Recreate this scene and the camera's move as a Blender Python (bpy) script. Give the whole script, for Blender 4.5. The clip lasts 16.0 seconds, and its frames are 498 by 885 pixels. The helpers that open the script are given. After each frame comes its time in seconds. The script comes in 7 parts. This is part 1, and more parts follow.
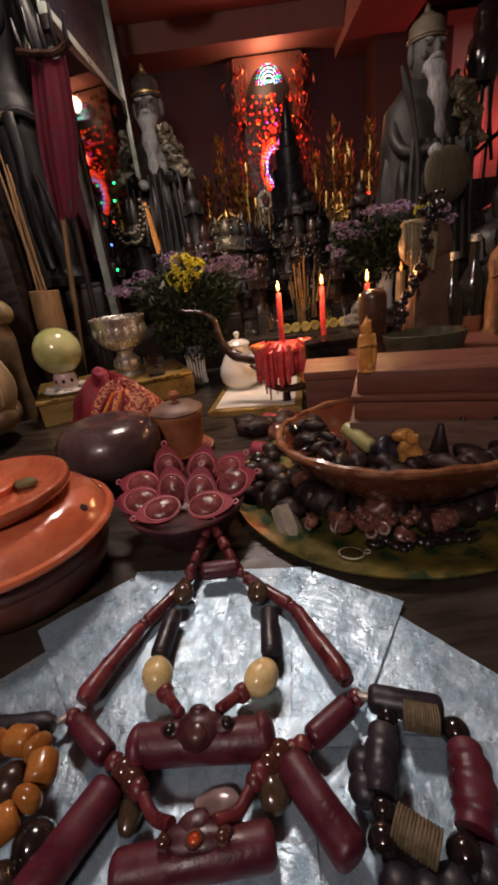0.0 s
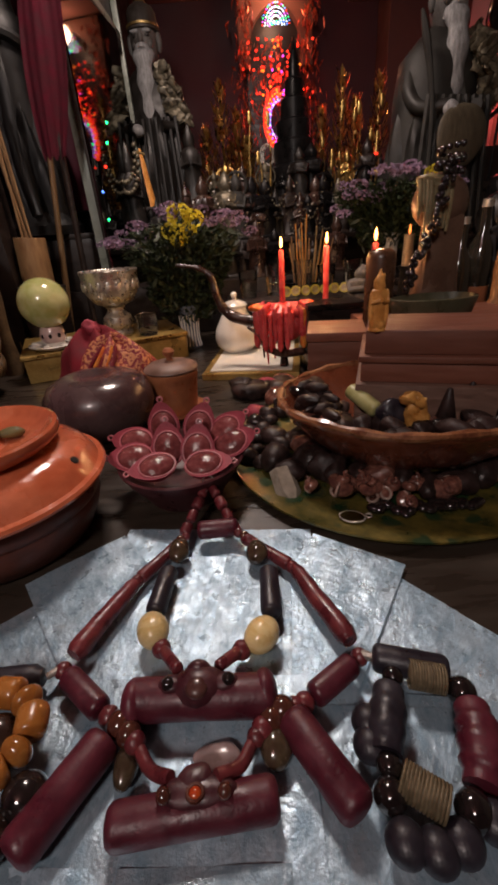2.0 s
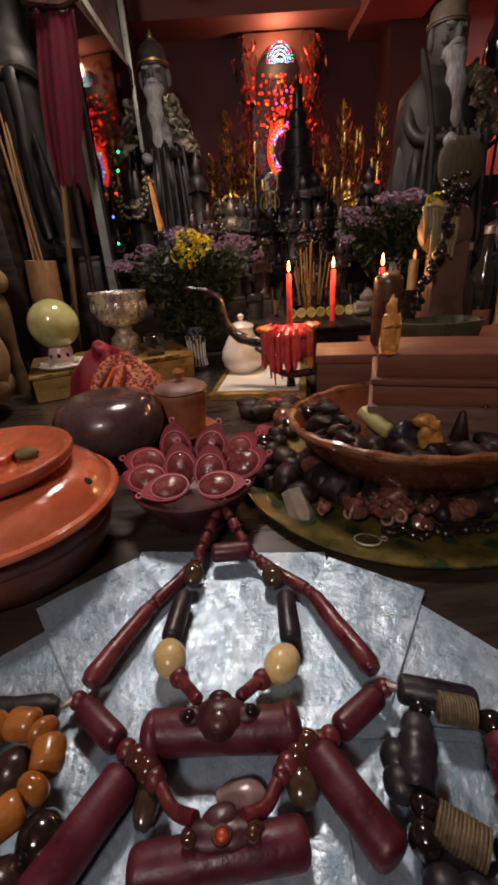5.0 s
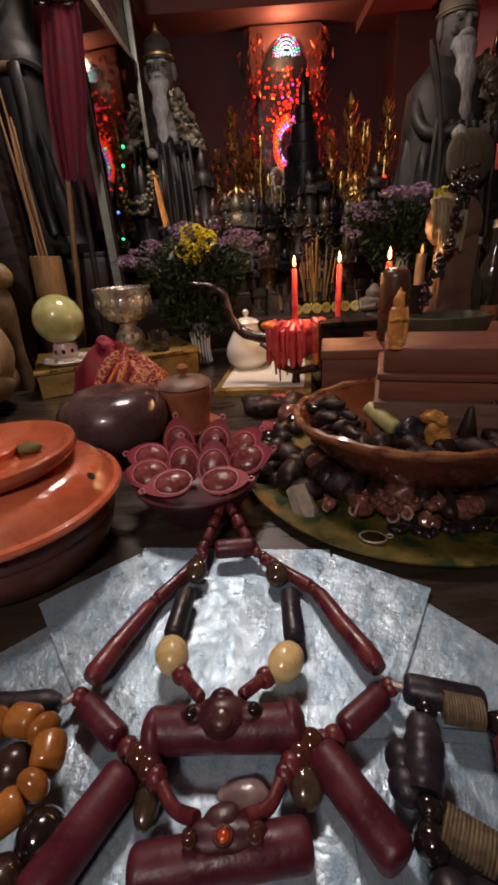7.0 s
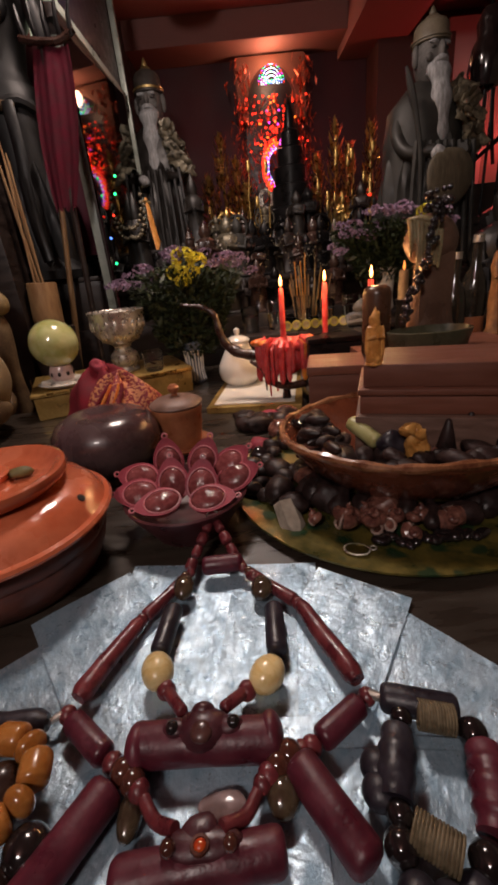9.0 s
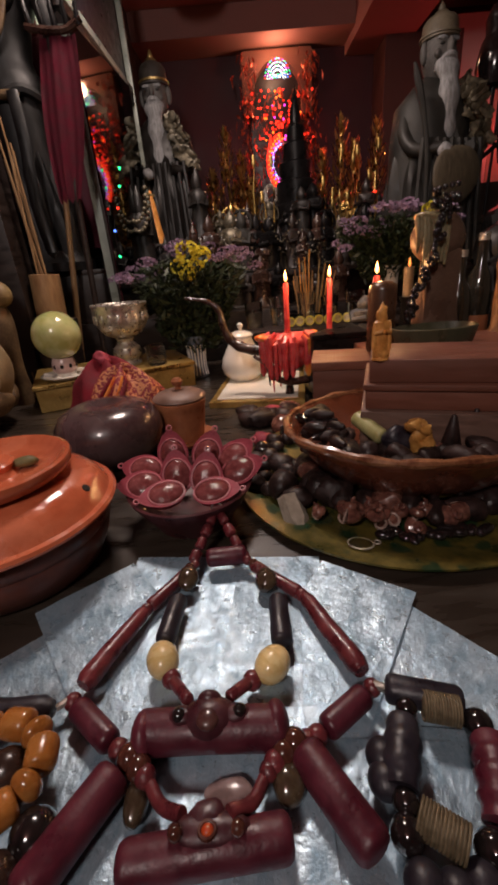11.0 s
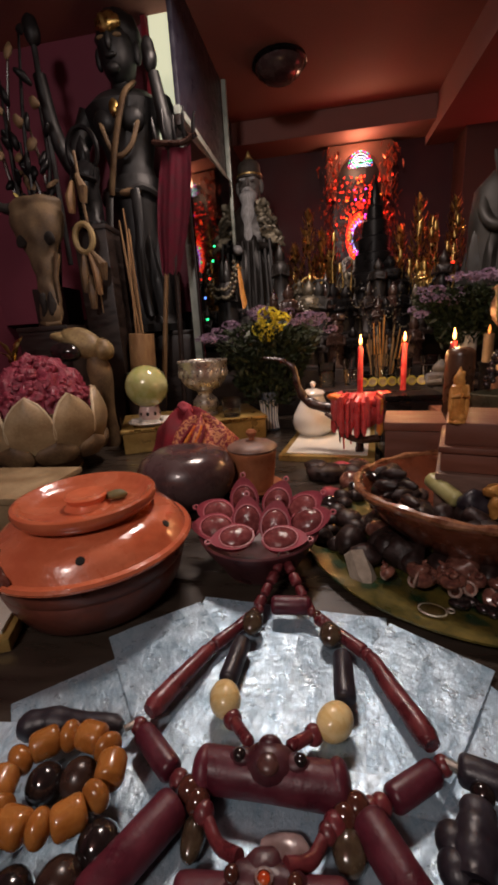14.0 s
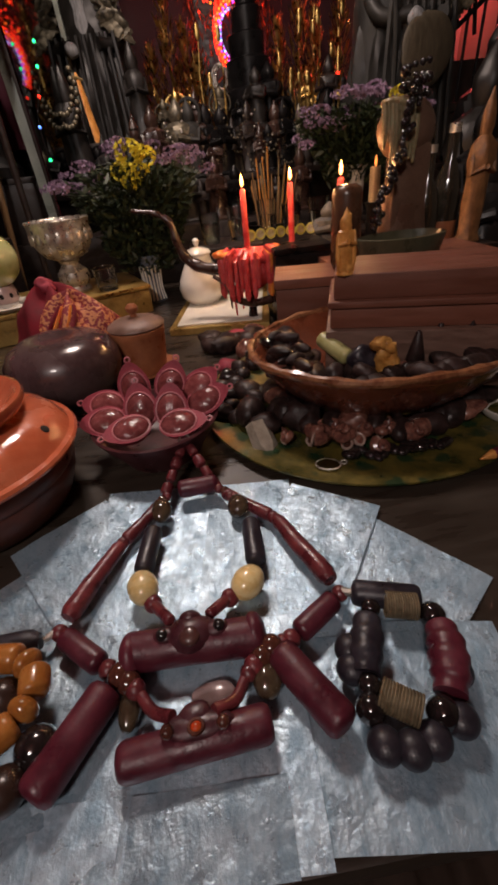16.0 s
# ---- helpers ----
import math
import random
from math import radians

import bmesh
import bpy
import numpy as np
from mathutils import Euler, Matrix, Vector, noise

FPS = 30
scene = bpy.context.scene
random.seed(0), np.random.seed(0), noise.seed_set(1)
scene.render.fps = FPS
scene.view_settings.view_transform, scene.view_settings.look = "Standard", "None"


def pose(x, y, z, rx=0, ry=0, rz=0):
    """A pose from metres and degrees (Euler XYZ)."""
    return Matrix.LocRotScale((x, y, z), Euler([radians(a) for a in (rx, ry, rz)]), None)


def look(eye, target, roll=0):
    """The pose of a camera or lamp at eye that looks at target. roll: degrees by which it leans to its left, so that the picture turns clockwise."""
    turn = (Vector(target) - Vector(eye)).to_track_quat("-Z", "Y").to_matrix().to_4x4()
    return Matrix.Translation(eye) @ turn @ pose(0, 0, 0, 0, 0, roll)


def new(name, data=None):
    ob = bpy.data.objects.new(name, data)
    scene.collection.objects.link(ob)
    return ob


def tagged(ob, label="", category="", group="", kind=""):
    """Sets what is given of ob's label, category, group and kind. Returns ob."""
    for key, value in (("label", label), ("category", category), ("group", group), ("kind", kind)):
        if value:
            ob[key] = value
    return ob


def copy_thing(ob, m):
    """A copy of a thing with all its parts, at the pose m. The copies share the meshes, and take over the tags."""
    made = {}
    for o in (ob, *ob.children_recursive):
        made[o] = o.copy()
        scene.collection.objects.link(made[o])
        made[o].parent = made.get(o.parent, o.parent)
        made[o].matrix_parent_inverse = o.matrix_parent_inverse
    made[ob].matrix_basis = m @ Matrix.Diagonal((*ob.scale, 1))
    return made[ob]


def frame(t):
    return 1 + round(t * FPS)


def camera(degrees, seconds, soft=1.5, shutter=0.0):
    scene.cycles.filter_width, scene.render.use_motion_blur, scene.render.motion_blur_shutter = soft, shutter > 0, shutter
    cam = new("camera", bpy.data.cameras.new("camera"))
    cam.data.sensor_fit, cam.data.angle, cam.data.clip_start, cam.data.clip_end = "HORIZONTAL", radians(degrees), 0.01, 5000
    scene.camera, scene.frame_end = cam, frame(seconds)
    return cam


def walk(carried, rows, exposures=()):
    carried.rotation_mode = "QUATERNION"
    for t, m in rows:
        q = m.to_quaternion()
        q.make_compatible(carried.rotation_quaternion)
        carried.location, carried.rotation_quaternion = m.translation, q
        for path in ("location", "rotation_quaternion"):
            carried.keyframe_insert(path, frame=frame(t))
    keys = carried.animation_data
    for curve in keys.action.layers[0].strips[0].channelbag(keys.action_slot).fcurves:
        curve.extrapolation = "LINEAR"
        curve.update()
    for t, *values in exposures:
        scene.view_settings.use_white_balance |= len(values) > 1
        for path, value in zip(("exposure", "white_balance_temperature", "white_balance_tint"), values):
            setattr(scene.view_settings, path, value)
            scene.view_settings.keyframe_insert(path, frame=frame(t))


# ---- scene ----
cam = camera(64.3, 16.0, 3.3)
PATH = [
    (0, (0.047, 0.056, 0.38), (0.008, 1.893, -0.412), -7.3),
    (0.5, (0.02, 0.038, 0.42), (-0.005, 1.861, -0.402), -7.8),
    (1, (-0.009, 0.119, 0.333), (-0.017, 1.853, -0.663), -5.1),
    (1.5, (-0.011, 0.09, 0.343), (-0.005, 1.836, -0.633), -3.9),
    (2, (0.025, 0.071, 0.351), (0.038, 1.848, -0.567), -4.4),
    (2.5, (0.024, 0.069, 0.358), (0.049, 1.868, -0.515), -4.4),
    (3, (0.014, 0.102, 0.339), (0.061, 1.899, -0.538), -3.9),
    (3.5, (0.019, 0.084, 0.35), (0.052, 1.894, -0.499), -4.1),
    (4, (0.012, 0.083, 0.352), (0.049, 1.895, -0.495), -3.8),
    (6.5, (0.005, 0.061, 0.362), (-0.005, 1.886, -0.455), -4.4),
    (7, (0.007, 0.079, 0.351), (0.003, 1.892, -0.495), -4.1),
    (7.5, (0.021, 0.072, 0.355), (0.04, 1.892, -0.474), -4.3),
    (8, (0.03, 0.071, 0.358), (0.045, 1.897, -0.457), -4.9),
    (8.5, (0.025, 0.064, 0.361), (0.032, 1.899, -0.435), -5.4),
    (9, (0.031, 0.065, 0.362), (0.024, 1.904, -0.422), -5.9),
    (9.5, (0.029, 0.049, 0.368), (0.002, 1.898, -0.395), -6.5),
    (12, (0.02, 0.071, 0.351), (0.012, 1.898, -0.464), -3.6),
    (12.5, (0.022, 0.071, 0.352), (-0.036, 1.922, -0.404), -3.6),
    (13, (0.012, 0.047, 0.358), (-0.157, 1.94, -0.265), -3.9),
    (13.5, (0.015, 0.041, 0.361), (-0.229, 1.949, -0.187), -3.7),
    (14, (0.009, 0.032, 0.362), (-0.296, 1.94, -0.154), -3.7),
    (14.5, (0.001, 0.03, 0.361), (-0.291, 1.933, -0.18), -4.0),
    (15, (0.018, 0.038, 0.364), (-0.138, 1.938, -0.241), -4.9),
    (15.5, (0.031, 0.046, 0.366), (0.037, 1.889, -0.41), -6.1),
    (16, (0.027, 0.072, 0.354), (0.13, 1.719, -0.776), -6.8),
]
walk(cam, [(t, look(eye, target, roll)) for t, eye, target, roll in PATH])


# ---------- world, lights, exposure ----------
world = bpy.data.worlds.new("night_room")
world.use_nodes = True
scene.world = world
world.node_tree.nodes["Background"].inputs[0].default_value = (0.86, 0.52, 0.49, 1)
world.node_tree.nodes["Background"].inputs[1].default_value = 0.20
scene.view_settings.exposure = 0.0


def lamp(kind, name, m, watts, color, size=0.05):
    data = bpy.data.lights.new(name, kind)
    data.energy, data.color = watts, color
    if kind == "AREA":
        data.size = size
    else:
        data.shadow_soft_size = size
    ob = new(name, data)
    ob.matrix_world = m
    return ob


# unseen spot added above the altar to light the silver paper
paper_spot = lamp("SPOT", "paper_spot_light", look((-0.06, 1.3, 1.42), (-0.04, 0.38, 0.0)), 4.05, (0.46, 0.75, 1.0), 0.07)
paper_spot.data.spot_size, paper_spot.data.spot_blend = radians(48), 1.0
# added overhead fill for the table, no fitting belongs to it
lamp("AREA", "overhead_fill_light", look((-0.12, 1.42, 1.60), (-0.10, 1.35, 0.0)), 18.5, (1.0, 0.79, 0.69), 0.3)
FLAMES = [(0.149, 1.16, 0.318), (0.267, 1.18, 0.320), (0.342, 1.03, 0.322)]
for fx, fy, fz in FLAMES:
    lamp("POINT", "candle_light", pose(fx, fy - 0.012, fz + 0.03), 1.1 if fy > 1.1 else 0.6, (1.0, 0.50, 0.20), 0.012)
# added fill from behind the camera to brighten statues and walls
lamp("AREA", "front_fill_light", look((-0.5, -0.9, 1.5), (-0.05, 1.9, 0.95)), 15.5, (1.0, 0.86, 0.81), 0.3)
lamp("POINT", "garland_light", pose(0.36, 3.00, 1.16), 0.8, (1.0, 0.10, 0.05), 0.03)
lamp("POINT", "garland_light", pose(0.36, 3.04, 1.455), 2.7, (1.0, 0.48, 0.27), 0.04)
lamp("POINT", "stair_light", pose(1.52, 2.93, 0.98), 3.8, (1.0, 0.10, 0.10), 0.1)


# ---------- materials ----------
def mat(name, a, b=None, rough=0.5, metal=0.0, scale=30.0, fine=220.0, bump=0.15, coat=0.0, trans=0.0, sss=0.0, rvar=0.15, dist=0.002, stretch=(1, 1, 1)):
    """A surface of two mixed tones with grain at two scales and fine relief."""
    m = bpy.data.materials.new(name)
    m.use_nodes = True
    nt = m.node_tree
    nd, ln = nt.nodes, nt.links
    p = nd["Principled BSDF"]
    b = b or tuple(c * 0.6 for c in a)
    tc = nd.new("ShaderNodeTexCoord")
    mp = nd.new("ShaderNodeMapping")
    mp.inputs["Scale"].default_value = stretch
    ln.new(tc.outputs["Object"], mp.inputs[0])
    n1 = nd.new("ShaderNodeTexNoise")
    n1.inputs["Scale"].default_value, n1.inputs["Detail"].default_value = scale, 5
    n2 = nd.new("ShaderNodeTexNoise")
    n2.inputs["Scale"].default_value, n2.inputs["Detail"].default_value = fine, 3
    ln.new(mp.outputs[0], n1.inputs["Vector"])
    ln.new(mp.outputs[0], n2.inputs["Vector"])
    mx = nd.new("ShaderNodeMath")
    mx.operation = "MULTIPLY_ADD"
    mx.inputs[1].default_value, mx.inputs[2].default_value = 0.35, 0.0
    ln.new(n2.outputs["Fac"], mx.inputs[0])
    ad = nd.new("ShaderNodeMath")
    ad.operation = "ADD"
    ln.new(n1.outputs["Fac"], ad.inputs[0])
    ln.new(mx.outputs[0], ad.inputs[1])
    rp = nd.new("ShaderNodeValToRGB")
    rp.color_ramp.elements[0].position, rp.color_ramp.elements[1].position = 0.5, 0.9
    rp.color_ramp.elements[0].color, rp.color_ramp.elements[1].color = (*b, 1), (*a, 1)
    ln.new(ad.outputs[0], rp.inputs[0])
    oi = nd.new("ShaderNodeObjectInfo")
    hv = nd.new("ShaderNodeHueSaturation")
    vr = nd.new("ShaderNodeMapRange")
    vr.inputs["To Min"].default_value, vr.inputs["To Max"].default_value = 0.82, 1.12
    ln.new(oi.outputs["Random"], vr.inputs["Value"])
    ln.new(vr.outputs[0], hv.inputs["Value"])
    ln.new(rp.outputs[0], hv.inputs["Color"])
    ln.new(hv.outputs[0], p.inputs["Base Color"])
    rr = nd.new("ShaderNodeMapRange")
    rr.inputs["To Min"].default_value, rr.inputs["To Max"].default_value = max(0.02, rough - rvar), min(1, rough + rvar)
    rr.inputs["From Min"].default_value, rr.inputs["From Max"].default_value = 0.3, 0.7
    ln.new(n1.outputs["Fac"], rr.inputs["Value"])
    ln.new(rr.outputs[0], p.inputs["Roughness"])
    bp = nd.new("ShaderNodeBump")
    bp.inputs["Strength"].default_value, bp.inputs["Distance"].default_value = bump, dist
    ln.new(ad.outputs[0], bp.inputs["Height"])
    ln.new(bp.outputs[0], p.inputs["Normal"])
    p.inputs["Metallic"].default_value = metal
    p.inputs["Coat Weight"].default_value = coat
    p.inputs["Coat Roughness"].default_value = 0.08
    p.inputs["Transmission Weight"].default_value = trans
    if sss:
        p.inputs["Subsurface Weight"].default_value = sss
        p.inputs["Subsurface Radius"].default_value = (0.02, 0.006, 0.004)
        p.inputs["Subsurface Scale"].default_value = 0.5
    return m


def glow(name, color, strength):
    m = bpy.data.materials.new(name)
    m.use_nodes = True
    p = m.node_tree.nodes["Principled BSDF"]
    p.inputs["Base Color"].default_value = (*color, 1)
    p.inputs["Emission Color"].default_value = (*color, 1)
    p.inputs["Emission Strength"].default_value = strength
    return m


def clear(name, color=(1, 1, 1), rough=0.03):
    m = bpy.data.materials.new(name)
    m.use_nodes = True
    p = m.node_tree.nodes["Principled BSDF"]
    p.inputs["Base Color"].default_value = (*color, 1)
    p.inputs["Roughness"].default_value = rough
    p.inputs["Transmission Weight"].default_value = 1.0
    p.inputs["IOR"].default_value = 1.45
    return m


def brocade(name, a, b):
    """Woven cloth with curling motifs and stripes of a second colour."""
    m = bpy.data.materials.new(name)
    m.use_nodes = True
    nd, ln = m.node_tree.nodes, m.node_tree.links
    p = nd["Principled BSDF"]
    tc = nd.new("ShaderNodeTexCoord")
    wv = nd.new("ShaderNodeTexWave")
    wv.wave_type = "RINGS"
    wv.inputs["Scale"].default_value, wv.inputs["Distortion"].default_value, wv.inputs["Detail Scale"].default_value = 20, 11, 3.4
    ln.new(tc.outputs["Object"], wv.inputs["Vector"])
    rp = nd.new("ShaderNodeValToRGB")
    rp.color_ramp.elements[0].position, rp.color_ramp.elements[1].position = 0.45, 0.58
    rp.color_ramp.elements[0].color, rp.color_ramp.elements[1].color = (*a, 1), (*b, 1)
    ln.new(wv.outputs["Fac"], rp.inputs[0])
    ln.new(rp.outputs[0], p.inputs["Base Color"])
    nz = nd.new("ShaderNodeTexNoise")
    nz.inputs["Scale"].default_value = 400
    ln.new(tc.outputs["Object"], nz.inputs["Vector"])
    bp = nd.new("ShaderNodeBump")
    bp.inputs["Strength"].default_value, bp.inputs["Distance"].default_value = 0.5, 0.002
    ad = nd.new("ShaderNodeMath")
    ln.new(wv.outputs["Fac"], ad.inputs[0])
    ln.new(nz.outputs["Fac"], ad.inputs[1])
    ln.new(ad.outputs[0], bp.inputs["Height"])
    ln.new(bp.outputs[0], p.inputs["Normal"])
    p.inputs["Roughness"].default_value = 0.6
    return m


def foil(name):
    """Joss paper: dull blue-grey tissue with rubbed, crinkled squares of silver leaf, and streaks of sheen put into the
    colour.
    """
    m = bpy.data.materials.new(name)
    m.use_nodes = True
    nd, ln = m.node_tree.nodes, m.node_tree.links
    p = nd["Principled BSDF"]
    tc = nd.new("ShaderNodeTexCoord")
    oi = nd.new("ShaderNodeObjectInfo")
    sh = nd.new("ShaderNodeVectorMath")
    sh.operation = "MULTIPLY_ADD"
    sh.inputs[1].default_value = (1, 1, 1)
    sc = nd.new("ShaderNodeVectorMath")
    sc.operation = "SCALE"
    sc.inputs[0].default_value, sc.inputs["Scale"].default_value = (7.0, 3.0, 0.0), 1.0
    ln.new(oi.outputs["Random"], sc.inputs["Scale"])
    ln.new(tc.outputs["Object"], sh.inputs[0])
    ln.new(sc.outputs[0], sh.inputs[2])

    def noise_at(scale, detail, stretch, rough=0.6):
        mp = nd.new("ShaderNodeMapping")
        mp.inputs["Scale"].default_value = stretch
        ln.new(sh.outputs[0], mp.inputs[0])
        n = nd.new("ShaderNodeTexNoise")
        n.inputs["Scale"].default_value, n.inputs["Detail"].default_value, n.inputs["Roughness"].default_value = scale, detail, rough
        ln.new(mp.outputs[0], n.inputs["Vector"])
        return n.outputs["Fac"]

    def ramp(fac, p0, p1, a, b):
        r = nd.new("ShaderNodeMapRange")
        r.inputs["From Min"].default_value, r.inputs["From Max"].default_value = p0, p1
        r.inputs["To Min"].default_value, r.inputs["To Max"].default_value = a, b
        ln.new(fac, r.inputs["Value"])
        return r.outputs[0]

    def math2(op, a, b):
        q = nd.new("ShaderNodeMath")
        q.operation = op
        for k, v in ((0, a), (1, b)):
            if isinstance(v, (int, float)):
                q.inputs[k].default_value = v
            else:
                ln.new(v, q.inputs[k])
        return q.outputs[0]

    rub_and_sheen = noise_at(38, 9, (1.3, 0.55, 1), 0.74)
    leaf = ramp(rub_and_sheen, 0.38, 0.59, 0.0, 1.0)
    big = noise_at(10, 4, (1, 1, 1))
    leaf = math2("MULTIPLY", leaf, ramp(big, 0.32, 0.60, 0.30, 1.0))
    # the pale tone also paints highlight streaks, the dark one dull reflections
    col = nd.new("ShaderNodeMix")
    col.data_type = "RGBA"
    col.inputs[6].default_value, col.inputs[7].default_value = (0.25, 0.385, 0.495, 1), (0.66, 0.84, 0.97, 1)
    ln.new(leaf, col.inputs[0])
    tone = nd.new("ShaderNodeHueSaturation")
    ln.new(ramp(oi.outputs["Random"], 0.0, 1.0, 0.66, 1.06), tone.inputs["Value"])
    ln.new(col.outputs[2], tone.inputs["Color"])
    ln.new(tone.outputs[0], p.inputs["Base Color"])
    ln.new(ramp(leaf, 0, 1, 0.30, 0.70), p.inputs["Metallic"])
    ln.new(ramp(noise_at(60, 4, (1, 1, 1)), 0.3, 0.7, 0.19, 0.54), p.inputs["Roughness"])
    vo = nd.new("ShaderNodeTexVoronoi")
    vo.feature, vo.inputs["Scale"].default_value = "DISTANCE_TO_EDGE", 42
    wn = nd.new("ShaderNodeTexNoise")
    wn.inputs["Scale"].default_value = 16
    ln.new(sh.outputs[0], wn.inputs["Vector"])
    mv = nd.new("ShaderNodeMix")
    mv.data_type, mv.inputs[0].default_value = "VECTOR", 0.10
    ln.new(sh.outputs[0], mv.inputs[4])
    ln.new(wn.outputs["Color"], mv.inputs[5])
    ln.new(mv.outputs[1], vo.inputs["Vector"])
    hgt = math2("ADD", math2("MULTIPLY", vo.outputs["Distance"], 0.35), math2("ADD", math2("MULTIPLY", noise_at(18, 7, (1.4, 0.8, 1), 0.66), 1.3), math2("MULTIPLY", noise_at(110, 5, (1, 1, 1), 0.7), 0.45)))
    bp = nd.new("ShaderNodeBump")
    bp.inputs["Strength"].default_value, bp.inputs["Distance"].default_value = 0.42, 0.005
    ln.new(hgt, bp.inputs["Height"])
    ln.new(bp.outputs[0], p.inputs["Normal"])
    return m


FOIL = foil("silver_paper")
TABLE = mat("dark_lacquer_wood", (0.040, 0.030, 0.022), (0.022, 0.016, 0.012), 0.34, 0, 9, 160, 0.2, stretch=(1, 6, 1))
RED_BEAD = mat("oxblood_resin", (0.135, 0.019, 0.034), (0.066, 0.009, 0.018), 0.46, 0, 30, 180, 0.45, rvar=0.22, dist=0.003)
RED_GLOSS = mat("mottled_red_stone", (0.20, 0.032, 0.036), (0.075, 0.012, 0.017), 0.36, 0, 55, 260, 0.5, coat=0.15, rvar=0.2, dist=0.003)
BLACK_BEAD = mat("violet_black_horn", (0.030, 0.025, 0.035), (0.014, 0.011, 0.016), 0.42, 0, 50, 300, 0.4)
BLACK_GLOSS = mat("polished_black_stone", (0.020, 0.014, 0.014), (0.008, 0.006, 0.006), 0.12, 0, 60, 300, 0.05, coat=0.5)
OLIVE_BEAD = mat("smoky_olive_stone", (0.085, 0.060, 0.034), (0.035, 0.020, 0.014), 0.16, 0, 60, 300, 0.1, coat=0.6)
BROWN_GEM = mat("red_brown_agate", (0.11, 0.035, 0.022), (0.045, 0.014, 0.010), 0.12, 0, 60, 300, 0.05, coat=0.8)
MEDAL = mat("dull_maroon_resin", (0.085, 0.021, 0.028), (0.042, 0.010, 0.015), 0.38, 0, 70, 300, 0.3)
RUBY = mat("orange_red_gem", (0.75, 0.12, 0.02), (0.45, 0.04, 0.01), 0.08, 0, 60, 300, 0.05, coat=1.0)
CREAM = mat("cream_bone", (0.82, 0.66, 0.34), (0.70, 0.50, 0.20), 0.30, 0, 35, 200, 0.1, coat=0.3, stretch=(1, 4, 4))
AMBER = mat("amber_wood", (0.46, 0.19, 0.045), (0.30, 0.10, 0.02), 0.25, 0, 45, 260, 0.12, coat=0.4)
CORD = mat("olive_cord", (0.22, 0.17, 0.10), (0.12, 0.09, 0.05), 0.6, 0.2, 200, 500, 0.3)
SILVER = mat("silver", (0.80, 0.76, 0.68), (0.50, 0.46, 0.40), 0.32, 0.75, 60, 260, 0.5, dist=0.004)
GOLD = mat("old_gold", (0.72, 0.50, 0.18), (0.36, 0.22, 0.06), 0.32, 1.0, 40, 220, 0.4)
TERRA = mat("glazed_terracotta", (0.70, 0.195, 0.092), (0.54, 0.120, 0.052), 0.22, 0, 20, 70, 0.5, coat=0.6, dist=0.005)
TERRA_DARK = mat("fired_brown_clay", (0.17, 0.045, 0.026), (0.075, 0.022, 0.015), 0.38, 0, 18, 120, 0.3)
TERRA_MATT = mat("matt_terracotta", (0.40, 0.15, 0.065), (0.27, 0.085, 0.038), 0.36, 0, 20, 150, 0.3)
HOLE = mat("dark_hollow", (0.012, 0.008, 0.006), (0.006, 0.004, 0.003), 0.9)
PINK = mat("pink_glazed_resin", (0.38, 0.070, 0.095), (0.24, 0.036, 0.052), 0.5, 0, 50, 250, 0.3)
PINK.node_tree.nodes["Principled BSDF"].inputs["Specular IOR Level"].default_value = 0.12
PINK_GLASS = mat("rose_cabochon", (0.30, 0.085, 0.085), (0.17, 0.040, 0.040), 0.14, 0, 60, 120, 0.45, coat=0.15, trans=0.15, dist=0.004)
PINK_GLASS.node_tree.nodes["Principled BSDF"].inputs["Specular IOR Level"].default_value = 0.3
PINK_RIM = mat("pale_pink_resin", (0.52, 0.15, 0.17), (0.36, 0.08, 0.10), 0.4, 0, 50, 250, 0.2)
BROWN_POT = mat("aubergine_glaze", (0.105, 0.066, 0.066), (0.050, 0.026, 0.027), 0.27, 0, 14, 130, 0.15, coat=0.4)
MAROON = mat("maroon_glaze", (0.12, 0.030, 0.034), (0.05, 0.013, 0.017), 0.36, 0, 20, 150, 0.15, coat=0.1)
PLATE_M = mat("olive_painted_tin", (0.175, 0.128, 0.026), (0.030, 0.036, 0.011), 0.36, 0.2, 26, 140, 0.1, coat=0.2)


def spotted(m, color, scale, size):
    """Uneven painted spots of a second colour over a surface."""
    nd, ln = m.node_tree.nodes, m.node_tree.links
    base = nd["Principled BSDF"].inputs["Base Color"]
    under = base.links[0].from_socket
    tc = nd.new("ShaderNodeTexCoord")
    wob = nd.new("ShaderNodeTexNoise")
    wob.inputs["Scale"].default_value = scale * 2.2
    shift = nd.new("ShaderNodeVectorMath")
    shift.operation = "MULTIPLY_ADD"
    shift.inputs[1].default_value = (0.022, 0.022, 0.022)
    vo = nd.new("ShaderNodeTexVoronoi")
    vo.inputs["Scale"].default_value = scale
    edge = nd.new("ShaderNodeMapRange")
    edge.inputs["From Min"].default_value, edge.inputs["From Max"].default_value = size, size + 0.14
    edge.inputs["To Min"].default_value, edge.inputs["To Max"].default_value = 0.85, 0.0
    mix = nd.new("ShaderNodeMix")
    mix.data_type = "RGBA"
    mix.inputs[7].default_value = (*color, 1)
    ln.new(tc.outputs["Object"], wob.inputs["Vector"])
    ln.new(wob.outputs["Color"], shift.inputs[0])
    ln.new(tc.outputs["Object"], shift.inputs[2])
    ln.new(shift.outputs[0], vo.inputs["Vector"])
    ln.new(vo.outputs["Distance"], edge.inputs["Value"])
    ln.new(edge.outputs[0], mix.inputs[0])
    ln.new(under, mix.inputs[6])
    ln.new(mix.outputs[2], base)


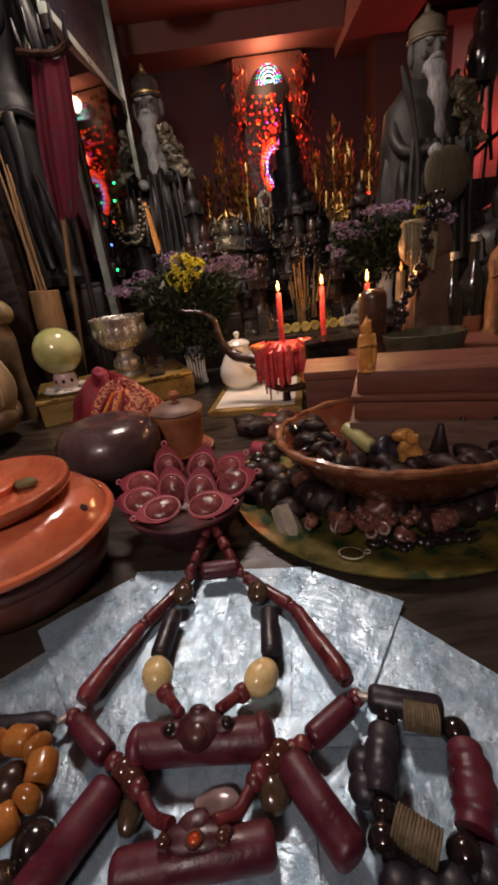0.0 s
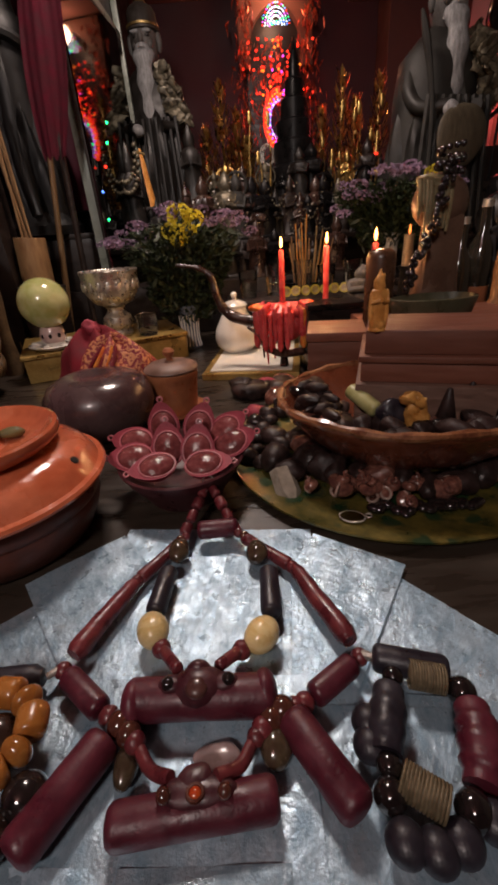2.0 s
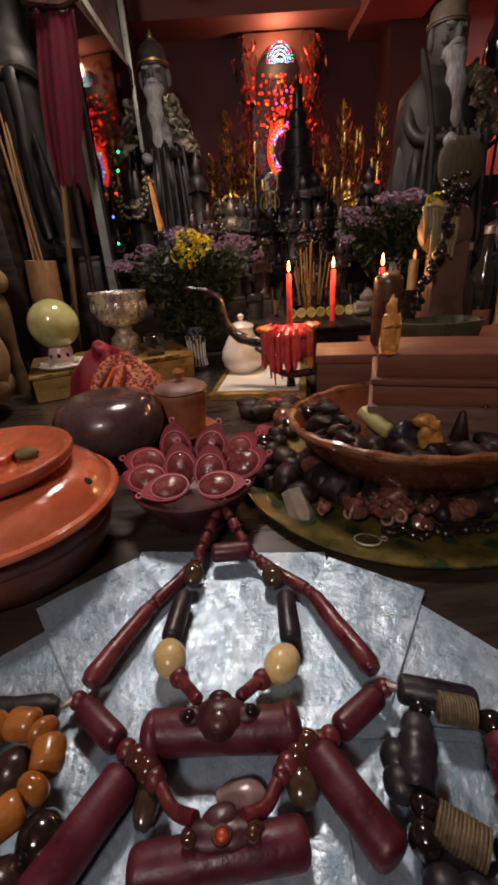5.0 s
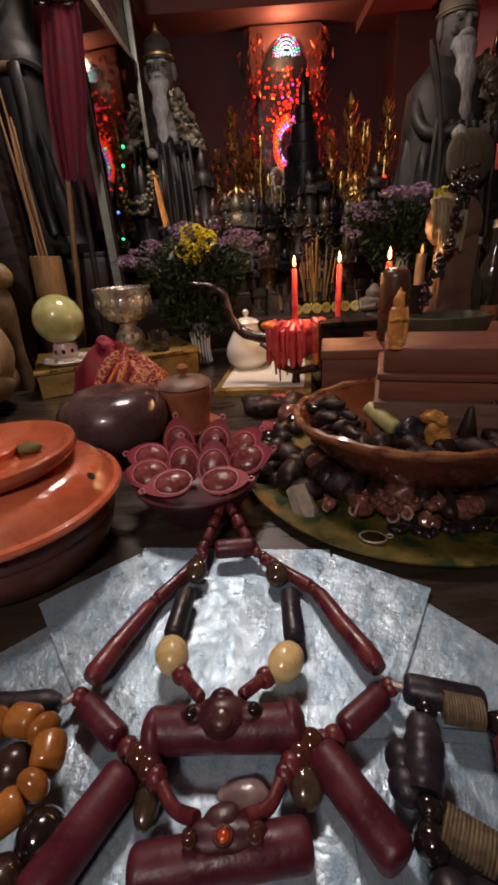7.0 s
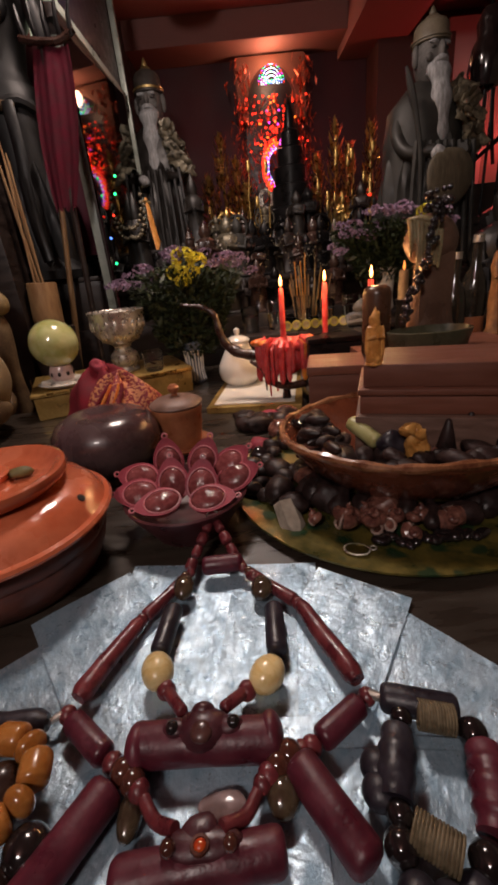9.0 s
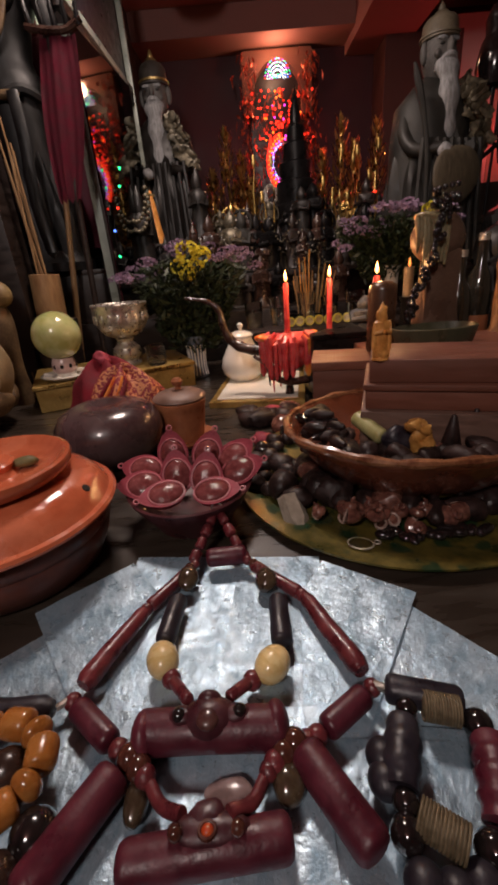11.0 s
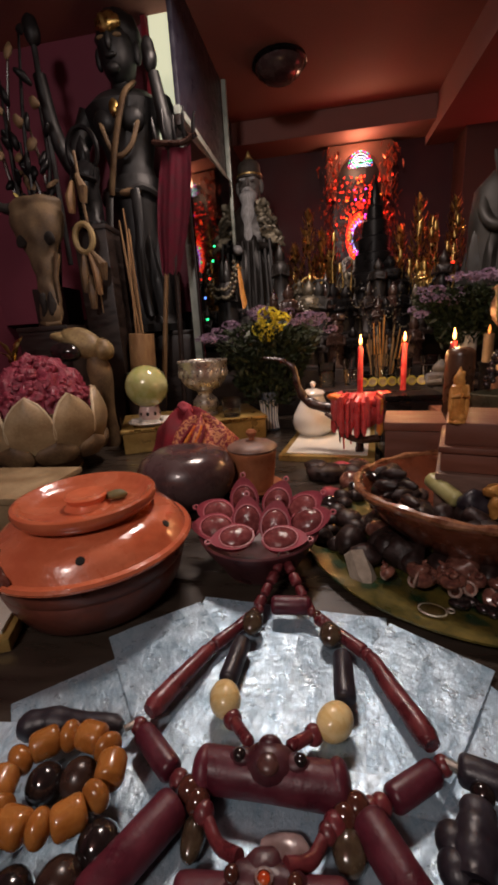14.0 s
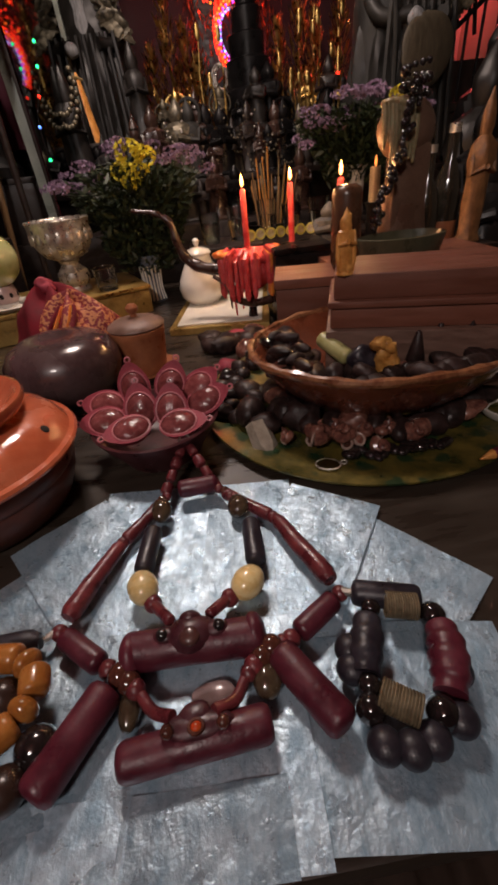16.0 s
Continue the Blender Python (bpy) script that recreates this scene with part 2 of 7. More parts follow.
spotted(PLATE_M, (0.010, 0.040, 0.018), 26, 0.26)
WHITE = mat("white_porcelain", (0.86, 0.83, 0.76), (0.78, 0.74, 0.66), 0.18, 0, 12, 150, 0.04, coat=0.4)
PAPER = mat("cream_card", (0.84, 0.80, 0.70), (0.74, 0.69, 0.58), 0.6, 0, 20, 200, 0.05)
WAX = mat("red_wax", (0.80, 0.125, 0.115), (0.62, 0.060, 0.065), 0.30, 0, 40, 200, 0.12, sss=0.4)
WAX_Y = mat("orange_wax", (0.78, 0.30, 0.05), (0.66, 0.14, 0.04), 0.30, 0, 40, 200, 0.12, sss=0.4)
WAX_W = mat("ivory_wax", (0.30, 0.25, 0.14), (0.17, 0.125, 0.065), 0.35, 0, 40, 200, 0.15, sss=0.2)
HORN = mat("dark_horn", (0.055, 0.028, 0.020), (0.020, 0.010, 0.008), 0.3, 0, 30, 200, 0.3, coat=0.2)
WOOD_RED = mat("red_brown_wood", (0.20, 0.072, 0.044), (0.145, 0.050, 0.030), 0.5, 0, 14, 160, 0.25, stretch=(1, 5, 5))
WOOD_TAN = mat("tan_carved_wood", (0.84, 0.40, 0.10), (0.50, 0.19, 0.04), 0.45, 0, 40, 220, 0.4)
WOOD_PALE = mat("bamboo", (0.36, 0.22, 0.10), (0.24, 0.13, 0.06), 0.5, 0, 20, 200, 0.2, stretch=(4, 4, 1))
BRASS_BOX = mat("gilt_box", (0.62, 0.43, 0.14), (0.34, 0.21, 0.06), 0.36, 0.55, 16, 140, 0.3)
JADE = mat("green_onyx", (0.60, 0.60, 0.30), (0.40, 0.42, 0.14), 0.10, 0, 22, 60, 0.02, coat=0.8, sss=0.15)
CLOTH_RED = mat("crimson_cloth", (0.25, 0.010, 0.022), (0.14, 0.006, 0.014), 0.85, 0, 30, 400, 0.5)
CLOTH_GOLD = brocade("orange_brocade", (0.24, 0.018, 0.028), (0.62, 0.24, 0.10))
LEAF = mat("dark_foliage", (0.040, 0.060, 0.020), (0.016, 0.026, 0.010), 0.55, 0, 40, 200, 0.3)
LEMON = mat("dull_lemon_rind", (0.42, 0.36, 0.05), (0.26, 0.22, 0.03), 0.5, 0, 60, 300, 0.3)
YELLOW = mat("yellow_petals", (0.78, 0.70, 0.05), (0.60, 0.50, 0.03), 0.7, 0, 60, 300, 0.4)
PURPLE = mat("mauve_petals", (0.36, 0.25, 0.37), (0.22, 0.14, 0.22), 0.75, 0, 60, 300, 0.4)
STONE = mat("grey_patinated_stone", (0.125, 0.12, 0.115), (0.040, 0.036, 0.033), 0.62, 0, 18, 140, 0.5)
STONE_HAT = mat("ochre_painted_stone", (0.15, 0.125, 0.085), (0.075, 0.06, 0.04), 0.55, 0, 20, 160, 0.4)
STONE_DARK = mat("dark_painted_robe", (0.015, 0.012, 0.011), (0.006, 0.005, 0.004), 0.45, 0.0, 20, 140, 0.5)
STONE_PALE = mat("pale_weathered_beard", (0.36, 0.37, 0.38), (0.15, 0.15, 0.155), 0.6, 0, 26, 160, 0.6, stretch=(4, 4, 1))
BRONZE = mat("blackened_bronze", (0.010, 0.009, 0.010), (0.004, 0.004, 0.004), 0.34, 0.0, 18, 160, 0.3)
BRONZE.node_tree.nodes["Principled BSDF"].inputs["Specular IOR Level"].default_value = 0.15
IVORY = mat("old_bone", (0.40, 0.30, 0.13), (0.16, 0.10, 0.04), 0.6, 0, 24, 180, 0.5)
BONE_DK = mat("stained_bone", (0.19, 0.12, 0.055), (0.075, 0.042, 0.02), 0.65, 0, 20, 160, 0.5)
LOTUS = mat("pale_lotus_stone", (0.40, 0.30, 0.17), (0.23, 0.155, 0.08), 0.5, 0, 18, 160, 0.3)
SALT = mat("crimson_crystals", (0.34, 0.050, 0.085), (0.16, 0.020, 0.038), 0.4, 0, 60, 260, 0.8, dist=0.006)
POSTM = mat("pale_painted_trim", (0.42, 0.47, 0.42), (0.27, 0.31, 0.27), 0.35, 0.1, 14, 160, 0.1)
DARKWOOD = mat("black_brown_wood", (0.022, 0.013, 0.010), (0.010, 0.006, 0.005), 0.45, 0, 12, 160, 0.25, stretch=(1, 1, 5))
WALL_RED = mat("maroon_wall_paint", (0.070, 0.016, 0.022), (0.050, 0.011, 0.015), 0.75, 0, 3, 120, 0.1)
# maroon raised well above WALL_RED, making up for light missing on the left
WALL_WINE = mat("lifted_wine_wall_paint", (0.20, 0.034, 0.062), (0.15, 0.025, 0.046), 0.7, 0, 3, 120, 0.1)
WALL_GREY = mat("olive_grey_wall_paint", (0.20, 0.17, 0.13), (0.15, 0.125, 0.095), 0.8, 0, 3, 120, 0.1)
CEIL = mat("rust_ceiling_paint", (0.33, 0.145, 0.125), (0.27, 0.115, 0.098), 0.85, 0, 2, 100, 0.06)
FLOORM = mat("dark_floor_boards", (0.06, 0.035, 0.022), (0.03, 0.017, 0.011), 0.5, 0, 6, 120, 0.2, stretch=(6, 1, 1))
SEED = mat("dried_dark_pods", (0.038, 0.020, 0.018), (0.012, 0.007, 0.006), 0.46, 0, 50, 220, 0.8)
SEED.node_tree.nodes["Principled BSDF"].inputs["Specular IOR Level"].default_value = 0.3
SHELL_LIP = mat("pale_shell_lip", (0.50, 0.37, 0.31), (0.32, 0.20, 0.16), 0.25, 0, 80, 260, 0.2, coat=0.4)
SHELL = mat("brown_shell", (0.30, 0.13, 0.09), (0.085, 0.030, 0.024), 0.25, 0, 60, 200, 0.3, coat=0.5)
PALEROD = mat("pale_green_rod", (0.42, 0.40, 0.18), (0.30, 0.27, 0.10), 0.45, 0, 30, 200, 0.2)
QUARTZ = clear("clear_pendant_glass", (0.92, 0.90, 0.84), 0.04)
QUARTZ.node_tree.nodes["Principled BSDF"].inputs["IOR"].default_value = 1.12
GLASS = clear("drinking_glass", (0.95, 0.97, 0.96), 0.02)
FLAME = glow("candle_flame", (1.0, 0.42, 0.12), 6.0)
LED_R = glow("red_bulb", (1.0, 0.03, 0.012), 2.6)
LED_O = glow("orange_bulb", (1.0, 0.22, 0.02), 2.4)
LED_P = glow("violet_bulb", (0.7, 0.06, 0.9), 2.2)
LED_B = glow("blue_bulb", (0.10, 0.25, 1.0), 2.2)
LED_W = glow("white_bulb", (0.60, 0.85, 1.0), 2.2)
LED_G = glow("green_bulb", (0.02, 1.0, 0.25), 3.0)
MIRROR = bpy.data.materials.new("mirror_glass")
MIRROR.use_nodes = True
MIRROR.node_tree.nodes["Principled BSDF"].inputs["Base Color"].default_value = (0.125, 0.135, 0.13, 1)
MIRROR.node_tree.nodes["Principled BSDF"].inputs["Metallic"].default_value = 1.0
MIRROR.node_tree.nodes["Principled BSDF"].inputs["Roughness"].default_value = 0.04


# ---------- mesh helpers ----------
def lathe(profile, n=36):
    bm = bmesh.new()
    rings = []
    for r, z in profile:
        if r < 1e-5:
            rings.append([bm.verts.new((0, 0, z))])
        else:
            rings.append([bm.verts.new((r * math.cos(2 * math.pi * i / n), r * math.sin(2 * math.pi * i / n), z)) for i in range(n)])
    for a, b in zip(rings, rings[1:]):
        for i in range(n):
            j = (i + 1) % n
            q = [a[i % len(a)], a[j % len(a)], b[j % len(b)], b[i % len(b)]]
            u = list(dict.fromkeys(q))
            if len(u) > 2:
                bm.faces.new(u)
    bmesh.ops.recalc_face_normals(bm, faces=bm.faces[:])
    return bm


def block(sx, sy, sz, bevel=0.003, base=True):
    """A bevelled box, standing on z = 0 when base is set."""
    bm = bmesh.new()
    bmesh.ops.create_cube(bm, size=1)
    bmesh.ops.scale(bm, vec=(sx, sy, sz), verts=bm.verts[:])
    if base:
        bmesh.ops.translate(bm, vec=(0, 0, sz / 2), verts=bm.verts[:])
    if bevel:
        bmesh.ops.bevel(bm, geom=bm.edges[:], offset=min(bevel, 0.3 * min(sx, sy, sz)), segments=2, affect="EDGES", profile=0.6)
    return bm


def sweep(points, radii, n=10, closed=False, flat=1.0):
    """A tube along points, with one radius or one for each point."""
    pts = [Vector(p) for p in points]
    if isinstance(radii, (int, float)):
        radii = [radii] * len(pts)
    bm = bmesh.new()
    rings, up = [], None
    for i, p in enumerate(pts):
        a = pts[i - 1] if (i > 0 or closed) else p
        b = pts[(i + 1) % len(pts)] if (i < len(pts) - 1 or closed) else p
        d = (b - a).normalized()
        if up is None:
            up = Vector((0, 0, 1)) if abs(d.z) < 0.9 else Vector((0, 1, 0))
        side = d.cross(up).normalized()
        up = side.cross(d).normalized()
        rings.append([bm.verts.new(p + radii[i] * (side * math.cos(2 * math.pi * k / n) + up * flat * math.sin(2 * math.pi * k / n))) for k in range(n)])
    pairs = list(zip(rings, rings[1:])) + ([(rings[-1], rings[0])] if closed else [])
    for a, b in pairs:
        for k in range(n):
            bm.faces.new((a[k], a[(k + 1) % n], b[(k + 1) % n], b[k]))
    if not closed:
        bm.faces.new(rings[0])
        bm.faces.new(rings[-1])
    bmesh.ops.recalc_face_normals(bm, faces=bm.faces[:])
    return bm


def smooth_line(points, n=24):
    """Catmull-Rom through the points."""
    p = [Vector(q) for q in points]
    p = [2 * p[0] - p[1]] + p + [2 * p[-1] - p[-2]]
    out = []
    segs = len(p) - 3
    for k in range(n + 1):
        u = k / n * segs
        i = min(int(u), segs - 1)
        t = u - i
        a, b, c, d = p[i:i + 4]
        out.append(0.5 * ((2 * b) + (c - a) * t + (2 * a - 5 * b + 4 * c - d) * t * t + (3 * b - a - 3 * c + d) * t ** 3))
    return out


def blob(sx, sy, sz, rough=0.0, freq=30.0, u=20, v=12, seed=0.0):
    bm = bmesh.new()
    bmesh.ops.create_uvsphere(bm, u_segments=u, v_segments=v, radius=1)
    for w in bm.verts:
        c = Vector((w.co.x * sx, w.co.y * sy, w.co.z * sz))
        k = 1 + rough * noise.noise(c * freq + Vector((seed, seed * 1.7, seed * 0.3)))
        w.co = c * k
    return bm


def join(*pieces):
    """One bmesh out of (bmesh, matrix, material index) pieces."""
    out = bmesh.new()
    for piece in pieces:
        bm, m, idx = (*piece, 0)[:3] if len(piece) == 2 else piece
        base = len(out.verts)
        vs = [out.verts.new(m @ w.co) for w in bm.verts]
        bm.verts.index_update()
        for f in bm.faces:
            try:
                g = out.faces.new([vs[w.index] for w in f.verts])
                g.material_index = idx
            except ValueError:
                pass
        bm.free()
    out.normal_update()
    return out


def mesh_of(name, bm, mats, angle=40):
    me = bpy.data.meshes.new(name)
    bm.normal_update()
    bm.to_mesh(me)
    bm.free()
    for m in (mats if isinstance(mats, (list, tuple)) else [mats]):
        me.materials.append(m)
    me.polygons.foreach_set("use_smooth", [True] * len(me.polygons))
    me.set_sharp_from_angle(angle=radians(angle))
    return me


def thing(name, m, label, category, group=""):
    ob = new(name)
    ob.matrix_world = m
    ob.empty_display_size = 0.02
    return tagged(ob, label, category, group)


def part(name, bm, material, parent, label="", m=None):
    ob = new(name, bm if isinstance(bm, bpy.types.Mesh) else mesh_of(name, bm, material))
    ob.parent = parent
    if m is not None:
        ob.matrix_basis = m
    if label:
        ob["label"] = label
    return ob


def solid(name, bm, mats, m, label, category, group="", kind=""):
    ob = new(name, mesh_of(name, bm, mats))
    ob.matrix_world = m
    return tagged(ob, label, category, group, kind)


def aim(p, q):
    """A pose at p whose z axis points to q."""
    p, q = Vector(p), Vector(q)
    return Matrix.Translation(p) @ (q - p).to_track_quat("Z", "Y").to_matrix().to_4x4()


def frame_of(p, long_axis, normal):
    y = Vector(long_axis).normalized()
    x = y.cross(Vector(normal)).normalized()
    z = x.cross(y)
    m = Matrix((x, y, z)).transposed().to_4x4()
    m.translation = p
    return m


I4 = Matrix.Identity(4)
T = Matrix.Translation
rnd = random.Random(7)


# ---------- the room ----------
def slab(name, x0, x1, y0, y1, z0, z1, material, label, bevel=0.0):
    bm = block(x1 - x0, y1 - y0, z1 - z0, bevel)
    return solid(name, bm, material, pose((x0 + x1) / 2, (y0 + y1) / 2, z0), label, name.split("_")[0], kind="structure")


slab("floor", -1.7, 1.8, -1.5, 3.3, -0.85, -0.75, FLOORM, "dark wooden floor under the altar tables")
slab("wall_back", -1.7, 1.8, 3.2, 3.3, -0.75, 1.9, WALL_RED, "maroon painted back wall behind the altar")
slab("wall_left", -1.7, -1.6, -1.5, 3.2, -0.75, 1.9, WALL_WINE, "wine red side wall, painted brighter in place of light")
slab("wall_right", 1.7, 1.8, -1.5, 3.2, -0.75, 1.9, WALL_GREY, "olive grey painted side wall by the stairs")
slab("wall_window_side", -1.6, -0.495, 2.06, 2.11, 0.5005, 1.68, WALL_WINE, "wine red wall with a window blind, painted brighter in place of light")
slab("wall_front", -1.6, 1.7, -1.5, -1.4, -0.75, 1.9, WALL_RED, "maroon painted wall facing the altar")
slab("ceiling", -1.6, 1.7, -1.4, 3.2, 1.68, 1.78, CEIL, "rust red painted ceiling")
slab("ceiling_beam", -0.9, 0.8, 2.96, 3.2, 1.55, 1.678, CEIL, "rust red boxed beam over the altar niche")
slab("ceiling_bulkhead", 0.80, 1.15, 0.2, 3.198, 1.50, 1.678, CEIL, "rust red boxed bulkhead along the ceiling")

# ---------- altar table and the raised tier behind it ----------
table = thing("altar_table", pose(0, 0, 0), "dark lacquered wooden altar table covered with offerings", "table")
part("tabletop", block(2.6, 1.95, 0.04, 0.006), TABLE, table, "", pose(0, 0.117 + 0.975, -0.04))
for tx in (-1.2, 1.2):
    for ty in (0.22, 1.95):
        part("leg", block(0.07, 0.07, 0.71, 0.006), TABLE, table, "", pose(tx, ty, -0.75))
part("apron", block(2.4, 0.03, 0.10, 0.004), TABLE, table, "", pose(0, 0.19, -0.14))
tier = thing("altar_tier", pose(0, 0, 0), "dark wooden raised altar tier holding statues", "shelf")
part("top", block(2.9, 1.05, 0.03, 0.004), DARKWOOD, tier, "", pose(0, 2.64, 0.47))
part("front_panel", block(2.9, 0.03, 1.22, 0.004), DARKWOOD, tier, "", pose(0, 2.15, -0.75))
part("middle_step", block(2.6, 0.24, 0.2, 0.004), DARKWOOD, tier, "", pose(0, 1.94, 0.001))

# ---------- silver paper sheets on the table ----------
def paper(x, y, w, l, turn, z, seed):
    bm = bmesh.new()
    nx, ny = 14, 16
    g = [[None] * (ny + 1) for _ in range(nx + 1)]
    for i in range(nx + 1):
        for j in range(ny + 1):
            u, v = (i / nx - 0.5) * w, (j / ny - 0.5) * l
            h = 0.0014 * noise.noise(Vector((u * 25 + seed, v * 25, seed))) + 0.0006 * noise.noise(Vector((u * 70 + seed, v * 70, seed)))
            g[i][j] = bm.verts.new((u, v, h))
    for i in range(nx):
        for j in range(ny):
            bm.faces.new((g[i][j], g[i + 1][j], g[i + 1][j + 1], g[i][j + 1]))
    ob = solid("silver_paper", bm, FOIL, pose(x, y, z, 0, 0, turn), "crinkled silver foil joss paper sheet lying on the table", "paper", "silver paper sheets")
    return ob


def paper_from(a, b, length, z, seed):
    """A sheet whose far edge runs from a to b."""
    a, b = Vector(a), Vector(b)
    d = b - a
    n = Vector((d.y, -d.x)).normalized()
    c = (a + b) / 2 + n * length / 2
    paper(c.x, c.y, d.length, length, math.degrees(math.atan2(d.y, d.x)), z, seed)


paper_from((-0.145, 0.510), (0.100, 0.481), 0.20, 0.0035, 1.0)
paper_from((0.102, 0.468), (0.196, 0.403), 0.22, 0.0065, 3.0)
paper_from((0.165, 0.412), (0.263, 0.288), 0.22, 0.0030, 4.0)
paper_from((-0.249, 0.421), (-0.149, 0.496), 0.20, 0.0062, 5.0)
paper_from((-0.310, 0.323), (-0.165, 0.440), 0.20, 0.0030, 6.0)
paper_from((-0.100, 0.448), (-0.004, 0.436), 0.16, 0.0080, 7.0)
paper_from((-0.010, 0.438), (0.067, 0.428), 0.17, 0.0092, 8.0)
paper_from((-0.20, 0.300), (-0.06, 0.290), 0.160, 0.0100, 9.0)
paper_from((-0.07, 0.290), (0.06, 0.283), 0.166, 0.0112, 10.0)
paper_from((0.055, 0.260), (0.19, 0.245), 0.136, 0.0090, 11.0)
paper_from((-0.34, 0.300), (-0.19, 0.310), 0.17, 0.0045, 12.0)
paper_from((0.16, 0.225), (0.30, 0.21), 0.085, 0.0075, 13.0)
paper_from((-0.075, 0.171), (0.032, 0.167), 0.050, 0.0122, 14.0)
paper_from((-0.190, 0.180), (-0.080, 0.172), 0.056, 0.0100, 15.0)
paper_from((0.140, 0.262), (0.232, 0.245), 0.120, 0.0080, 16.0)
GROUND = 0.013


# ---------- bead figure on the silver paper ----------
def bead_round(r, stretch=1.0):
    return blob(r, r, r * stretch, 0, u=16, v=10)


def bead_barrel(r, h, waist=0.0, n=18):
    """A long bead along z, from 0 to h, with rounded ends."""
    e = min(0.55 * r, 0.25 * h)
    end = [(0.0, 0.0), (0.50, 0.03), (0.80, 0.20), (0.95, 0.55), (1.0, 1.0)]
    return lathe([(r * a, e * b) for a, b in end] + [(r * (1 - waist), h / 2)] + [(r * a, h - e * b) for a, b in reversed(end)], n)


def barrel_between(name, a, b, r, material, parent, waist=0.0, label=""):
    a, b = Vector(a), Vector(b)
    return part(name, bead_barrel(r, (b - a).length, waist), material, parent, label, aim(a, b))


def round_at(parent, p, r, material, name="bead", stretch=1.0):
    return part(name, bead_round(r, stretch), material, parent, "", T(p))


def strand(name, label):
    return thing(name, pose(0, 0, 0), label, "necklace")


def g3(p, r):
    return (p[0], p[1], GROUND + r)


body = strand("bead_necklace", "oxblood red tube bead necklace laid out on silver paper")
# loop at the top
for a, b in (((-0.036, 0.535), (-0.064, 0.467)), ((-0.028, 0.533), (0.005, 0.462))):
    for k in range(4):
        f0, f1 = k / 4 + 0.02, (k + 1) / 4 - 0.02
        lift0, lift1 = 0.028 * (1 - f0), 0.028 * (1 - f1)
        barrel_between("tube_bead", (a[0] + (b[0] - a[0]) * f0, a[1] + (b[1] - a[1]) * f0, GROUND + 0.008 + lift0), (a[0] + (b[0] - a[0]) * f1, a[1] + (b[1] - a[1]) * f1, GROUND + 0.008 + lift1), 0.0065 + 0.001 * (k % 2), RED_GLOSS, body)
part("wire_loop", sweep([(-0.032 + 0.008 * math.cos(q), 0.537, GROUND + 0.043 + 0.008 * math.sin(q)) for q in [k * math.pi / 8 for k in range(16)]], 0.0012, 6, True), SILVER, body, "silver wire loop")
barrel_between("tube_bead", (-0.046, 0.470, GROUND + 0.012), (0.006, 0.472, GROUND + 0.012), 0.0118, RED_BEAD, body)


def outer(side, pts):
    """The long outer tubes of one side: two thin tubes with a small bead between."""
    a, b, c, d, e = pts
    barrel_between("tube_bead", g3(a, 0.008), g3(b, 0.008), 0.0078, RED_GLOSS, body, 0.12)
    round_at(body, g3(((b[0] + c[0]) / 2, (b[1] + c[1]) / 2), 0.008), 0.0072, RED_GLOSS)
    a3, d3 = Vector(g3(c, 0.009)), Vector(g3(d, 0.010))
    line = [a3.lerp(d3, k / 14) + Vector((0.0004 * math.sin(k * 0.6 + side), 0, 0)) for k in range(15)]
    part("long_tube_bead", sweep(line, [0.0062] + [0.0080 + 0.00017 * k + 0.00022 * math.sin(k * 1.7 + side) for k in range(1, 14)] + [0.0072], 14), RED_GLOSS, body)
    round_at(body, g3(e, 0.008), 0.0078, RED_GLOSS)


for p, r in (((-0.060, 0.462), 0.0058), ((-0.066, 0.456), 0.0062), ((0.006, 0.461), 0.0060), ((0.013, 0.454), 0.0064), ((-0.063, 0.448), 0.0060), ((0.019, 0.444), 0.0060)):
    round_at(body, g3(p, 0.011), r, BROWN_GEM if r > 0.0061 else RED_GLOSS)
outer(0, [(-0.067, 0.455), (-0.106, 0.400), (-0.110, 0.394), (-0.149, 0.311), (-0.153, 0.298)])
outer(1, [(0.012, 0.455), (0.063, 0.402), (0.067, 0.396), (0.104, 0.302), (0.108, 0.288)])
for a, b, extra in (((-0.147, 0.292), (-0.107, 0.259), [(-0.100, 0.254), (-0.093, 0.249)]), ((0.101, 0.282), (0.061, 0.256), [(0.054, 0.252), (0.046, 0.249)])):
    barrel_between("tube_bead", g3(a, 0.0105), g3(b, 0.0105), 0.0102, RED_BEAD, body)
    for e in extra:
        round_at(body, g3(e, 0.011), 0.0085, RED_GLOSS)
for e, r in (((-0.088, 0.245), 0.0105), ((-0.080, 0.238), 0.0095), ((-0.074, 0.232), 0.008), ((0.036, 0.246), 0.0105), ((0.027, 0.240), 0.0095), ((0.020, 0.234), 0.0085), ((0.015, 0.229), 0.007)):
    round_at(body, (e[0], e[1], GROUND + 0.016), r, BROWN_GEM if r > 0.009 else RED_GLOSS)
for a, c, b in (((-0.071, 0.229), (-0.058, 0.212), (-0.042, 0.203)), ((0.012, 0.226), (0.003, 0.210), (-0.012, 0.202))):
    part("curved_tube_bead", sweep(smooth_line([(a[0], a[1], GROUND + 0.015), (c[0], c[1], GROUND + 0.02), (b[0], b[1], GROUND + 0.028)], 10), 0.0046, 10), RED_GLOSS, body)
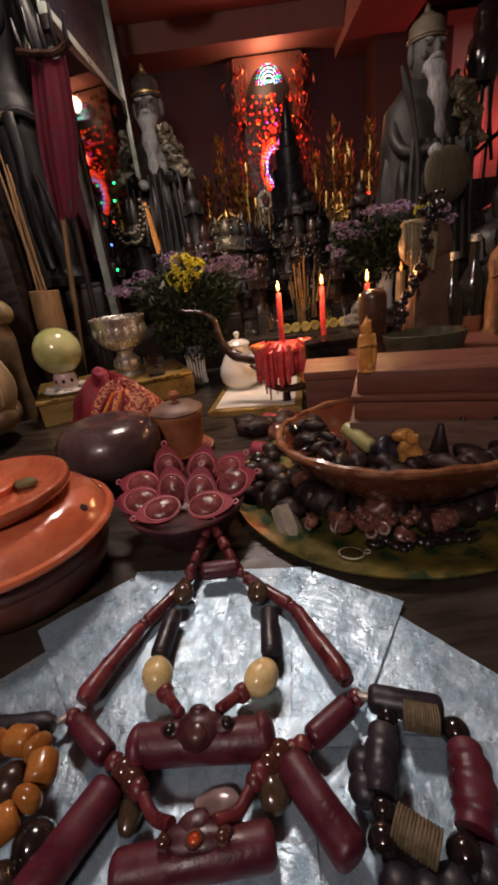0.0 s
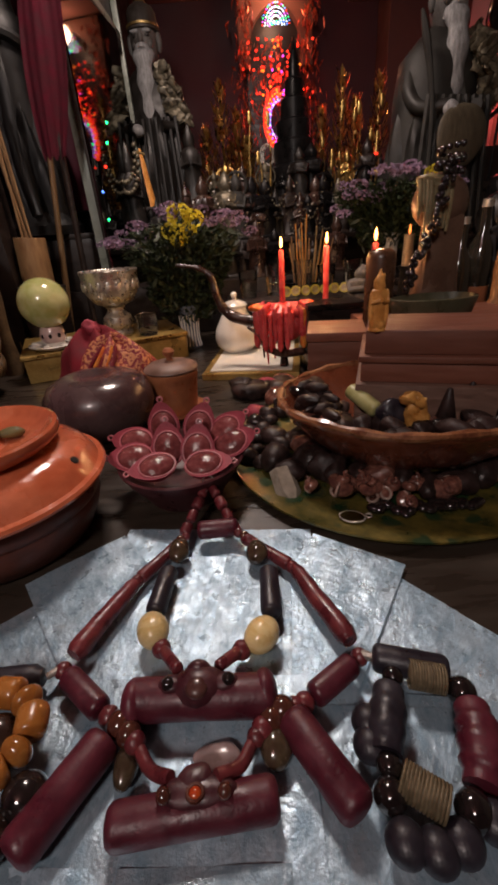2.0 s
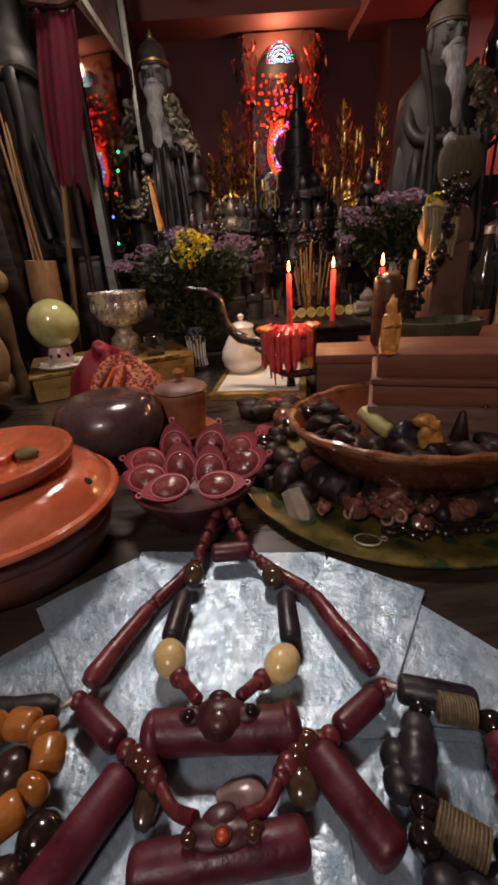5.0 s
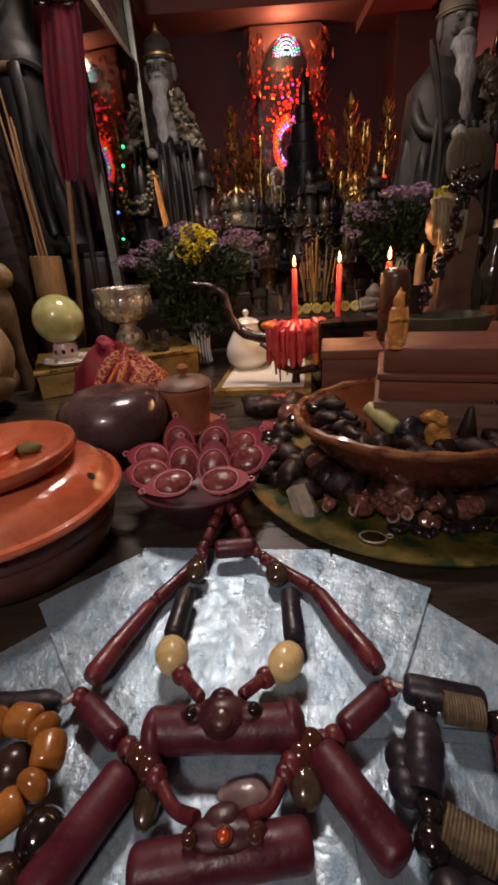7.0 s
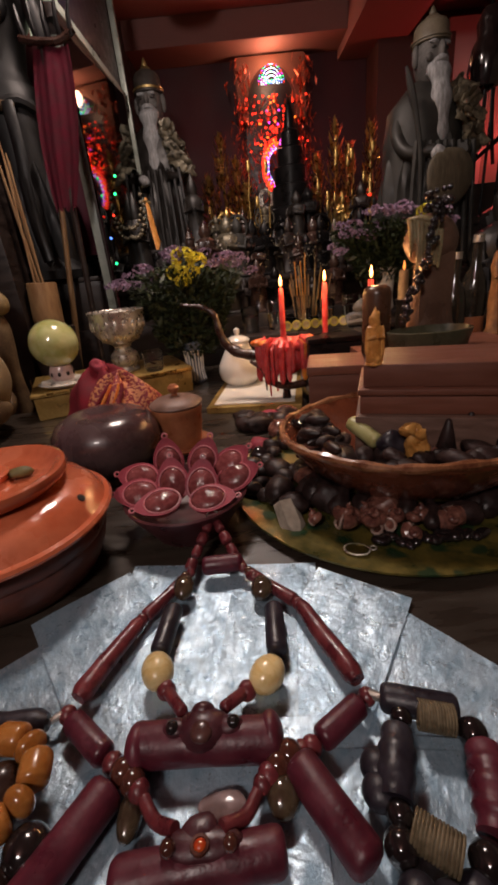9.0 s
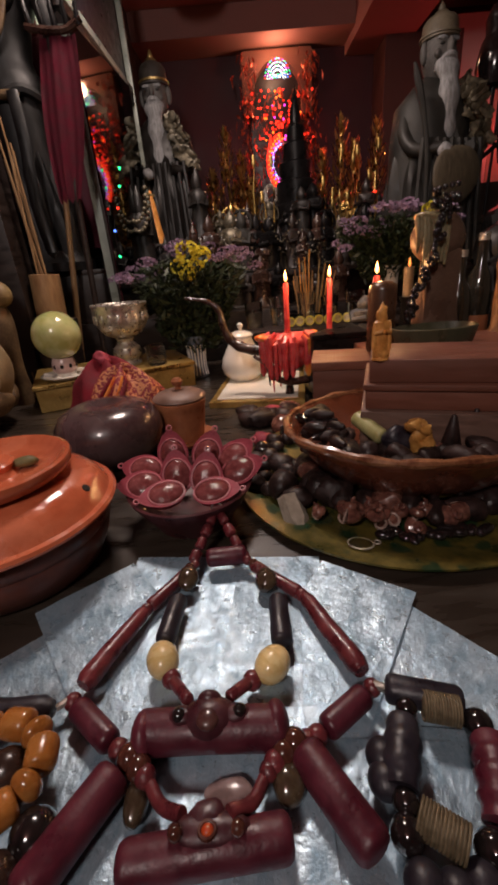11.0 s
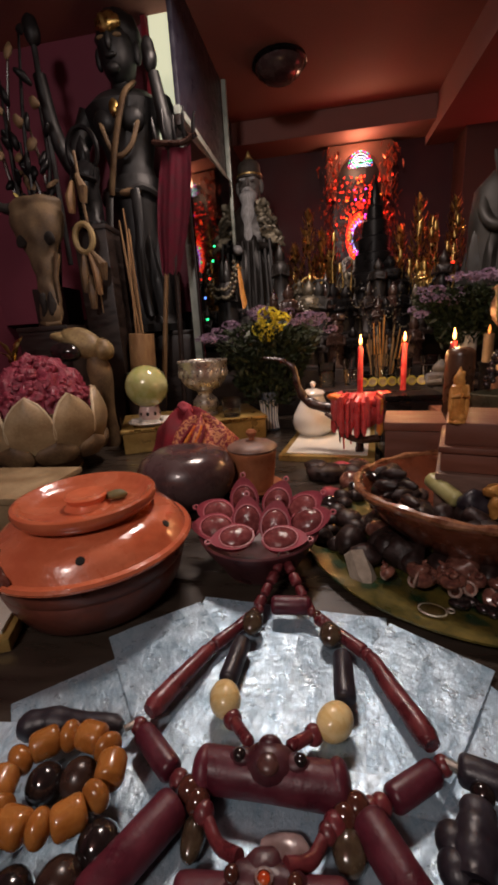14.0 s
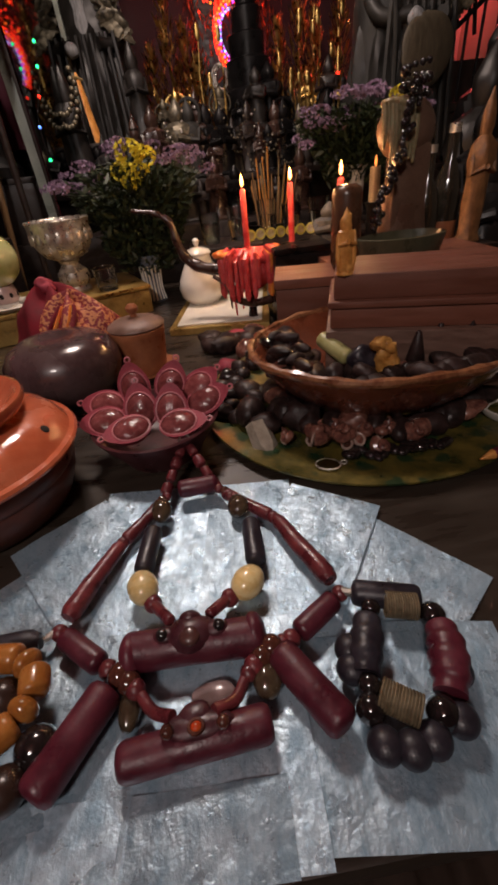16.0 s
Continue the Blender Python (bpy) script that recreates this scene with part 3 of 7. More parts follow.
# inner strands: smoky stone, black tube, cream bone, small red beads
INNER = [[(-0.066, 0.436), (-0.073, 0.408), (-0.080, 0.348), (-0.077, 0.326), (-0.067, 0.309), (-0.046, 0.279)],
         [(0.027, 0.423), (0.038, 0.396), (0.036, 0.336), (0.025, 0.312), (0.006, 0.301), (-0.014, 0.279)]]
for k, (s0, b0, b1, c0, r0, t1) in enumerate(INNER):
    part("stone_bead", blob(0.0125, 0.0175, 0.011, 0.15, 60, seed=k), OLIVE_BEAD, body, "smoky olive stone bead", T(g3(s0, 0.012)))
    barrel_between("tube_bead", g3(b0, 0.0105), g3(b1, 0.0115), 0.0105, BLACK_BEAD, body, 0.02, "matt black tube bead")
    d = Vector((b1[0] - r0[0], b1[1] - r0[1], 0))
    part("bone_bead", blob(0.0150, 0.0150, 0.0185, 0, u=24, v=16), CREAM, body, "cream bone egg-shaped bead", aim(g3(c0, 0.0155), (c0[0] + d.x, c0[1] + d.y, GROUND + 0.0155)))
    round_at(body, g3(r0, 0.012), 0.0088, RED_GLOSS)
    barrel_between("tube_bead", (r0[0], r0[1], GROUND + 0.013), (t1[0], t1[1], GROUND + 0.024), 0.0052, RED_GLOSS, body)
# upper roll with its cabochon
barrel_between("roll", (-0.088, 0.262, GROUND + 0.017), (0.032, 0.257, GROUND + 0.017), 0.0165, RED_BEAD, body, 0.05)
for sx in (-0.080, 0.024):
    part("roll_collar", blob(0.010, 0.0175, 0.0175), RED_BEAD, body, "", T((sx, 0.2595, GROUND + 0.0172)))
part("medallion", join((lathe([(0.0235, 0.0), (0.0225, 0.006), (0.018, 0.012), (0.011, 0.017), (0, 0.019)], 24), T((-0.028, 0.263, GROUND + 0.022)) @ Matrix.Diagonal((1.0, 0.72, 1.0, 1.0))), (blob(0.010, 0.007, 0.010), T((-0.028, 0.273, GROUND + 0.031))), (blob(0.011, 0.008, 0.006), T((-0.049, 0.263, GROUND + 0.0305))), (blob(0.011, 0.008, 0.006), T((-0.007, 0.262, GROUND + 0.0305)))), MEDAL, body, "dull maroon moulded medallion")
part("cabochon", blob(0.0092, 0.0098, 0.0055), mat("dull_brown_cabochon", (0.13, 0.055, 0.045), (0.07, 0.025, 0.024), 0.3, coat=0.3), body, "smoky maroon oval cabochon", T((-0.028, 0.2575, GROUND + 0.0355)))
for sx in (-0.051, -0.004):
    round_at(body, (sx, 0.262, GROUND + 0.0335), 0.0056, BLACK_GLOSS, "cabochon")
# lower roll with its red gem
barrel_between("roll", (-0.083, 0.186, GROUND + 0.013), (0.028, 0.194, GROUND + 0.0135), 0.0134, RED_BEAD, body, 0.02)
part("gem_setting", join((blob(0.027, 0.010, 0.006, 0.1, 90), T((-0.025, 0.196, GROUND + 0.0245))), (blob(0.013, 0.010, 0.0055, 0.2, 120), T((-0.025, 0.201, GROUND + 0.0255)))), MEDAL, body)
part("gem_bezel", sweep([(-0.025 + 0.0050 * math.cos(k * math.pi / 8), 0.1935 + 0.0046 * math.sin(k * math.pi / 8), GROUND + 0.0298) for k in range(16)], 0.0015, 6, True), BROWN_GEM, body, "dark red-brown bezel")
for sx in (-0.045, -0.006):
    round_at(body, (sx, 0.193, GROUND + 0.0305), 0.005, BROWN_GEM, "gem")
part("gem", blob(0.0040, 0.0036, 0.0026), RUBY, body, "glowing orange-red gem", T((-0.025, 0.1935, GROUND + 0.0298)))
# legs
barrel_between("roll", (-0.096, 0.238, GROUND + 0.0145), (-0.138, 0.174, GROUND + 0.0145), 0.0143, RED_BEAD, body, 0.02)
barrel_between("roll", (0.041, 0.243, GROUND + 0.014), (0.079, 0.181, GROUND + 0.014), 0.0136, RED_BEAD, body, 0.02)
for p, sc in (((-0.080, 0.222), (0.009, 0.016, 0.008)), ((0.028, 0.224), (0.012, 0.015, 0.010))):
    solid("tumbled_stone", blob(*sc, 0.15, 60, seed=p[0]), OLIVE_BEAD, T((p[0], p[1], GROUND + sc[2])), "smooth smoky olive tumbled stone on silver paper", "stone", "tumbled stones")
solid("rose_stone", blob(0.018, 0.010, 0.004, 0.25, 60), mat("rose_quartz", (0.40, 0.28, 0.27), rough=0.25), T((-0.014, 0.223, GROUND + 0.005)), "pale rose flat stone on silver paper", "stone")


# ---------- amber bracelet and the dark beads under it ----------
def ring_bracelet(name, label, c, ra, rb, z, turn, n, r, h, material, long_every=2):
    ob = thing(name, pose(c[0], c[1], 0, 0, 0, turn), label, "bracelet")
    fine = [2 * math.pi * j / 720 for j in range(721)]
    arc = [0.0]
    for qa, qb in zip(fine, fine[1:]):
        arc.append(arc[-1] + math.hypot(ra * (math.cos(qb) - math.cos(qa)), rb * (math.sin(qb) - math.sin(qa))))
    for k in range(n):
        q = fine[min(range(721), key=lambda j: abs(arc[j] - arc[-1] * k / n))]
        p = Vector((ra * math.cos(q), rb * math.sin(q), z))
        t = Vector((-ra * math.sin(q), rb * math.cos(q), 0)).normalized()
        if k % long_every == 0:
            part("long_bead", bead_barrel(r, h * 1.25), material, ob, "", aim(p - t * h * 0.62, p + t))
        else:
            part("bead", blob(r * 1.02, r * 1.02, r * 0.72), material, ob, "", aim(p, p + t))
    return ob


ring_bracelet("amber_bracelet", "honey brown polished wooden bead bracelet on dark beads", (-0.192, 0.236), 0.0415, 0.0335, GROUND + 0.028, 14, 12, 0.0118, 0.0195, AMBER)
dark = thing("dark_bead_strand", pose(0, 0, 0), "strand of large polished black stone beads under a bracelet", "beads")
for k, p in enumerate(((-0.143, 0.205), (-0.158, 0.183), (-0.187, 0.174), (-0.217, 0.178), (-0.240, 0.197), (-0.250, 0.224))):
    part("bead", blob(0.0155, 0.0155, 0.0145, 0.06, 40, seed=k), BLACK_GLOSS if k % 2 == 0 else HORN, dark, "", T((p[0], p[1], GROUND + 0.0145)))
for k, p in enumerate(((-0.206, 0.238), (-0.180, 0.245))):
    solid("black_bead", blob(0.0150, 0.0150, 0.0150, 0.05, 40, seed=k), (BLACK_GLOSS, HORN)[k], T((p[0], p[1], GROUND + 0.015)), "single dark polished bead lying inside a bracelet", "bead", "loose black beads")
stick = thing("black_rod", pose(0, 0, 0), "knobbly black horn rod beside the amber bracelet", "rod")
part("rod", sweep(smooth_line([(-0.262, 0.281, GROUND + 0.013), (-0.235, 0.290, GROUND + 0.014), (-0.205, 0.289, GROUND + 0.013), (-0.166, 0.290, GROUND + 0.013)], 16), [0.008, 0.012, 0.0135, 0.0125, 0.012, 0.0125, 0.013, 0.012, 0.0118, 0.0122, 0.012, 0.0118, 0.012, 0.0122, 0.012, 0.0115, 0.007], 12), BLACK_BEAD, stick)
part("wire_joint", sweep([(-0.164, 0.291, GROUND + 0.012), (-0.156, 0.297, GROUND + 0.012)], 0.003, 8), SILVER, stick, "silver wire joint")

# ---------- wire-wound bracelet ----------
rb = thing("wire_wound_bracelet", pose(0, 0, 0), "black and oxblood tube bead bracelet with cord-wound beads", "bracelet")
barrel_between("tube_bead", (0.117, 0.284, GROUND + 0.013), (0.175, 0.266, GROUND + 0.013), 0.0118, BLACK_BEAD, rb)
part("wire_joint", sweep([(0.109, 0.288, GROUND + 0.012), (0.119, 0.283, GROUND + 0.012)], 0.004, 8), SILVER, rb, "silver wire joint")


def wound(a, b, r):
    a, b = Vector(a), Vector(b)
    core = part("cord_bead", bead_barrel(r, (b - a).length), CORD, rb, "cord-wound olive bead", aim(a, b))
    n = 13
    for k in range(n):
        z = (b - a).length * (k + 0.5) / n
        part("cord_turn", sweep([((r + 0.0003) * math.cos(q * math.pi / 8), (r + 0.0003) * math.sin(q * math.pi / 8), z) for q in range(16)], (b - a).length / n * 0.46, 6, True), CORD, core)


wound((0.140, 0.2635, GROUND + 0.019), (0.166, 0.2565, GROUND + 0.018), 0.0102)
wound((0.132, 0.1805, GROUND + 0.018), (0.108, 0.1970, GROUND + 0.019), 0.0102)
round_at(rb, (0.128, 0.265, GROUND + 0.014), 0.0085, BLACK_GLOSS)
round_at(rb, (0.176, 0.249, GROUND + 0.014), 0.0112, BLACK_GLOSS)
part("tube_bead", sweep(smooth_line([(0.177, 0.239, GROUND + 0.015), (0.173, 0.222, GROUND + 0.016), (0.166, 0.204, GROUND + 0.016), (0.158, 0.189, GROUND + 0.015)], 16), [0.011 + 0.004 * math.sin(math.pi * k / 16) + 0.0010 * math.sin(k * 1.7) for k in range(17)], 16), RED_BEAD, rb)
round_at(rb, (0.147, 0.179, GROUND + 0.014), 0.0118, BLACK_GLOSS)
part("tube_bead", sweep(smooth_line([(0.121, 0.256, GROUND + 0.016), (0.116, 0.242, GROUND + 0.016), (0.109, 0.226, GROUND + 0.016), (0.104, 0.212, GROUND + 0.015)], 16), [0.0105 + 0.003 * math.sin(math.pi * k / 16) + 0.0007 * math.sin(k * 1.3) for k in range(17)], 16), BLACK_BEAD, rb)
round_at(rb, (0.104, 0.206, GROUND + 0.014), 0.0090, BLACK_GLOSS)
round_at(rb, (0.099, 0.190, GROUND + 0.013), 0.0110, BLACK_GLOSS)
for p in ((0.101, 0.168), (0.118, 0.163), (0.134, 0.166), (0.099, 0.235), (0.096, 0.220), (0.172, 0.204), (0.158, 0.174)):
    part("bead", blob(0.0125, 0.0125, 0.0110), BLACK_BEAD, rb, "", T((p[0], p[1], GROUND + 0.011)))


# ---------- orange lidded pot ----------
pot = thing("lidded_pot", pose(-0.316, 0.530, 0), "glazed orange terracotta lidded pot with vent holes", "pot")
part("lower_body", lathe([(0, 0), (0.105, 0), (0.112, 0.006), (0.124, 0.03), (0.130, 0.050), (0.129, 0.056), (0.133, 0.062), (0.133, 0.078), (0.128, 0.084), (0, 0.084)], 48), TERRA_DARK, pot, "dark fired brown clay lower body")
shoulder = part("shoulder", lathe([(0.125, 0.0845), (0.141, 0.0845), (0.1455, 0.087), (0.1465, 0.0905), (0.144, 0.0945), (0.1375, 0.096), (0.1345, 0.100), (0.129, 0.109), (0.119, 0.119), (0.106, 0.126), (0.094, 0.130), (0.086, 0.132), (0, 0.132)], 64), TERRA, pot)
for k in range(6):
    q = math.radians(-66 + 60 * k)
    hp = Vector((0.1225 * math.cos(q), 0.1225 * math.sin(q), 0.1162))
    part("vent_hole", lathe([(0, 0.0004), (0.0052, 0.0005), (0.0062, -0.002), (0, -0.002)], 14), HOLE, shoulder, "", aim(hp, hp + Vector((math.cos(q), math.sin(q), 1.25))))
lid = part("lid", lathe([(0.080, 0.1325), (0.087, 0.134), (0.094, 0.138), (0.0985, 0.144), (0.1005, 0.150), (0.0985, 0.1555), (0.094, 0.157), (0.089, 0.155), (0.083, 0.148), (0.074, 0.1425), (0.055, 0.1395), (0.0, 0.1385)], 64), TERRA, pot)
part("knob", lathe([(0.033, 0.139), (0.030, 0.142), (0.027, 0.146), (0.029, 0.151), (0.0305, 0.1545), (0.027, 0.157), (0.014, 0.1555), (0.006, 0.153), (0, 0.153)], 32), TERRA, lid)
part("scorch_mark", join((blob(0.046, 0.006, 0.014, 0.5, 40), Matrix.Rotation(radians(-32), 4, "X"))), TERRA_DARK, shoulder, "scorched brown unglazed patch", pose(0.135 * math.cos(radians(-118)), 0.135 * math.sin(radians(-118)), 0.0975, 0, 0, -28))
solid("dried_leaf", blob(0.018, 0.010, 0.007, 0.3, 60), mat("olive_dried_leaf", (0.20, 0.16, 0.05), rough=0.6), pose(-0.279, 0.545, 0.148, 0, 0, 25), "small olive dried leaf on the pot lid", "leaf")

# ---------- bowl of rose pendants ----------
bowl = thing("pendant_bowl", pose(-0.076, 0.607, 0), "maroon glazed bowl heaped with pink pendants", "bowl")
part("bowl", lathe([(0, 0), (0.060, 0), (0.062, 0.004), (0.070, 0.018), (0.086, 0.042), (0.095, 0.058), (0.0965, 0.062), (0.094, 0.064), (0.090, 0.061), (0.078, 0.042), (0.05, 0.028), (0, 0.024)], 48), MAROON, bowl)


def pendant():
    ob = thing("rose_pendant", pose(0, 0, 0), "pink resin petal pendant with domed rose cabochon", "pendant", "rose pendants")
    bm = bmesh.new()
    n = 28
    top, low = [], []
    for k in range(n):
        q = 2 * math.pi * k / n
        w = 0.0305 * math.sin(q)
        l = 0.036 * math.cos(q)
        l *= 1 + (0.30 if math.cos(q) > 0 else 0.0) * max(0, math.cos(q)) ** 3
        top.append(bm.verts.new((w, l, 0.004 + 0.003 * abs(math.sin(q)))))
        low.append(bm.verts.new((w * 0.85, l * 0.85, -0.006)))
    for k in range(n):
        j = (k + 1) % n
        bm.faces.new((top[k], top[j], low[j], low[k]))
    bm.faces.new(top)
    bm.faces.new(low)
    bmesh.ops.recalc_face_normals(bm, faces=bm.faces[:])
    part("petal", bm, PINK, ob)
    part("cabochon", blob(0.0245, 0.0300, 0.0115, u=24, v=14), PINK_GLASS, ob, "domed translucent rose cabochon", T((0, -0.002, 0.0040)))
    part("rim", sweep([(0.0258 * math.sin(2 * math.pi * k / 28), -0.002 + 0.0315 * math.cos(2 * math.pi * k / 28), 0.0065) for k in range(28)], 0.0016, 6, True), PINK_RIM, ob, "pale pink raised rim")
    part("loop", sweep([(0.0048 * math.sin(2 * math.pi * k / 12), 0.0505 + 0.0048 * math.cos(2 * math.pi * k / 12), 0.002) for k in range(12)], 0.0019, 6, True), PINK_RIM, ob)
    return ob


PENDANTS = [((-0.104, 0.655, 0.096), (-0.08, 0.35, 0.93), (0, -0.93, 0.36)), ((-0.047, 0.645, 0.095), (0.35, 0.35, 0.86), (-0.1, -0.90, 0.42)),
            ((-0.005, 0.632, 0.090), (0.78, 0.25, 0.55), (-0.35, -0.70, 0.62)), ((0.003, 0.610, 0.078), (0.93, 0.12, 0.32), (-0.25, -0.60, 0.75)),
            ((-0.148, 0.634, 0.080), (-0.95, 0.20, 0.16), (0.05, -0.62, 0.78)), ((-0.143, 0.592, 0.074), (-0.97, 0.0, 0.08), (0.05, -0.52, 0.85)),
            ((-0.106, 0.563, 0.072), (-0.93, -0.28, -0.03), (0.0, -0.36, 0.93)), ((-0.036, 0.560, 0.072), (0.96, -0.04, 0.06), (-0.05, -0.34, 0.94)),
            ((-0.092, 0.603, 0.083), (-0.05, 0.45, 0.86), (0, -0.88, 0.46)), ((-0.048, 0.594, 0.080), (0.12, 0.50, 0.84), (0, -0.85, 0.50))]
first = pendant()
for k, (p, l, n) in enumerate(PENDANTS):
    m = frame_of((p[0], p[1], p[2] - 0.004), l, n) @ Matrix.Scale(1.0, 4)
    if k == 0:
        first.matrix_world = m @ Matrix.Scale(0.83, 4)
    else:
        copy_thing(first, m)

# ---------- dark round pot, brocade bundle, lidded jar ----------
urn = thing("round_urn", pose(-0.272, 0.860, 0), "squat aubergine brown glazed urn with sunken top", "urn")
part("body", lathe([(0, 0), (0.065, 0), (0.085, 0.012), (0.106, 0.040), (0.112, 0.066), (0.108, 0.090), (0.094, 0.111), (0.070, 0.123), (0.048, 0.127), (0.036, 0.126), (0.026, 0.122), (0, 0.120)], 48), BROWN_POT, urn)

bundle = thing("brocade_bundle", pose(-0.295, 1.035, 0), "crimson cloth bundle with orange brocade band", "cloth")


def draped(h, r, k0, folds, seed, n=64, rows=20):
    bm = bmesh.new()
    g = []
    for j in range(rows + 1):
        t = j / rows
        row = []
        for i in range(n):
            q = 2 * math.pi * i / n
            rr = r * (1 - t ** 2.2) ** 0.55 * (1 + 0.09 * math.sin(folds * q + 3 * t + seed) + 0.14 * noise.noise(Vector((2 * math.cos(q) + seed, 2 * math.sin(q), 3 * t))))
            row.append(bm.verts.new((rr * math.cos(q) + k0 * t, rr * math.sin(q) * 0.8, h * t + 0.012 * t * math.sin(5 * q + seed))))
        g.append(row)
    for a, b in zip(g, g[1:]):
        for i in range(n):
            bm.faces.new((a[i], a[(i + 1) % n], b[(i + 1) % n], b[i]))
    bm.faces.new(g[0])
    bm.faces.new(g[-1])
    bmesh.ops.recalc_face_normals(bm, faces=bm.faces[:])
    return bm


part("wrap", join((draped(0.188, 0.118, -0.02, 7, 1.0), I4), (draped(0.150, 0.080, -0.03, 5, 2.4), pose(-0.035, 0.02, 0.0))), CLOTH_RED, bundle)
band = part("brocade_band", draped(0.172, 0.105, 0.0, 6, 3.0), CLOTH_GOLD, bundle, "orange and gold patterned brocade", T((0.035, -0.040, 0)))
for k in range(5):
    pts = []
    for u in range(12):
        t = 0.2 + 0.7 * u / 11
        q = -2.75 + 0.16 * k + 0.9 * t
        rr = 0.105 * (1 - t ** 2.2) ** 0.55 * 1.10
        pts.append((0.035 + rr * math.cos(q), -0.040 + 0.8 * rr * math.sin(q), 0.172 * t + 0.002))
    part("stripe", sweep(smooth_line(pts, 16), 0.0045, 6), WAX_Y if k % 2 else CLOTH_RED, bundle, "orange woven stripe")
part("tuft", blob(0.020, 0.015, 0.016, 0.6, 60), PINK, bundle, "pink cloth tuft", T((-0.018, -0.01, 0.192)))

jar = thing("lidded_jar", pose(-0.128, 0.930, 0), "matt terracotta lidded jar on a saucer", "jar")
part("saucer", lathe([(0, 0), (0.055, 0), (0.070, 0.010), (0.073, 0.014), (0.070, 0.015), (0.055, 0.008), (0, 0.007)], 36), TERRA_MATT, jar)
part("body", lathe([(0, 0.0075), (0.043, 0.0075), (0.048, 0.02), (0.054, 0.07), (0.056, 0.088), (0.0575, 0.091), (0.0575, 0.102), (0.055, 0.1045), (0, 0.1045)], 40), TERRA_MATT, jar)
jl = part("lid", lathe([(0, 0.105), (0.058, 0.105), (0.060, 0.108), (0.058, 0.112), (0.046, 0.119), (0.024, 0.124), (0, 0.126)], 40), mat("grey_brown_clay", (0.22, 0.13, 0.10), (0.13, 0.075, 0.055), 0.45), jar, "grey-brown domed lid")
part("knob", lathe([(0, 0.125), (0.007, 0.126), (0.006, 0.132), (0.012, 0.138), (0.013, 0.145), (0.008, 0.151), (0, 0.152)], 20), TERRA_MATT, jl)

# ---------- plate, wide bowl and what lies on them ----------
solid("round_plate", lathe([(0, 0.002), (0.19, 0.002), (0.262, 0.010), (0.270, 0.013), (0.270, 0.016), (0.262, 0.0145), (0.195, 0.006), (0, 0.005)], 72), PLATE_M, pose(0.265, 0.692, 0), "olive and green painted round tin plate", "plate")
big = thing("wide_bowl", pose(0.300, 0.660, 0.006), "wide brown glazed clay bowl filled with dried offerings", "bowl")
sq = Matrix.Diagonal((1.0, 0.77, 1.0, 1.0))
part("foot", join((lathe([(0, 0), (0.112, 0), (0.115, 0.003), (0.110, 0.010), (0, 0.010)], 48), sq)), TERRA_DARK, big)
part("bowl", join((lathe([(0, 0.0105), (0.112, 0.0105), (0.142, 0.026), (0.176, 0.055), (0.203, 0.086), (0.2145, 0.100), (0.2185, 0.106), (0.2175, 0.111), (0.213, 0.1135), (0.206, 0.110), (0.190, 0.092), (0.155, 0.066), (0.10, 0.052), (0, 0.050)], 72), sq)), mat("chestnut_glaze", (0.20, 0.055, 0.024), (0.09, 0.024, 0.012), 0.2, coat=0.5, scale=10), big)

part("rim", sweep([(0.2155 * math.cos(k * math.pi / 36), 0.77 * 0.2155 * math.sin(k * math.pi / 36), 0.1115 + 0.0014 * math.sin(7 * k * math.pi / 36)) for k in range(72)], [0.0062 + 0.0018 * math.sin(k * 1.9) for k in range(72)], 8, True), mat("worn_clay_rim", (0.46, 0.20, 0.085), (0.13, 0.040, 0.020), 0.3, scale=26, coat=0.3), big, "worn tan unglazed rim")

for k in range(120):
    q, rr = rnd.uniform(math.pi * 0.75, 2.25 * math.pi), rnd.uniform(0.10, 0.185)
    px, py = 0.300 + rr * math.cos(q), 0.660 + 0.77 * rr * math.sin(q)
    if 0.18 < px < 0.44 and py > 0.585 or px > 0.49:
        continue
    s = rnd.uniform(0.010, 0.020)
    h = 0.066 + 0.25 * max(0, rr - 0.10) + rnd.uniform(0.0, 0.020) + s * 0.45
    solid("dried_pod", blob(s * rnd.uniform(1.0, 1.9), s, s * 0.75, 0.35, 55, 12, 8, seed=k), SEED if k % 5 else SHELL, pose(px, py, h, rnd.uniform(-20, 20), rnd.uniform(-20, 20), rnd.uniform(0, 180)), "dark wrinkled dried pod in the wide bowl", "pod", "dried pods")
for k in range(9):
    a = Vector((0.108 + 0.010 * (k % 5), 0.725 - 0.017 * k, 0.112 + 0.006 * (k % 3)))
    q = radians(rnd.uniform(-75, 25))
    d = Vector((math.cos(q), math.sin(q), 0.12)) * rnd.uniform(0.03, 0.045)
    solid("clove_pod", sweep([a, a + d * 0.3, a + d * 0.7, a + d], [0.003, 0.0090, 0.0085, 0.0035], 10), SEED if k % 3 else BLACK_GLOSS, I4, "knobbly black stick pod in the wide bowl", "pod", "stick pods")
solid("pale_rod", bead_barrel(0.0125, 0.062), PALEROD, aim((0.222, 0.604, 0.110), (0.192, 0.658, 0.130)), "pale green wax rod lying in the wide bowl", "rod")
nug = join((blob(0.0145, 0.012, 0.026, 0.6, 75), T((0.002, 0, 0.018))), (blob(0.018, 0.013, 0.011, 0.7, 85), T((0, 0, 0.040))), (blob(0.008, 0.008, 0.018, 0.6, 80), T((0.011, -0.004, 0.016))))
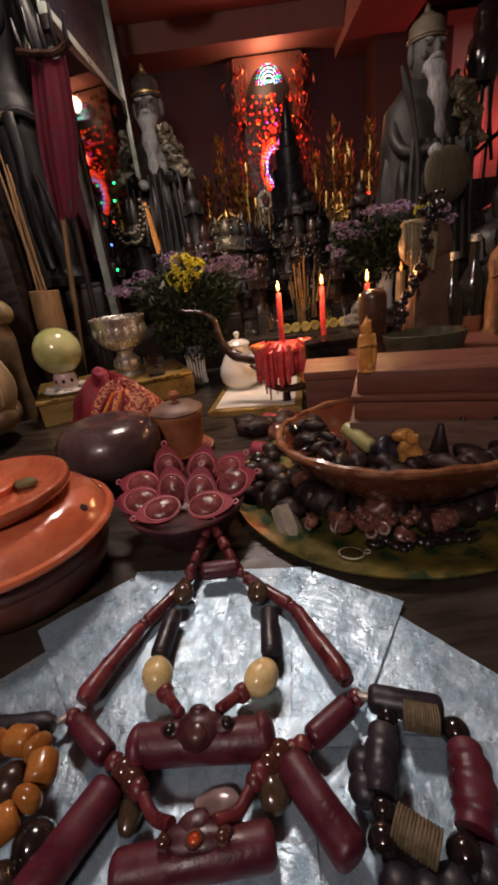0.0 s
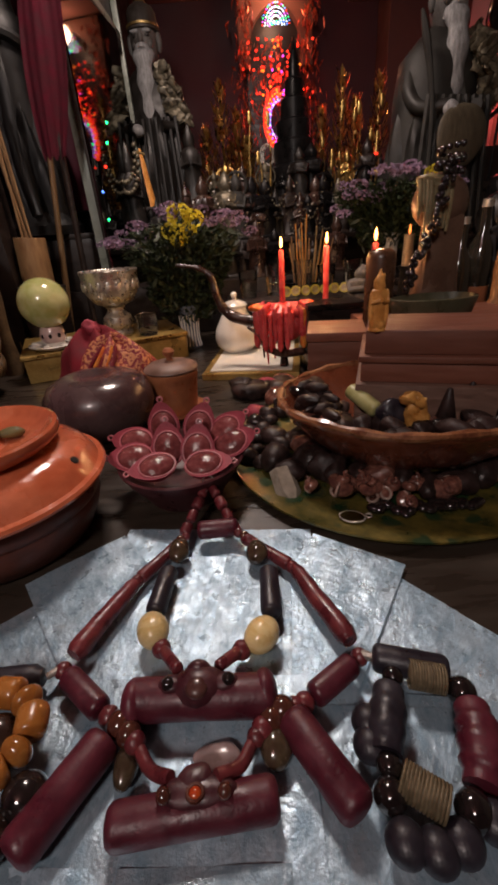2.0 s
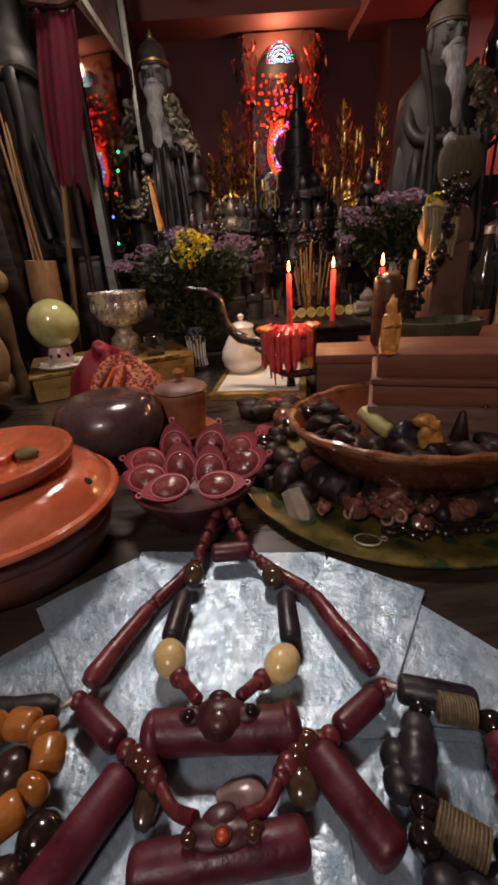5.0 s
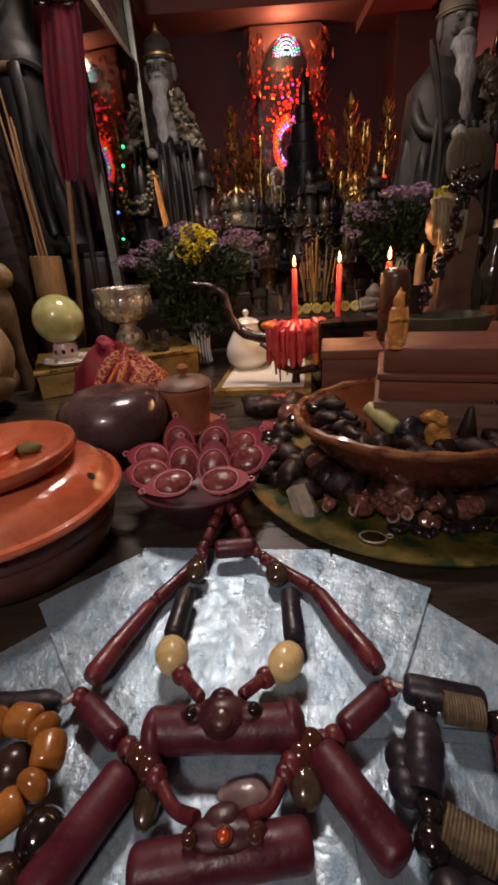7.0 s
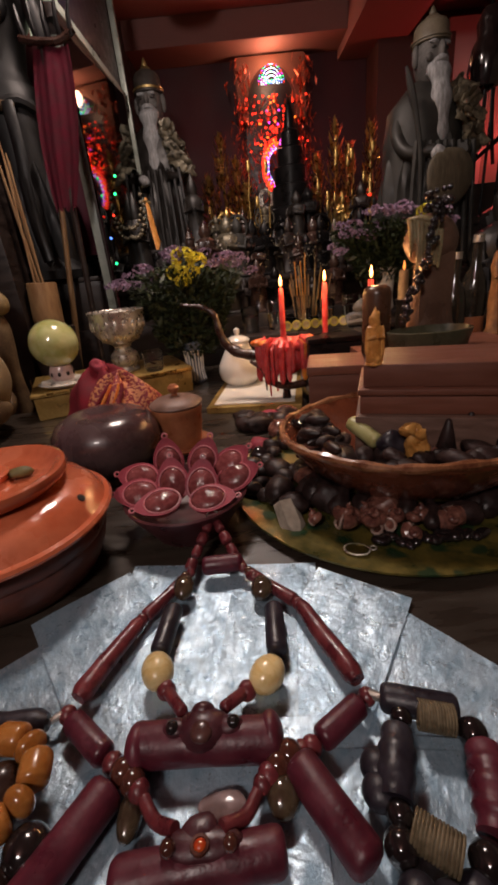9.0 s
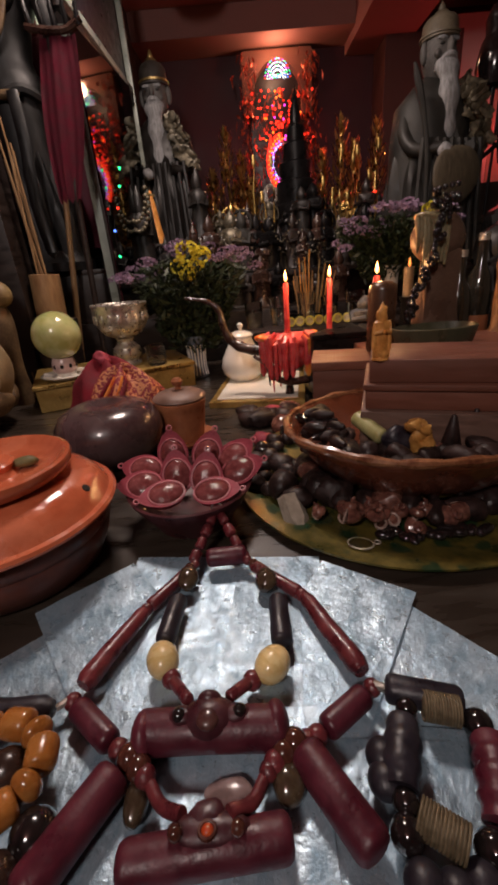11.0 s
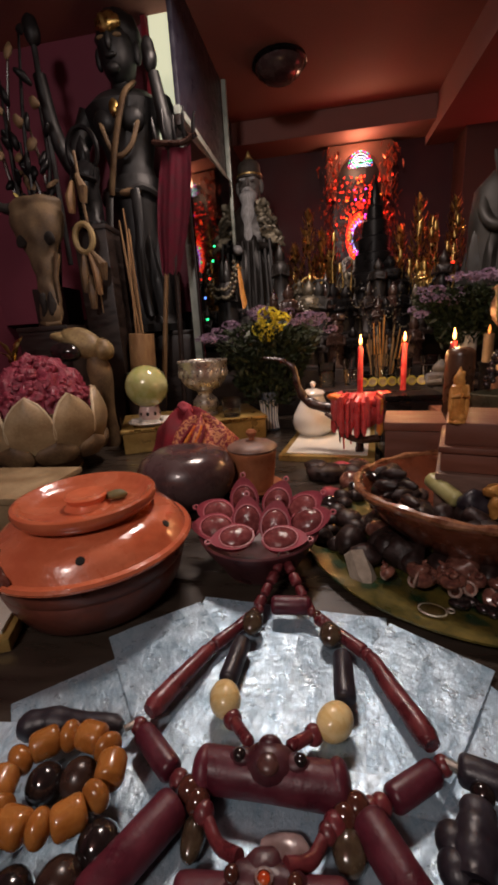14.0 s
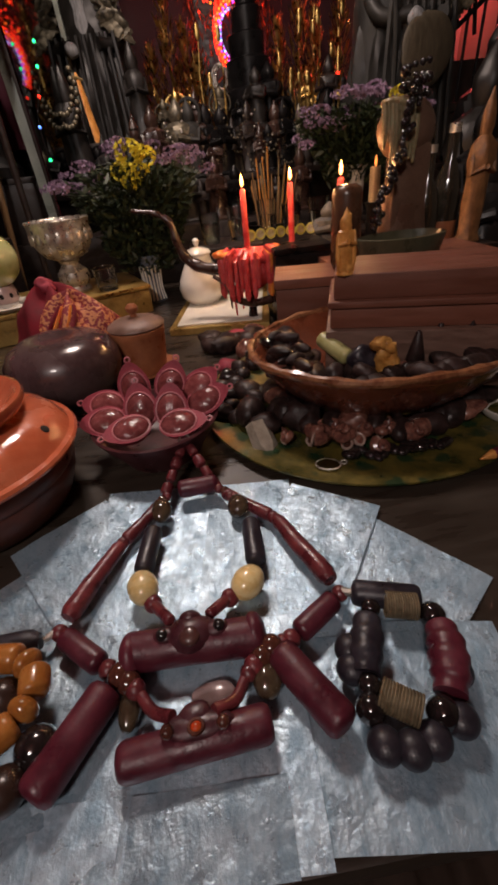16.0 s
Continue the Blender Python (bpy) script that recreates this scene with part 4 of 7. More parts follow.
solid("amber_nugget", nug, mat("honey_resin", (0.78, 0.42, 0.12), (0.46, 0.19, 0.04), 0.4, scale=60, bump=0.4), pose(0.262, 0.572, 0.098), "honey coloured knobbly resin nugget in the bowl", "nugget")
for k, (px, pz) in enumerate(((0.315, 0.062), (0.352, 0.066), (0.392, 0.078), (0.225, 0.040))):
    solid("dark_cone", lathe([(0, 0), (0.016, 0), (0.017, 0.004), (0.010, pz * 0.6), (0.004, pz), (0, pz + 0.003)], 14), SEED, pose(px, 0.585 + 0.01 * (k % 2), 0.082), "dark incense cone standing in the bowl", "incense", "incense cones")

solid("black_resin_lump", blob(0.024, 0.018, 0.022, 0.3, 50), BLACK_BEAD, pose(0.240, 0.590, 0.112), "blue-black resin lump in the bowl beside the nugget", "resin")
# shells, nuts and a crystal on the plate
SHELLS = [(0.118, 0.548), (0.141, 0.556), (0.165, 0.552), (0.182, 0.520), (0.196, 0.540), (0.212, 0.525), (0.228, 0.538), (0.243, 0.524), (0.262, 0.530), (0.284, 0.524), (0.170, 0.556), (0.205, 0.510), (0.30, 0.532), (0.150, 0.532), (0.236, 0.508)]
for k, (px, py) in enumerate(SHELLS):
    ob = thing("snail_shell", pose(px, py, 0.016, rnd.uniform(-55, 55), rnd.uniform(-55, 55), rnd.uniform(0, 360)), "brown banded snail shell lying on the plate", "shell", "snail shells")
    r = rnd.uniform(0.0125, 0.019)
    part("whorl", sweep([(r * 0.52 * (1 - t) * math.cos(13 * t), r * 0.52 * (1 - t) * math.sin(13 * t), r * 0.6 + r * 1.5 * t) for t in [u / 36 for u in range(37)]], [r * 0.60 * (1 - 0.88 * u / 36) for u in range(37)], 9), SHELL, ob)
    part("lip", sweep([(r * 0.52 + r * 0.40 * math.cos(u * math.pi / 6), -r * 0.10, r * 0.60 + r * 0.50 * math.sin(u * math.pi / 6)) for u in range(12)], r * 0.12, 5, True), SHELL_LIP, ob, "pale shell lip")
for k in range(16):
    px, py = 0.19 + 0.009 * k, 0.492 + rnd.uniform(-0.008, 0.012)
    solid("dark_pebble", blob(rnd.uniform(0.009, 0.016), 0.008, 0.006, 0.25, 60, 12, 8, seed=k), BLACK_GLOSS, pose(px, py, 0.016, 0, 0, rnd.uniform(0, 180)), "glossy black pebble on the plate", "pebble", "pebbles on the plate")
for k in range(14):
    px, py = rnd.uniform(0.055, 0.135), rnd.uniform(0.59, 0.72)
    s = rnd.uniform(0.014, 0.026)
    solid("dark_shell", blob(s * 1.3, s, s * 0.8, 0.3, 40, 14, 9, seed=k * 3.1), SEED if k % 6 else BLACK_GLOSS, pose(px, py, 0.012 + s * 0.7, rnd.uniform(-20, 20), 0, rnd.uniform(0, 180)), "dark brown glossy shell on the plate", "shell", "dark shells")
for k in range(26):
    q = radians(150 + 8.6 * k)
    px, py = 0.300 + rnd.uniform(0.150, 0.185) * math.cos(q), 0.660 + rnd.uniform(0.105, 0.135) * math.sin(q)
    s = rnd.uniform(0.014, 0.024)
    solid("dried_husk", join((blob(s * 1.5, s, s * 0.85, 0.45, 45, 14, 9, seed=k * 1.9), I4), (blob(s * 0.5, s * 0.45, s * 0.4, 0.3, 60, 8, 6, seed=k), T((s * 1.4, 0, 0)))), (SEED, SEED, SHELL, SEED)[k % 4], pose(px, py, 0.010 + s * 0.8, rnd.uniform(-25, 25), rnd.uniform(-25, 25), rnd.uniform(0, 180)), "dark wrinkled husk heaped round the bowl on the plate", "husk", "dried husks")
prnd = random.Random(77)
for k in range(13):
    q, rad, sz = math.radians(126 + 5.6 * k), 0.222 + 0.020 * (k % 2), prnd.uniform(0.013, 0.019)
    solid("dark_stone", blob(sz * 1.25, sz, sz * 0.85, 0.32, 38, 14, 9, seed=k * 2.7), (SEED, BLACK_GLOSS, SEED, SEED)[k % 4], pose(0.265 + rad * math.cos(q), 0.692 + rad * math.sin(q), 0.008 + sz * 0.75, 0, prnd.uniform(-15, 15), prnd.uniform(0, 180)), "dark brown stone lying at the rim of the plate", "stone", "stones at the rim of the plate")
bm = bmesh.new()
ring6 = [bm.verts.new((0.012 * math.cos(k * math.pi / 3), 0.012 * math.sin(k * math.pi / 3), 0)) for k in range(6)]
ring7 = [bm.verts.new((0.013 * math.cos(k * math.pi / 3), 0.013 * math.sin(k * math.pi / 3), 0.028)) for k in range(6)]
tip = bm.verts.new((0.002, 0.001, 0.045))
for k in range(6):
    bm.faces.new((ring6[k], ring6[(k + 1) % 6], ring7[(k + 1) % 6], ring7[k]))
    bm.faces.new((ring7[k], ring7[(k + 1) % 6], tip))
bm.faces.new(ring6)
bmesh.ops.recalc_face_normals(bm, faces=bm.faces[:])
solid("crystal_point", bm, mat("smoky_quartz", (0.42, 0.37, 0.30), (0.22, 0.18, 0.14), 0.12, coat=0.8), pose(0.074, 0.592, 0.030, 118, 0, 12) @ Matrix.Diagonal((1.5, 1.0, 1.5, 1)), "smoky quartz crystal point lying on the plate", "crystal")
lens = thing("lens_pendant", pose(0.156, 0.484, 0.016, 0, 0, -20), "clear oval glass pendant with metal loop", "pendant")
part("glass", blob(0.016, 0.011, 0.004), QUARTZ, lens)
part("rim", sweep([(0.0165 * math.cos(k * math.pi / 12), 0.0115 * math.sin(k * math.pi / 12), 0) for k in range(24)], 0.0011, 6, True), SILVER, lens)
part("loop", sweep([(0.0165 + 0.004 + 0.004 * math.cos(k * math.pi / 6), 0.006 + 0.004 * math.sin(k * math.pi / 6), 0.001) for k in range(12)], 0.001, 6, True), SILVER, lens)

# ---------- stepped plinth in the bowl with a carved figurine ----------
plinth = thing("stepped_plinth", pose(0.342, 0.664, 0.056, 0, 0, -19), "red-brown wooden stepped plinth", "plinth")
part("base_step", block(0.262, 0.150, 0.088, 0.003), mat("grey_brown_wood", (0.17, 0.095, 0.070), (0.10, 0.055, 0.040), 0.5, stretch=(1, 5, 5)), plinth, "", T((0.002, 0, 0)))
part("middle_step", block(0.246, 0.140, 0.030, 0.003), WOOD_RED, plinth, "", T((0, 0.006, 0.0882)))
part("moulding", block(0.254, 0.148, 0.010, 0.004), WOOD_RED, plinth, "", T((0, 0.006, 0.1184)))
part("top_step", block(0.238, 0.130, 0.035, 0.003), WOOD_RED, plinth, "", T((0, 0.008, 0.1286)))


def carved(h, r, seed=0):
    """A slender standing carved figure, in one plain piece."""
    prof = [(0, 0), (r, 0), (r * 1.02, h * 0.03), (r * 0.86, h * 0.06), (r * 0.92, h * 0.28), (r * 0.80, h * 0.45), (r * 0.98, h * 0.56), (r * 0.9, h * 0.66), (r * 0.42, h * 0.72), (r * 0.52, h * 0.78), (r * 0.5, h * 0.84), (r * 0.34, h * 0.90), (r * 0.12, h * 0.97), (0, h)]
    bm = lathe(prof, 20)
    for v in bm.verts:
        q = math.atan2(v.co.y, v.co.x)
        k = 1 + 0.10 * math.sin(6 * q + v.co.z / h * 9) * (0.4 if v.co.z > h * 0.7 else 1) + 0.12 * noise.noise(Vector((v.co.x * 60 + seed, v.co.y * 60, v.co.z * 60)))
        v.co.x *= k
        v.co.y *= k * 0.8
    return join((bm, I4), (sweep([(-r * 0.85, -r * 0.1, h * 0.62), (-r * 0.9, -r * 0.5, h * 0.48), (-r * 0.1, -r * 0.85, h * 0.52)], r * 0.22, 8), I4), (sweep([(r * 0.85, -r * 0.1, h * 0.62), (r * 0.9, -r * 0.5, h * 0.48), (r * 0.1, -r * 0.85, h * 0.52)], r * 0.22, 8), I4))


solid("carved_figurine", join((carved(0.098, 0.0185), I4), (blob(0.0125, 0.009, 0.015, 0.35, 120), T((0, -0.002, 0.076))), (blob(0.006, 0.006, 0.030, 0.3, 120), T((-0.016, -0.003, 0.036))), (blob(0.006, 0.006, 0.030, 0.3, 120), T((0.016, -0.003, 0.036))), (blob(0.017, 0.010, 0.010, 0.4, 120), T((0, -0.006, 0.012)))), WOOD_TAN, pose(0.226, 0.648, 0.2190) @ Matrix.Diagonal((0.66, 0.66, 0.84, 1)), "small tan carved wooden figurine on the plinth", "figurine")

# ---------- boxes and blocks behind the bowl ----------
def box_thing(name, x0, x1, y0, y1, z0, z1, material, label, lid_h=0.018, lid_material=None, turn=0):
    ob = thing(name, pose((x0 + x1) / 2, (y0 + y1) / 2, z0, 0, 0, turn), label, "box")
    part("body", block(x1 - x0, y1 - y0, z1 - z0 - lid_h - 0.0005, 0.003), material, ob)
    part("lid", block(x1 - x0 + 0.006, y1 - y0 + 0.006, lid_h, 0.003), lid_material or material, ob, "", T((0, 0, z1 - z0 - lid_h)))
    return ob


box_thing("wooden_box", 0.172, 0.282, 0.835, 0.955, 0, 0.178, WOOD_RED, "plain red-brown wooden box behind the bowl", 0.018, None, -12)
box_thing("black_box", 0.205, 0.345, 1.085, 1.255, 0, 0.192, BRONZE, "black lacquered box carrying a red candle", 0.014, BRONZE)
box_thing("wooden_box", 0.312, 0.66, 0.845, 1.10, 0, 0.165, WOOD_RED, "long red-brown wooden box carrying a bowl and candle")
tray = thing("green_dish", pose(0.425, 0.900, 0.1655) @ Matrix.Diagonal((1.05, 1.0, 1.35, 1)), "dull green oval glazed dish on a box", "dish")
part("dish", join((lathe([(0, 0), (0.055, 0), (0.075, 0.012), (0.083, 0.034), (0.084, 0.040), (0.080, 0.041), (0.070, 0.018), (0, 0.012)], 40), Matrix.Diagonal((1.0, 0.62, 1.0, 1.0)))), mat("moss_glaze", (0.085, 0.078, 0.045), (0.042, 0.042, 0.024), 0.3, coat=0.4), tray)
solid("black_stone", blob(0.022, 0.014, 0.011, 0.3, 40), BLACK_GLOSS, pose(0.398, 0.895, 0.202, 0, 0, -25), "black glossy stone lying in the green dish", "stone")


# ---------- candles ----------
def candle(p, foot, r=0.0076):
    ob = thing("taper_candle", pose(p[0], p[1], foot), "lit red taper candle", "candle", "red taper candles")
    h = p[2] - foot
    part("stem", lathe([(0, 0), (r * 1.05, 0), (r, 0.01), (r * 0.92, h * 0.97), (r * 0.75, h), (r * 0.3, h - 0.002), (0, h - 0.002)], 20), WAX, ob)
    part("wick", sweep([(0, 0, h - 0.003), (0.001, 0, h + 0.006)], 0.0009, 6), HOLE, ob, "charred black wick")
    part("flame", lathe([(0, h + 0.003), (0.0032, h + 0.007), (0.0040, h + 0.012), (0.0031, h + 0.019), (0.0012, h + 0.026), (0, h + 0.031)], 14), FLAME, ob, "small orange flame")
    return ob


candle(FLAMES[0], 0.186)
candle(FLAMES[1], 0.192)
candle(FLAMES[2], 0.1655)

# ---------- horn candle holder with dripped wax ----------
horn = thing("horn_candle_holder", pose(0, 0, 0), "dark curved horn candle holder drowned in red wax", "candle holder")
HP = [(-0.125, 1.24, 0.297), (-0.070, 1.235, 0.287), (-0.034, 1.23, 0.262), (-0.024, 1.225, 0.212), (0.000, 1.22, 0.170), (0.045, 1.20, 0.150), (0.10, 1.18, 0.148), (0.15, 1.165, 0.162)]
hl = smooth_line(HP, 40)
part("horn", sweep(hl, [0.004 + 0.0110 * min(1, k / 26) + 0.0012 * math.sin(k * 1.3) for k in range(41)], 14), HORN, horn)
part("horn", sweep(smooth_line([(0.055, 1.17, 0.135), (0.085, 1.15, 0.115), (0.105, 1.14, 0.080), (0.15, 1.15, 0.060), (0.21, 1.16, 0.062)], 24), [0.005 + 0.007 * k / 24 for k in range(25)], 12), mat("brown_horn", (0.13, 0.065, 0.045), (0.05, 0.022, 0.016), 0.3, coat=0.2), horn)
part("stem", lathe([(0, 0), (0.034, 0), (0.036, 0.005), (0.014, 0.012), (0.010, 0.05), (0.012, 0.13), (0.030, 0.150), (0, 0.155)], 24), HORN, horn, "", T((0.15, 1.165, 0.0)))
wax_body = part("wax", join((blob(0.082, 0.036, 0.022, 0.3, 45), T((0.162, 1.165, 0.172))), (blob(0.066, 0.034, 0.046, 0.3, 45), T((0.158, 1.165, 0.140)))), WAX, horn, "thick dripped red wax")
for k in range(36):
    q = math.radians(rnd.uniform(170, 375))
    px, py = 0.160 + 0.082 * math.cos(q), 1.163 + 0.040 * math.sin(q)
    z0, z1 = 0.178 + rnd.uniform(-0.010, 0.008), rnd.uniform(0.070, 0.135)
    r = rnd.uniform(0.0055, 0.0105)
    part("wax_drip", sweep([(0.160 + 0.060 * math.cos(q), 1.163 + 0.028 * math.sin(q), z0 + 0.010), (px, py, z0), (px, py - 0.002, (z0 + z1) / 2), (px, py - 0.003, z1 + 0.012), (px, py - 0.003, z1)], [r * 0.8, r, r * 0.8, r * 0.95, r * 0.35], 8), WAX_Y if k % 9 == 0 else WAX, wax_body)
part("wax_cap", blob(0.028, 0.022, 0.012, 0.3, 60), WAX_Y, wax_body, "orange melted wax", T((0.088, 1.160, 0.184)))
for px, z0, z1 in ((0.092, 0.115, 0.055), (0.103, 0.11, 0.035), (0.122, 0.11, 0.05)):
    part("wax_drip", sweep([(px, 1.145, z0), (px, 1.144, (z0 + z1) / 2), (px + 0.001, 1.144, z1)], [0.005, 0.0035, 0.002], 7), WAX if px > 0.1 else HORN, wax_body)
for k in range(18):
    px, py, s = rnd.uniform(0.02, 0.17), rnd.uniform(0.86, 1.06), rnd.uniform(0.016, 0.032)
    if px < 0.05 and py < 0.9:
        continue
    solid("wax_spattered_stone", blob(s * 1.3, s, s * 0.75, 0.35, 35, 14, 9, seed=k * 2.3), PINK if k % 4 == 0 else (SHELL if k % 3 == 0 else SEED), pose(px, py, s * 0.55, 0, 0, rnd.uniform(0, 180)), "dull mauve-brown stone spattered with wax", "stone", "stones under the candle holder")

# ---------- white teapot-shaped jar on its card box ----------
board = thing("card_box", pose(0.104, 1.455, 0, 0, 0, -9.5), "shallow cream card box with gilt rim", "box")
part("body", block(0.272, 0.66, 0.018, 0.002), BRASS_BOX, board, "gilt edge")
part("panel", block(0.232, 0.62, 0.004, 0.001), PAPER, board, "cream card panel", T((0, 0, 0.0182)))
wp = thing("porcelain_jar", pose(0.022, 1.385, 0.0224), "white porcelain lidded jar on a card box", "jar")
part("body", lathe([(0, 0), (0.045, 0), (0.050, 0.004), (0.066, 0.022), (0.071, 0.045), (0.066, 0.070), (0.052, 0.098), (0.040, 0.120), (0.036, 0.134), (0.038, 0.138), (0, 0.138)], 44), WHITE, wp)
wl = part("lid", lathe([(0, 0.1385), (0.040, 0.1385), (0.041, 0.142), (0.034, 0.150), (0.015, 0.157), (0, 0.158)], 36), WHITE, wp)
part("finial", lathe([(0, 0.157), (0.007, 0.158), (0.006, 0.163), (0.010, 0.168), (0.010, 0.176), (0.005, 0.181), (0, 0.182)], 18), WHITE, wl)

# ---------- gilt box with onyx ball, silver goblet ----------
gb = thing("gilt_box", pose(-0.435, 1.475, 0, 0, 0, 22), "worn gilt metal box under an onyx ball and goblet", "box")
part("body", block(0.50, 0.29, 0.071, 0.003), BRASS_BOX, gb)
part("lid", block(0.51, 0.30, 0.014, 0.003), BRASS_BOX, gb, "", T((0, 0, 0.0713)))
part("engraved_rim", block(0.512, 0.006, 0.010, 0.002), GOLD, gb, "", T((0, -0.151, 0.0735)))
bs = thing("onyx_ball", pose(-0.543, 1.335, 0.0855), "polished green onyx ball on a small white stand", "ball")
stand = part("stand", lathe([(0, 0), (0.050, 0), (0.070, 0.008), (0.078, 0.015), (0.074, 0.017), (0.050, 0.010), (0.030, 0.012), (0.030, 0.020), (0, 0.020)], 36), WHITE, bs, "white porcelain saucer")
part("cup", lathe([(0, 0.0205), (0.030, 0.0205), (0.037, 0.030), (0.038, 0.044), (0.033, 0.060), (0.030, 0.066), (0, 0.064)], 32), mat("pale_rose_porcelain", (0.66, 0.50, 0.46), (0.52, 0.36, 0.34), 0.3, coat=0.3), stand, "pale rose porcelain cup")
for k in range(9):
    q = k * 2 * math.pi / 9
    part("hollow", blob(0.0055, 0.003, 0.007), HOLE, stand, "dark pierced hole", pose(0.0365 * math.cos(q), 0.0365 * math.sin(q), 0.042, 0, 0, math.degrees(q) + 90))
for k in range(8):
    q = k * math.pi / 4
    part("petal", blob(0.016, 0.012, 0.006), WHITE, stand, "", pose(0.058 * math.cos(q), 0.058 * math.sin(q), 0.014, 0, -20, math.degrees(q)))
part("ball", blob(0.072, 0.072, 0.072, u=40, v=26), JADE, bs, "", T((0, 0, 0.133)))
solid("red_ball", blob(0.033, 0.033, 0.033, u=24, v=14), RED_GLOSS, T((-0.655, 1.435, 0.033)), "small polished dark red stone ball", "ball")
gob = thing("silver_goblet", pose(-0.376, 1.475, 0.0855) @ Matrix.Diagonal((0.92, 0.92, 1.06, 1.0)), "embossed silver goblet standing on a gilt box", "goblet")
part("foot", lathe([(0, 0), (0.046, 0), (0.048, 0.006), (0.040, 0.016), (0.050, 0.026), (0.054, 0.040), (0.050, 0.056), (0.036, 0.066), (0.030, 0.076), (0.034, 0.086), (0, 0.086)], 36), SILVER, gob)
cup = part("cup", lathe([(0, 0.0865), (0.030, 0.0865), (0.066, 0.100), (0.088, 0.124), (0.096, 0.155), (0.097, 0.182), (0.101, 0.190), (0.099, 0.193), (0.094, 0.188), (0.090, 0.150), (0.06, 0.105), (0, 0.098)], 48), SILVER, gob)
for k in range(18):
    q = k * 2 * math.pi / 18
    part("boss", blob(0.011, 0.004, 0.016), SILVER, cup, "", pose(0.0955 * math.cos(q), 0.0955 * math.sin(q), 0.150, 0, 0, math.degrees(q) + 90))


# ---------- glasses ----------
def tumbler(x, y, z, h=0.085, r=0.030, fill=None, label="clear drinking glass on the altar"):
    ob = thing("drinking_glass", pose(x, y, z), label, "glass", "drinking glasses")
    part("glass", lathe([(0, 0), (r * 0.8, 0), (r * 0.84, 0.004), (r, h), (r * 0.97, h + 0.001), (r * 0.94, h), (r * 0.78, 0.010), (0, 0.009)], 28), GLASS, ob)
    if fill:
        part("water", lathe([(0, 0.0095), (r * 0.76, 0.0105), (r * 0.90, h * 0.62), (0, h * 0.62)], 24), clear("water", (0.9, 0.93, 0.9), 0.0), ob)
    return ob


tumbler(-0.270, 1.43, 0.0855, 0.065, 0.036)

# ---------- small things round the plinth ----------
solid("stone_cylinder", lathe([(0, 0), (0.030, 0), (0.031, 0.004), (0.030, 0.08), (0.030, 0.130), (0.027, 0.140), (0.018, 0.146), (0, 0.147)], 28), mat("dark_brown_stone", (0.12, 0.055, 0.028), (0.05, 0.022, 0.012), 0.30, scale=18), pose(0.335, 0.965, 0.1655), "dark brown polished stone cylinder before a candle", "stone")
stele = thing("stone_stele", pose(0.470, 1.00, 0.166), "brown carved stone stele with wax run over its head", "stele")
part("slab", join((block(0.076, 0.05, 0.20, 0.012), I4), (blob(0.058, 0.032, 0.052, 0.06, 20), T((-0.010, 0, 0.222))), (lathe([(0, 0), (0.060, 0), (0.060, 0.012), (0.050, 0.06), (0.040, 0.14), (0, 0.15)], 24), Matrix.Diagonal((1, 0.6, 1, 1)))), mat("brown_soapstone", (0.15, 0.085, 0.055), (0.085, 0.045, 0.030), 0.35, scale=16), stele)
rw = random.Random(12)
run = part("wax_run", blob(0.030, 0.020, 0.010, 0.5, 60), WAX_W, stele, "ivory yellow wax run", T((-0.034, -0.012, 0.262)))
for k in range(9):
    px, z1 = -0.066 + 0.0075 * k, rw.uniform(0.165, 0.225)
    r = rw.uniform(0.0035, 0.0075)
    part("wax_drip", sweep([(px + 0.034, -0.010, 0.000), (px + 0.033, -0.020, -0.022), (px + 0.034, -0.021, (z1 - 0.262) * 0.6), (px + 0.034, -0.020, z1 - 0.262)], [r, r, r * 0.8, r * 0.4], 7), WAX_W, run)
mala = thing("black_bead_string", pose(0, 0, 0), "string of glossy black beads draped over a stele", "beads")
ml = smooth_line([(0.452, 0.955, 0.448), (0.446, 0.950, 0.41), (0.430, 0.945, 0.36), (0.412, 0.940, 0.31), (0.394, 0.935, 0.27), (0.384, 0.935, 0.235)], 30)
for k, p in enumerate(ml):
    for j in range(2):
        part("bead", bead_round(rnd.uniform(0.0045, 0.0070)), BLACK_GLOSS, mala, "", T(p + Vector((rnd.uniform(-0.010, 0.010), rnd.uniform(-0.004, 0.008), rnd.uniform(-0.006, 0.006)))))
for k in range(22):
    q = k * 0.55
    part("bead", bead_round(rnd.uniform(0.005, 0.008)), BLACK_GLOSS, mala, "", T((0.456 + 0.024 * math.cos(q), 0.968 + 0.016 * math.sin(q), 0.436 + 0.0020 * k)))
tl = thing("ivory_candle", pose(0.485, 1.20, 0.0), "lit short ivory candle on a dark stand", "candle")
part("stand", lathe([(0, 0), (0.045, 0), (0.045, 0.01), (0.02, 0.03), (0.016, 0.24), (0.022, 0.256), (0, 0.256)], 20), BRONZE, tl, "black metal stand")
part("stem", lathe([(0, 0.2565), (0.013, 0.2565), (0.0125, 0.330), (0.004, 0.328), (0, 0.328)], 18), mat("smoked_wax", (0.26, 0.19, 0.11), (0.15, 0.10, 0.06), 0.4), tl)
part("flame", lathe([(0, 0.329), (0.0030, 0.334), (0.0034, 0.340), (0.0014, 0.350), (0, 0.354)], 12), glow("dim_flame", (1.0, 0.30, 0.06), 1.6), tl, "small orange flame")
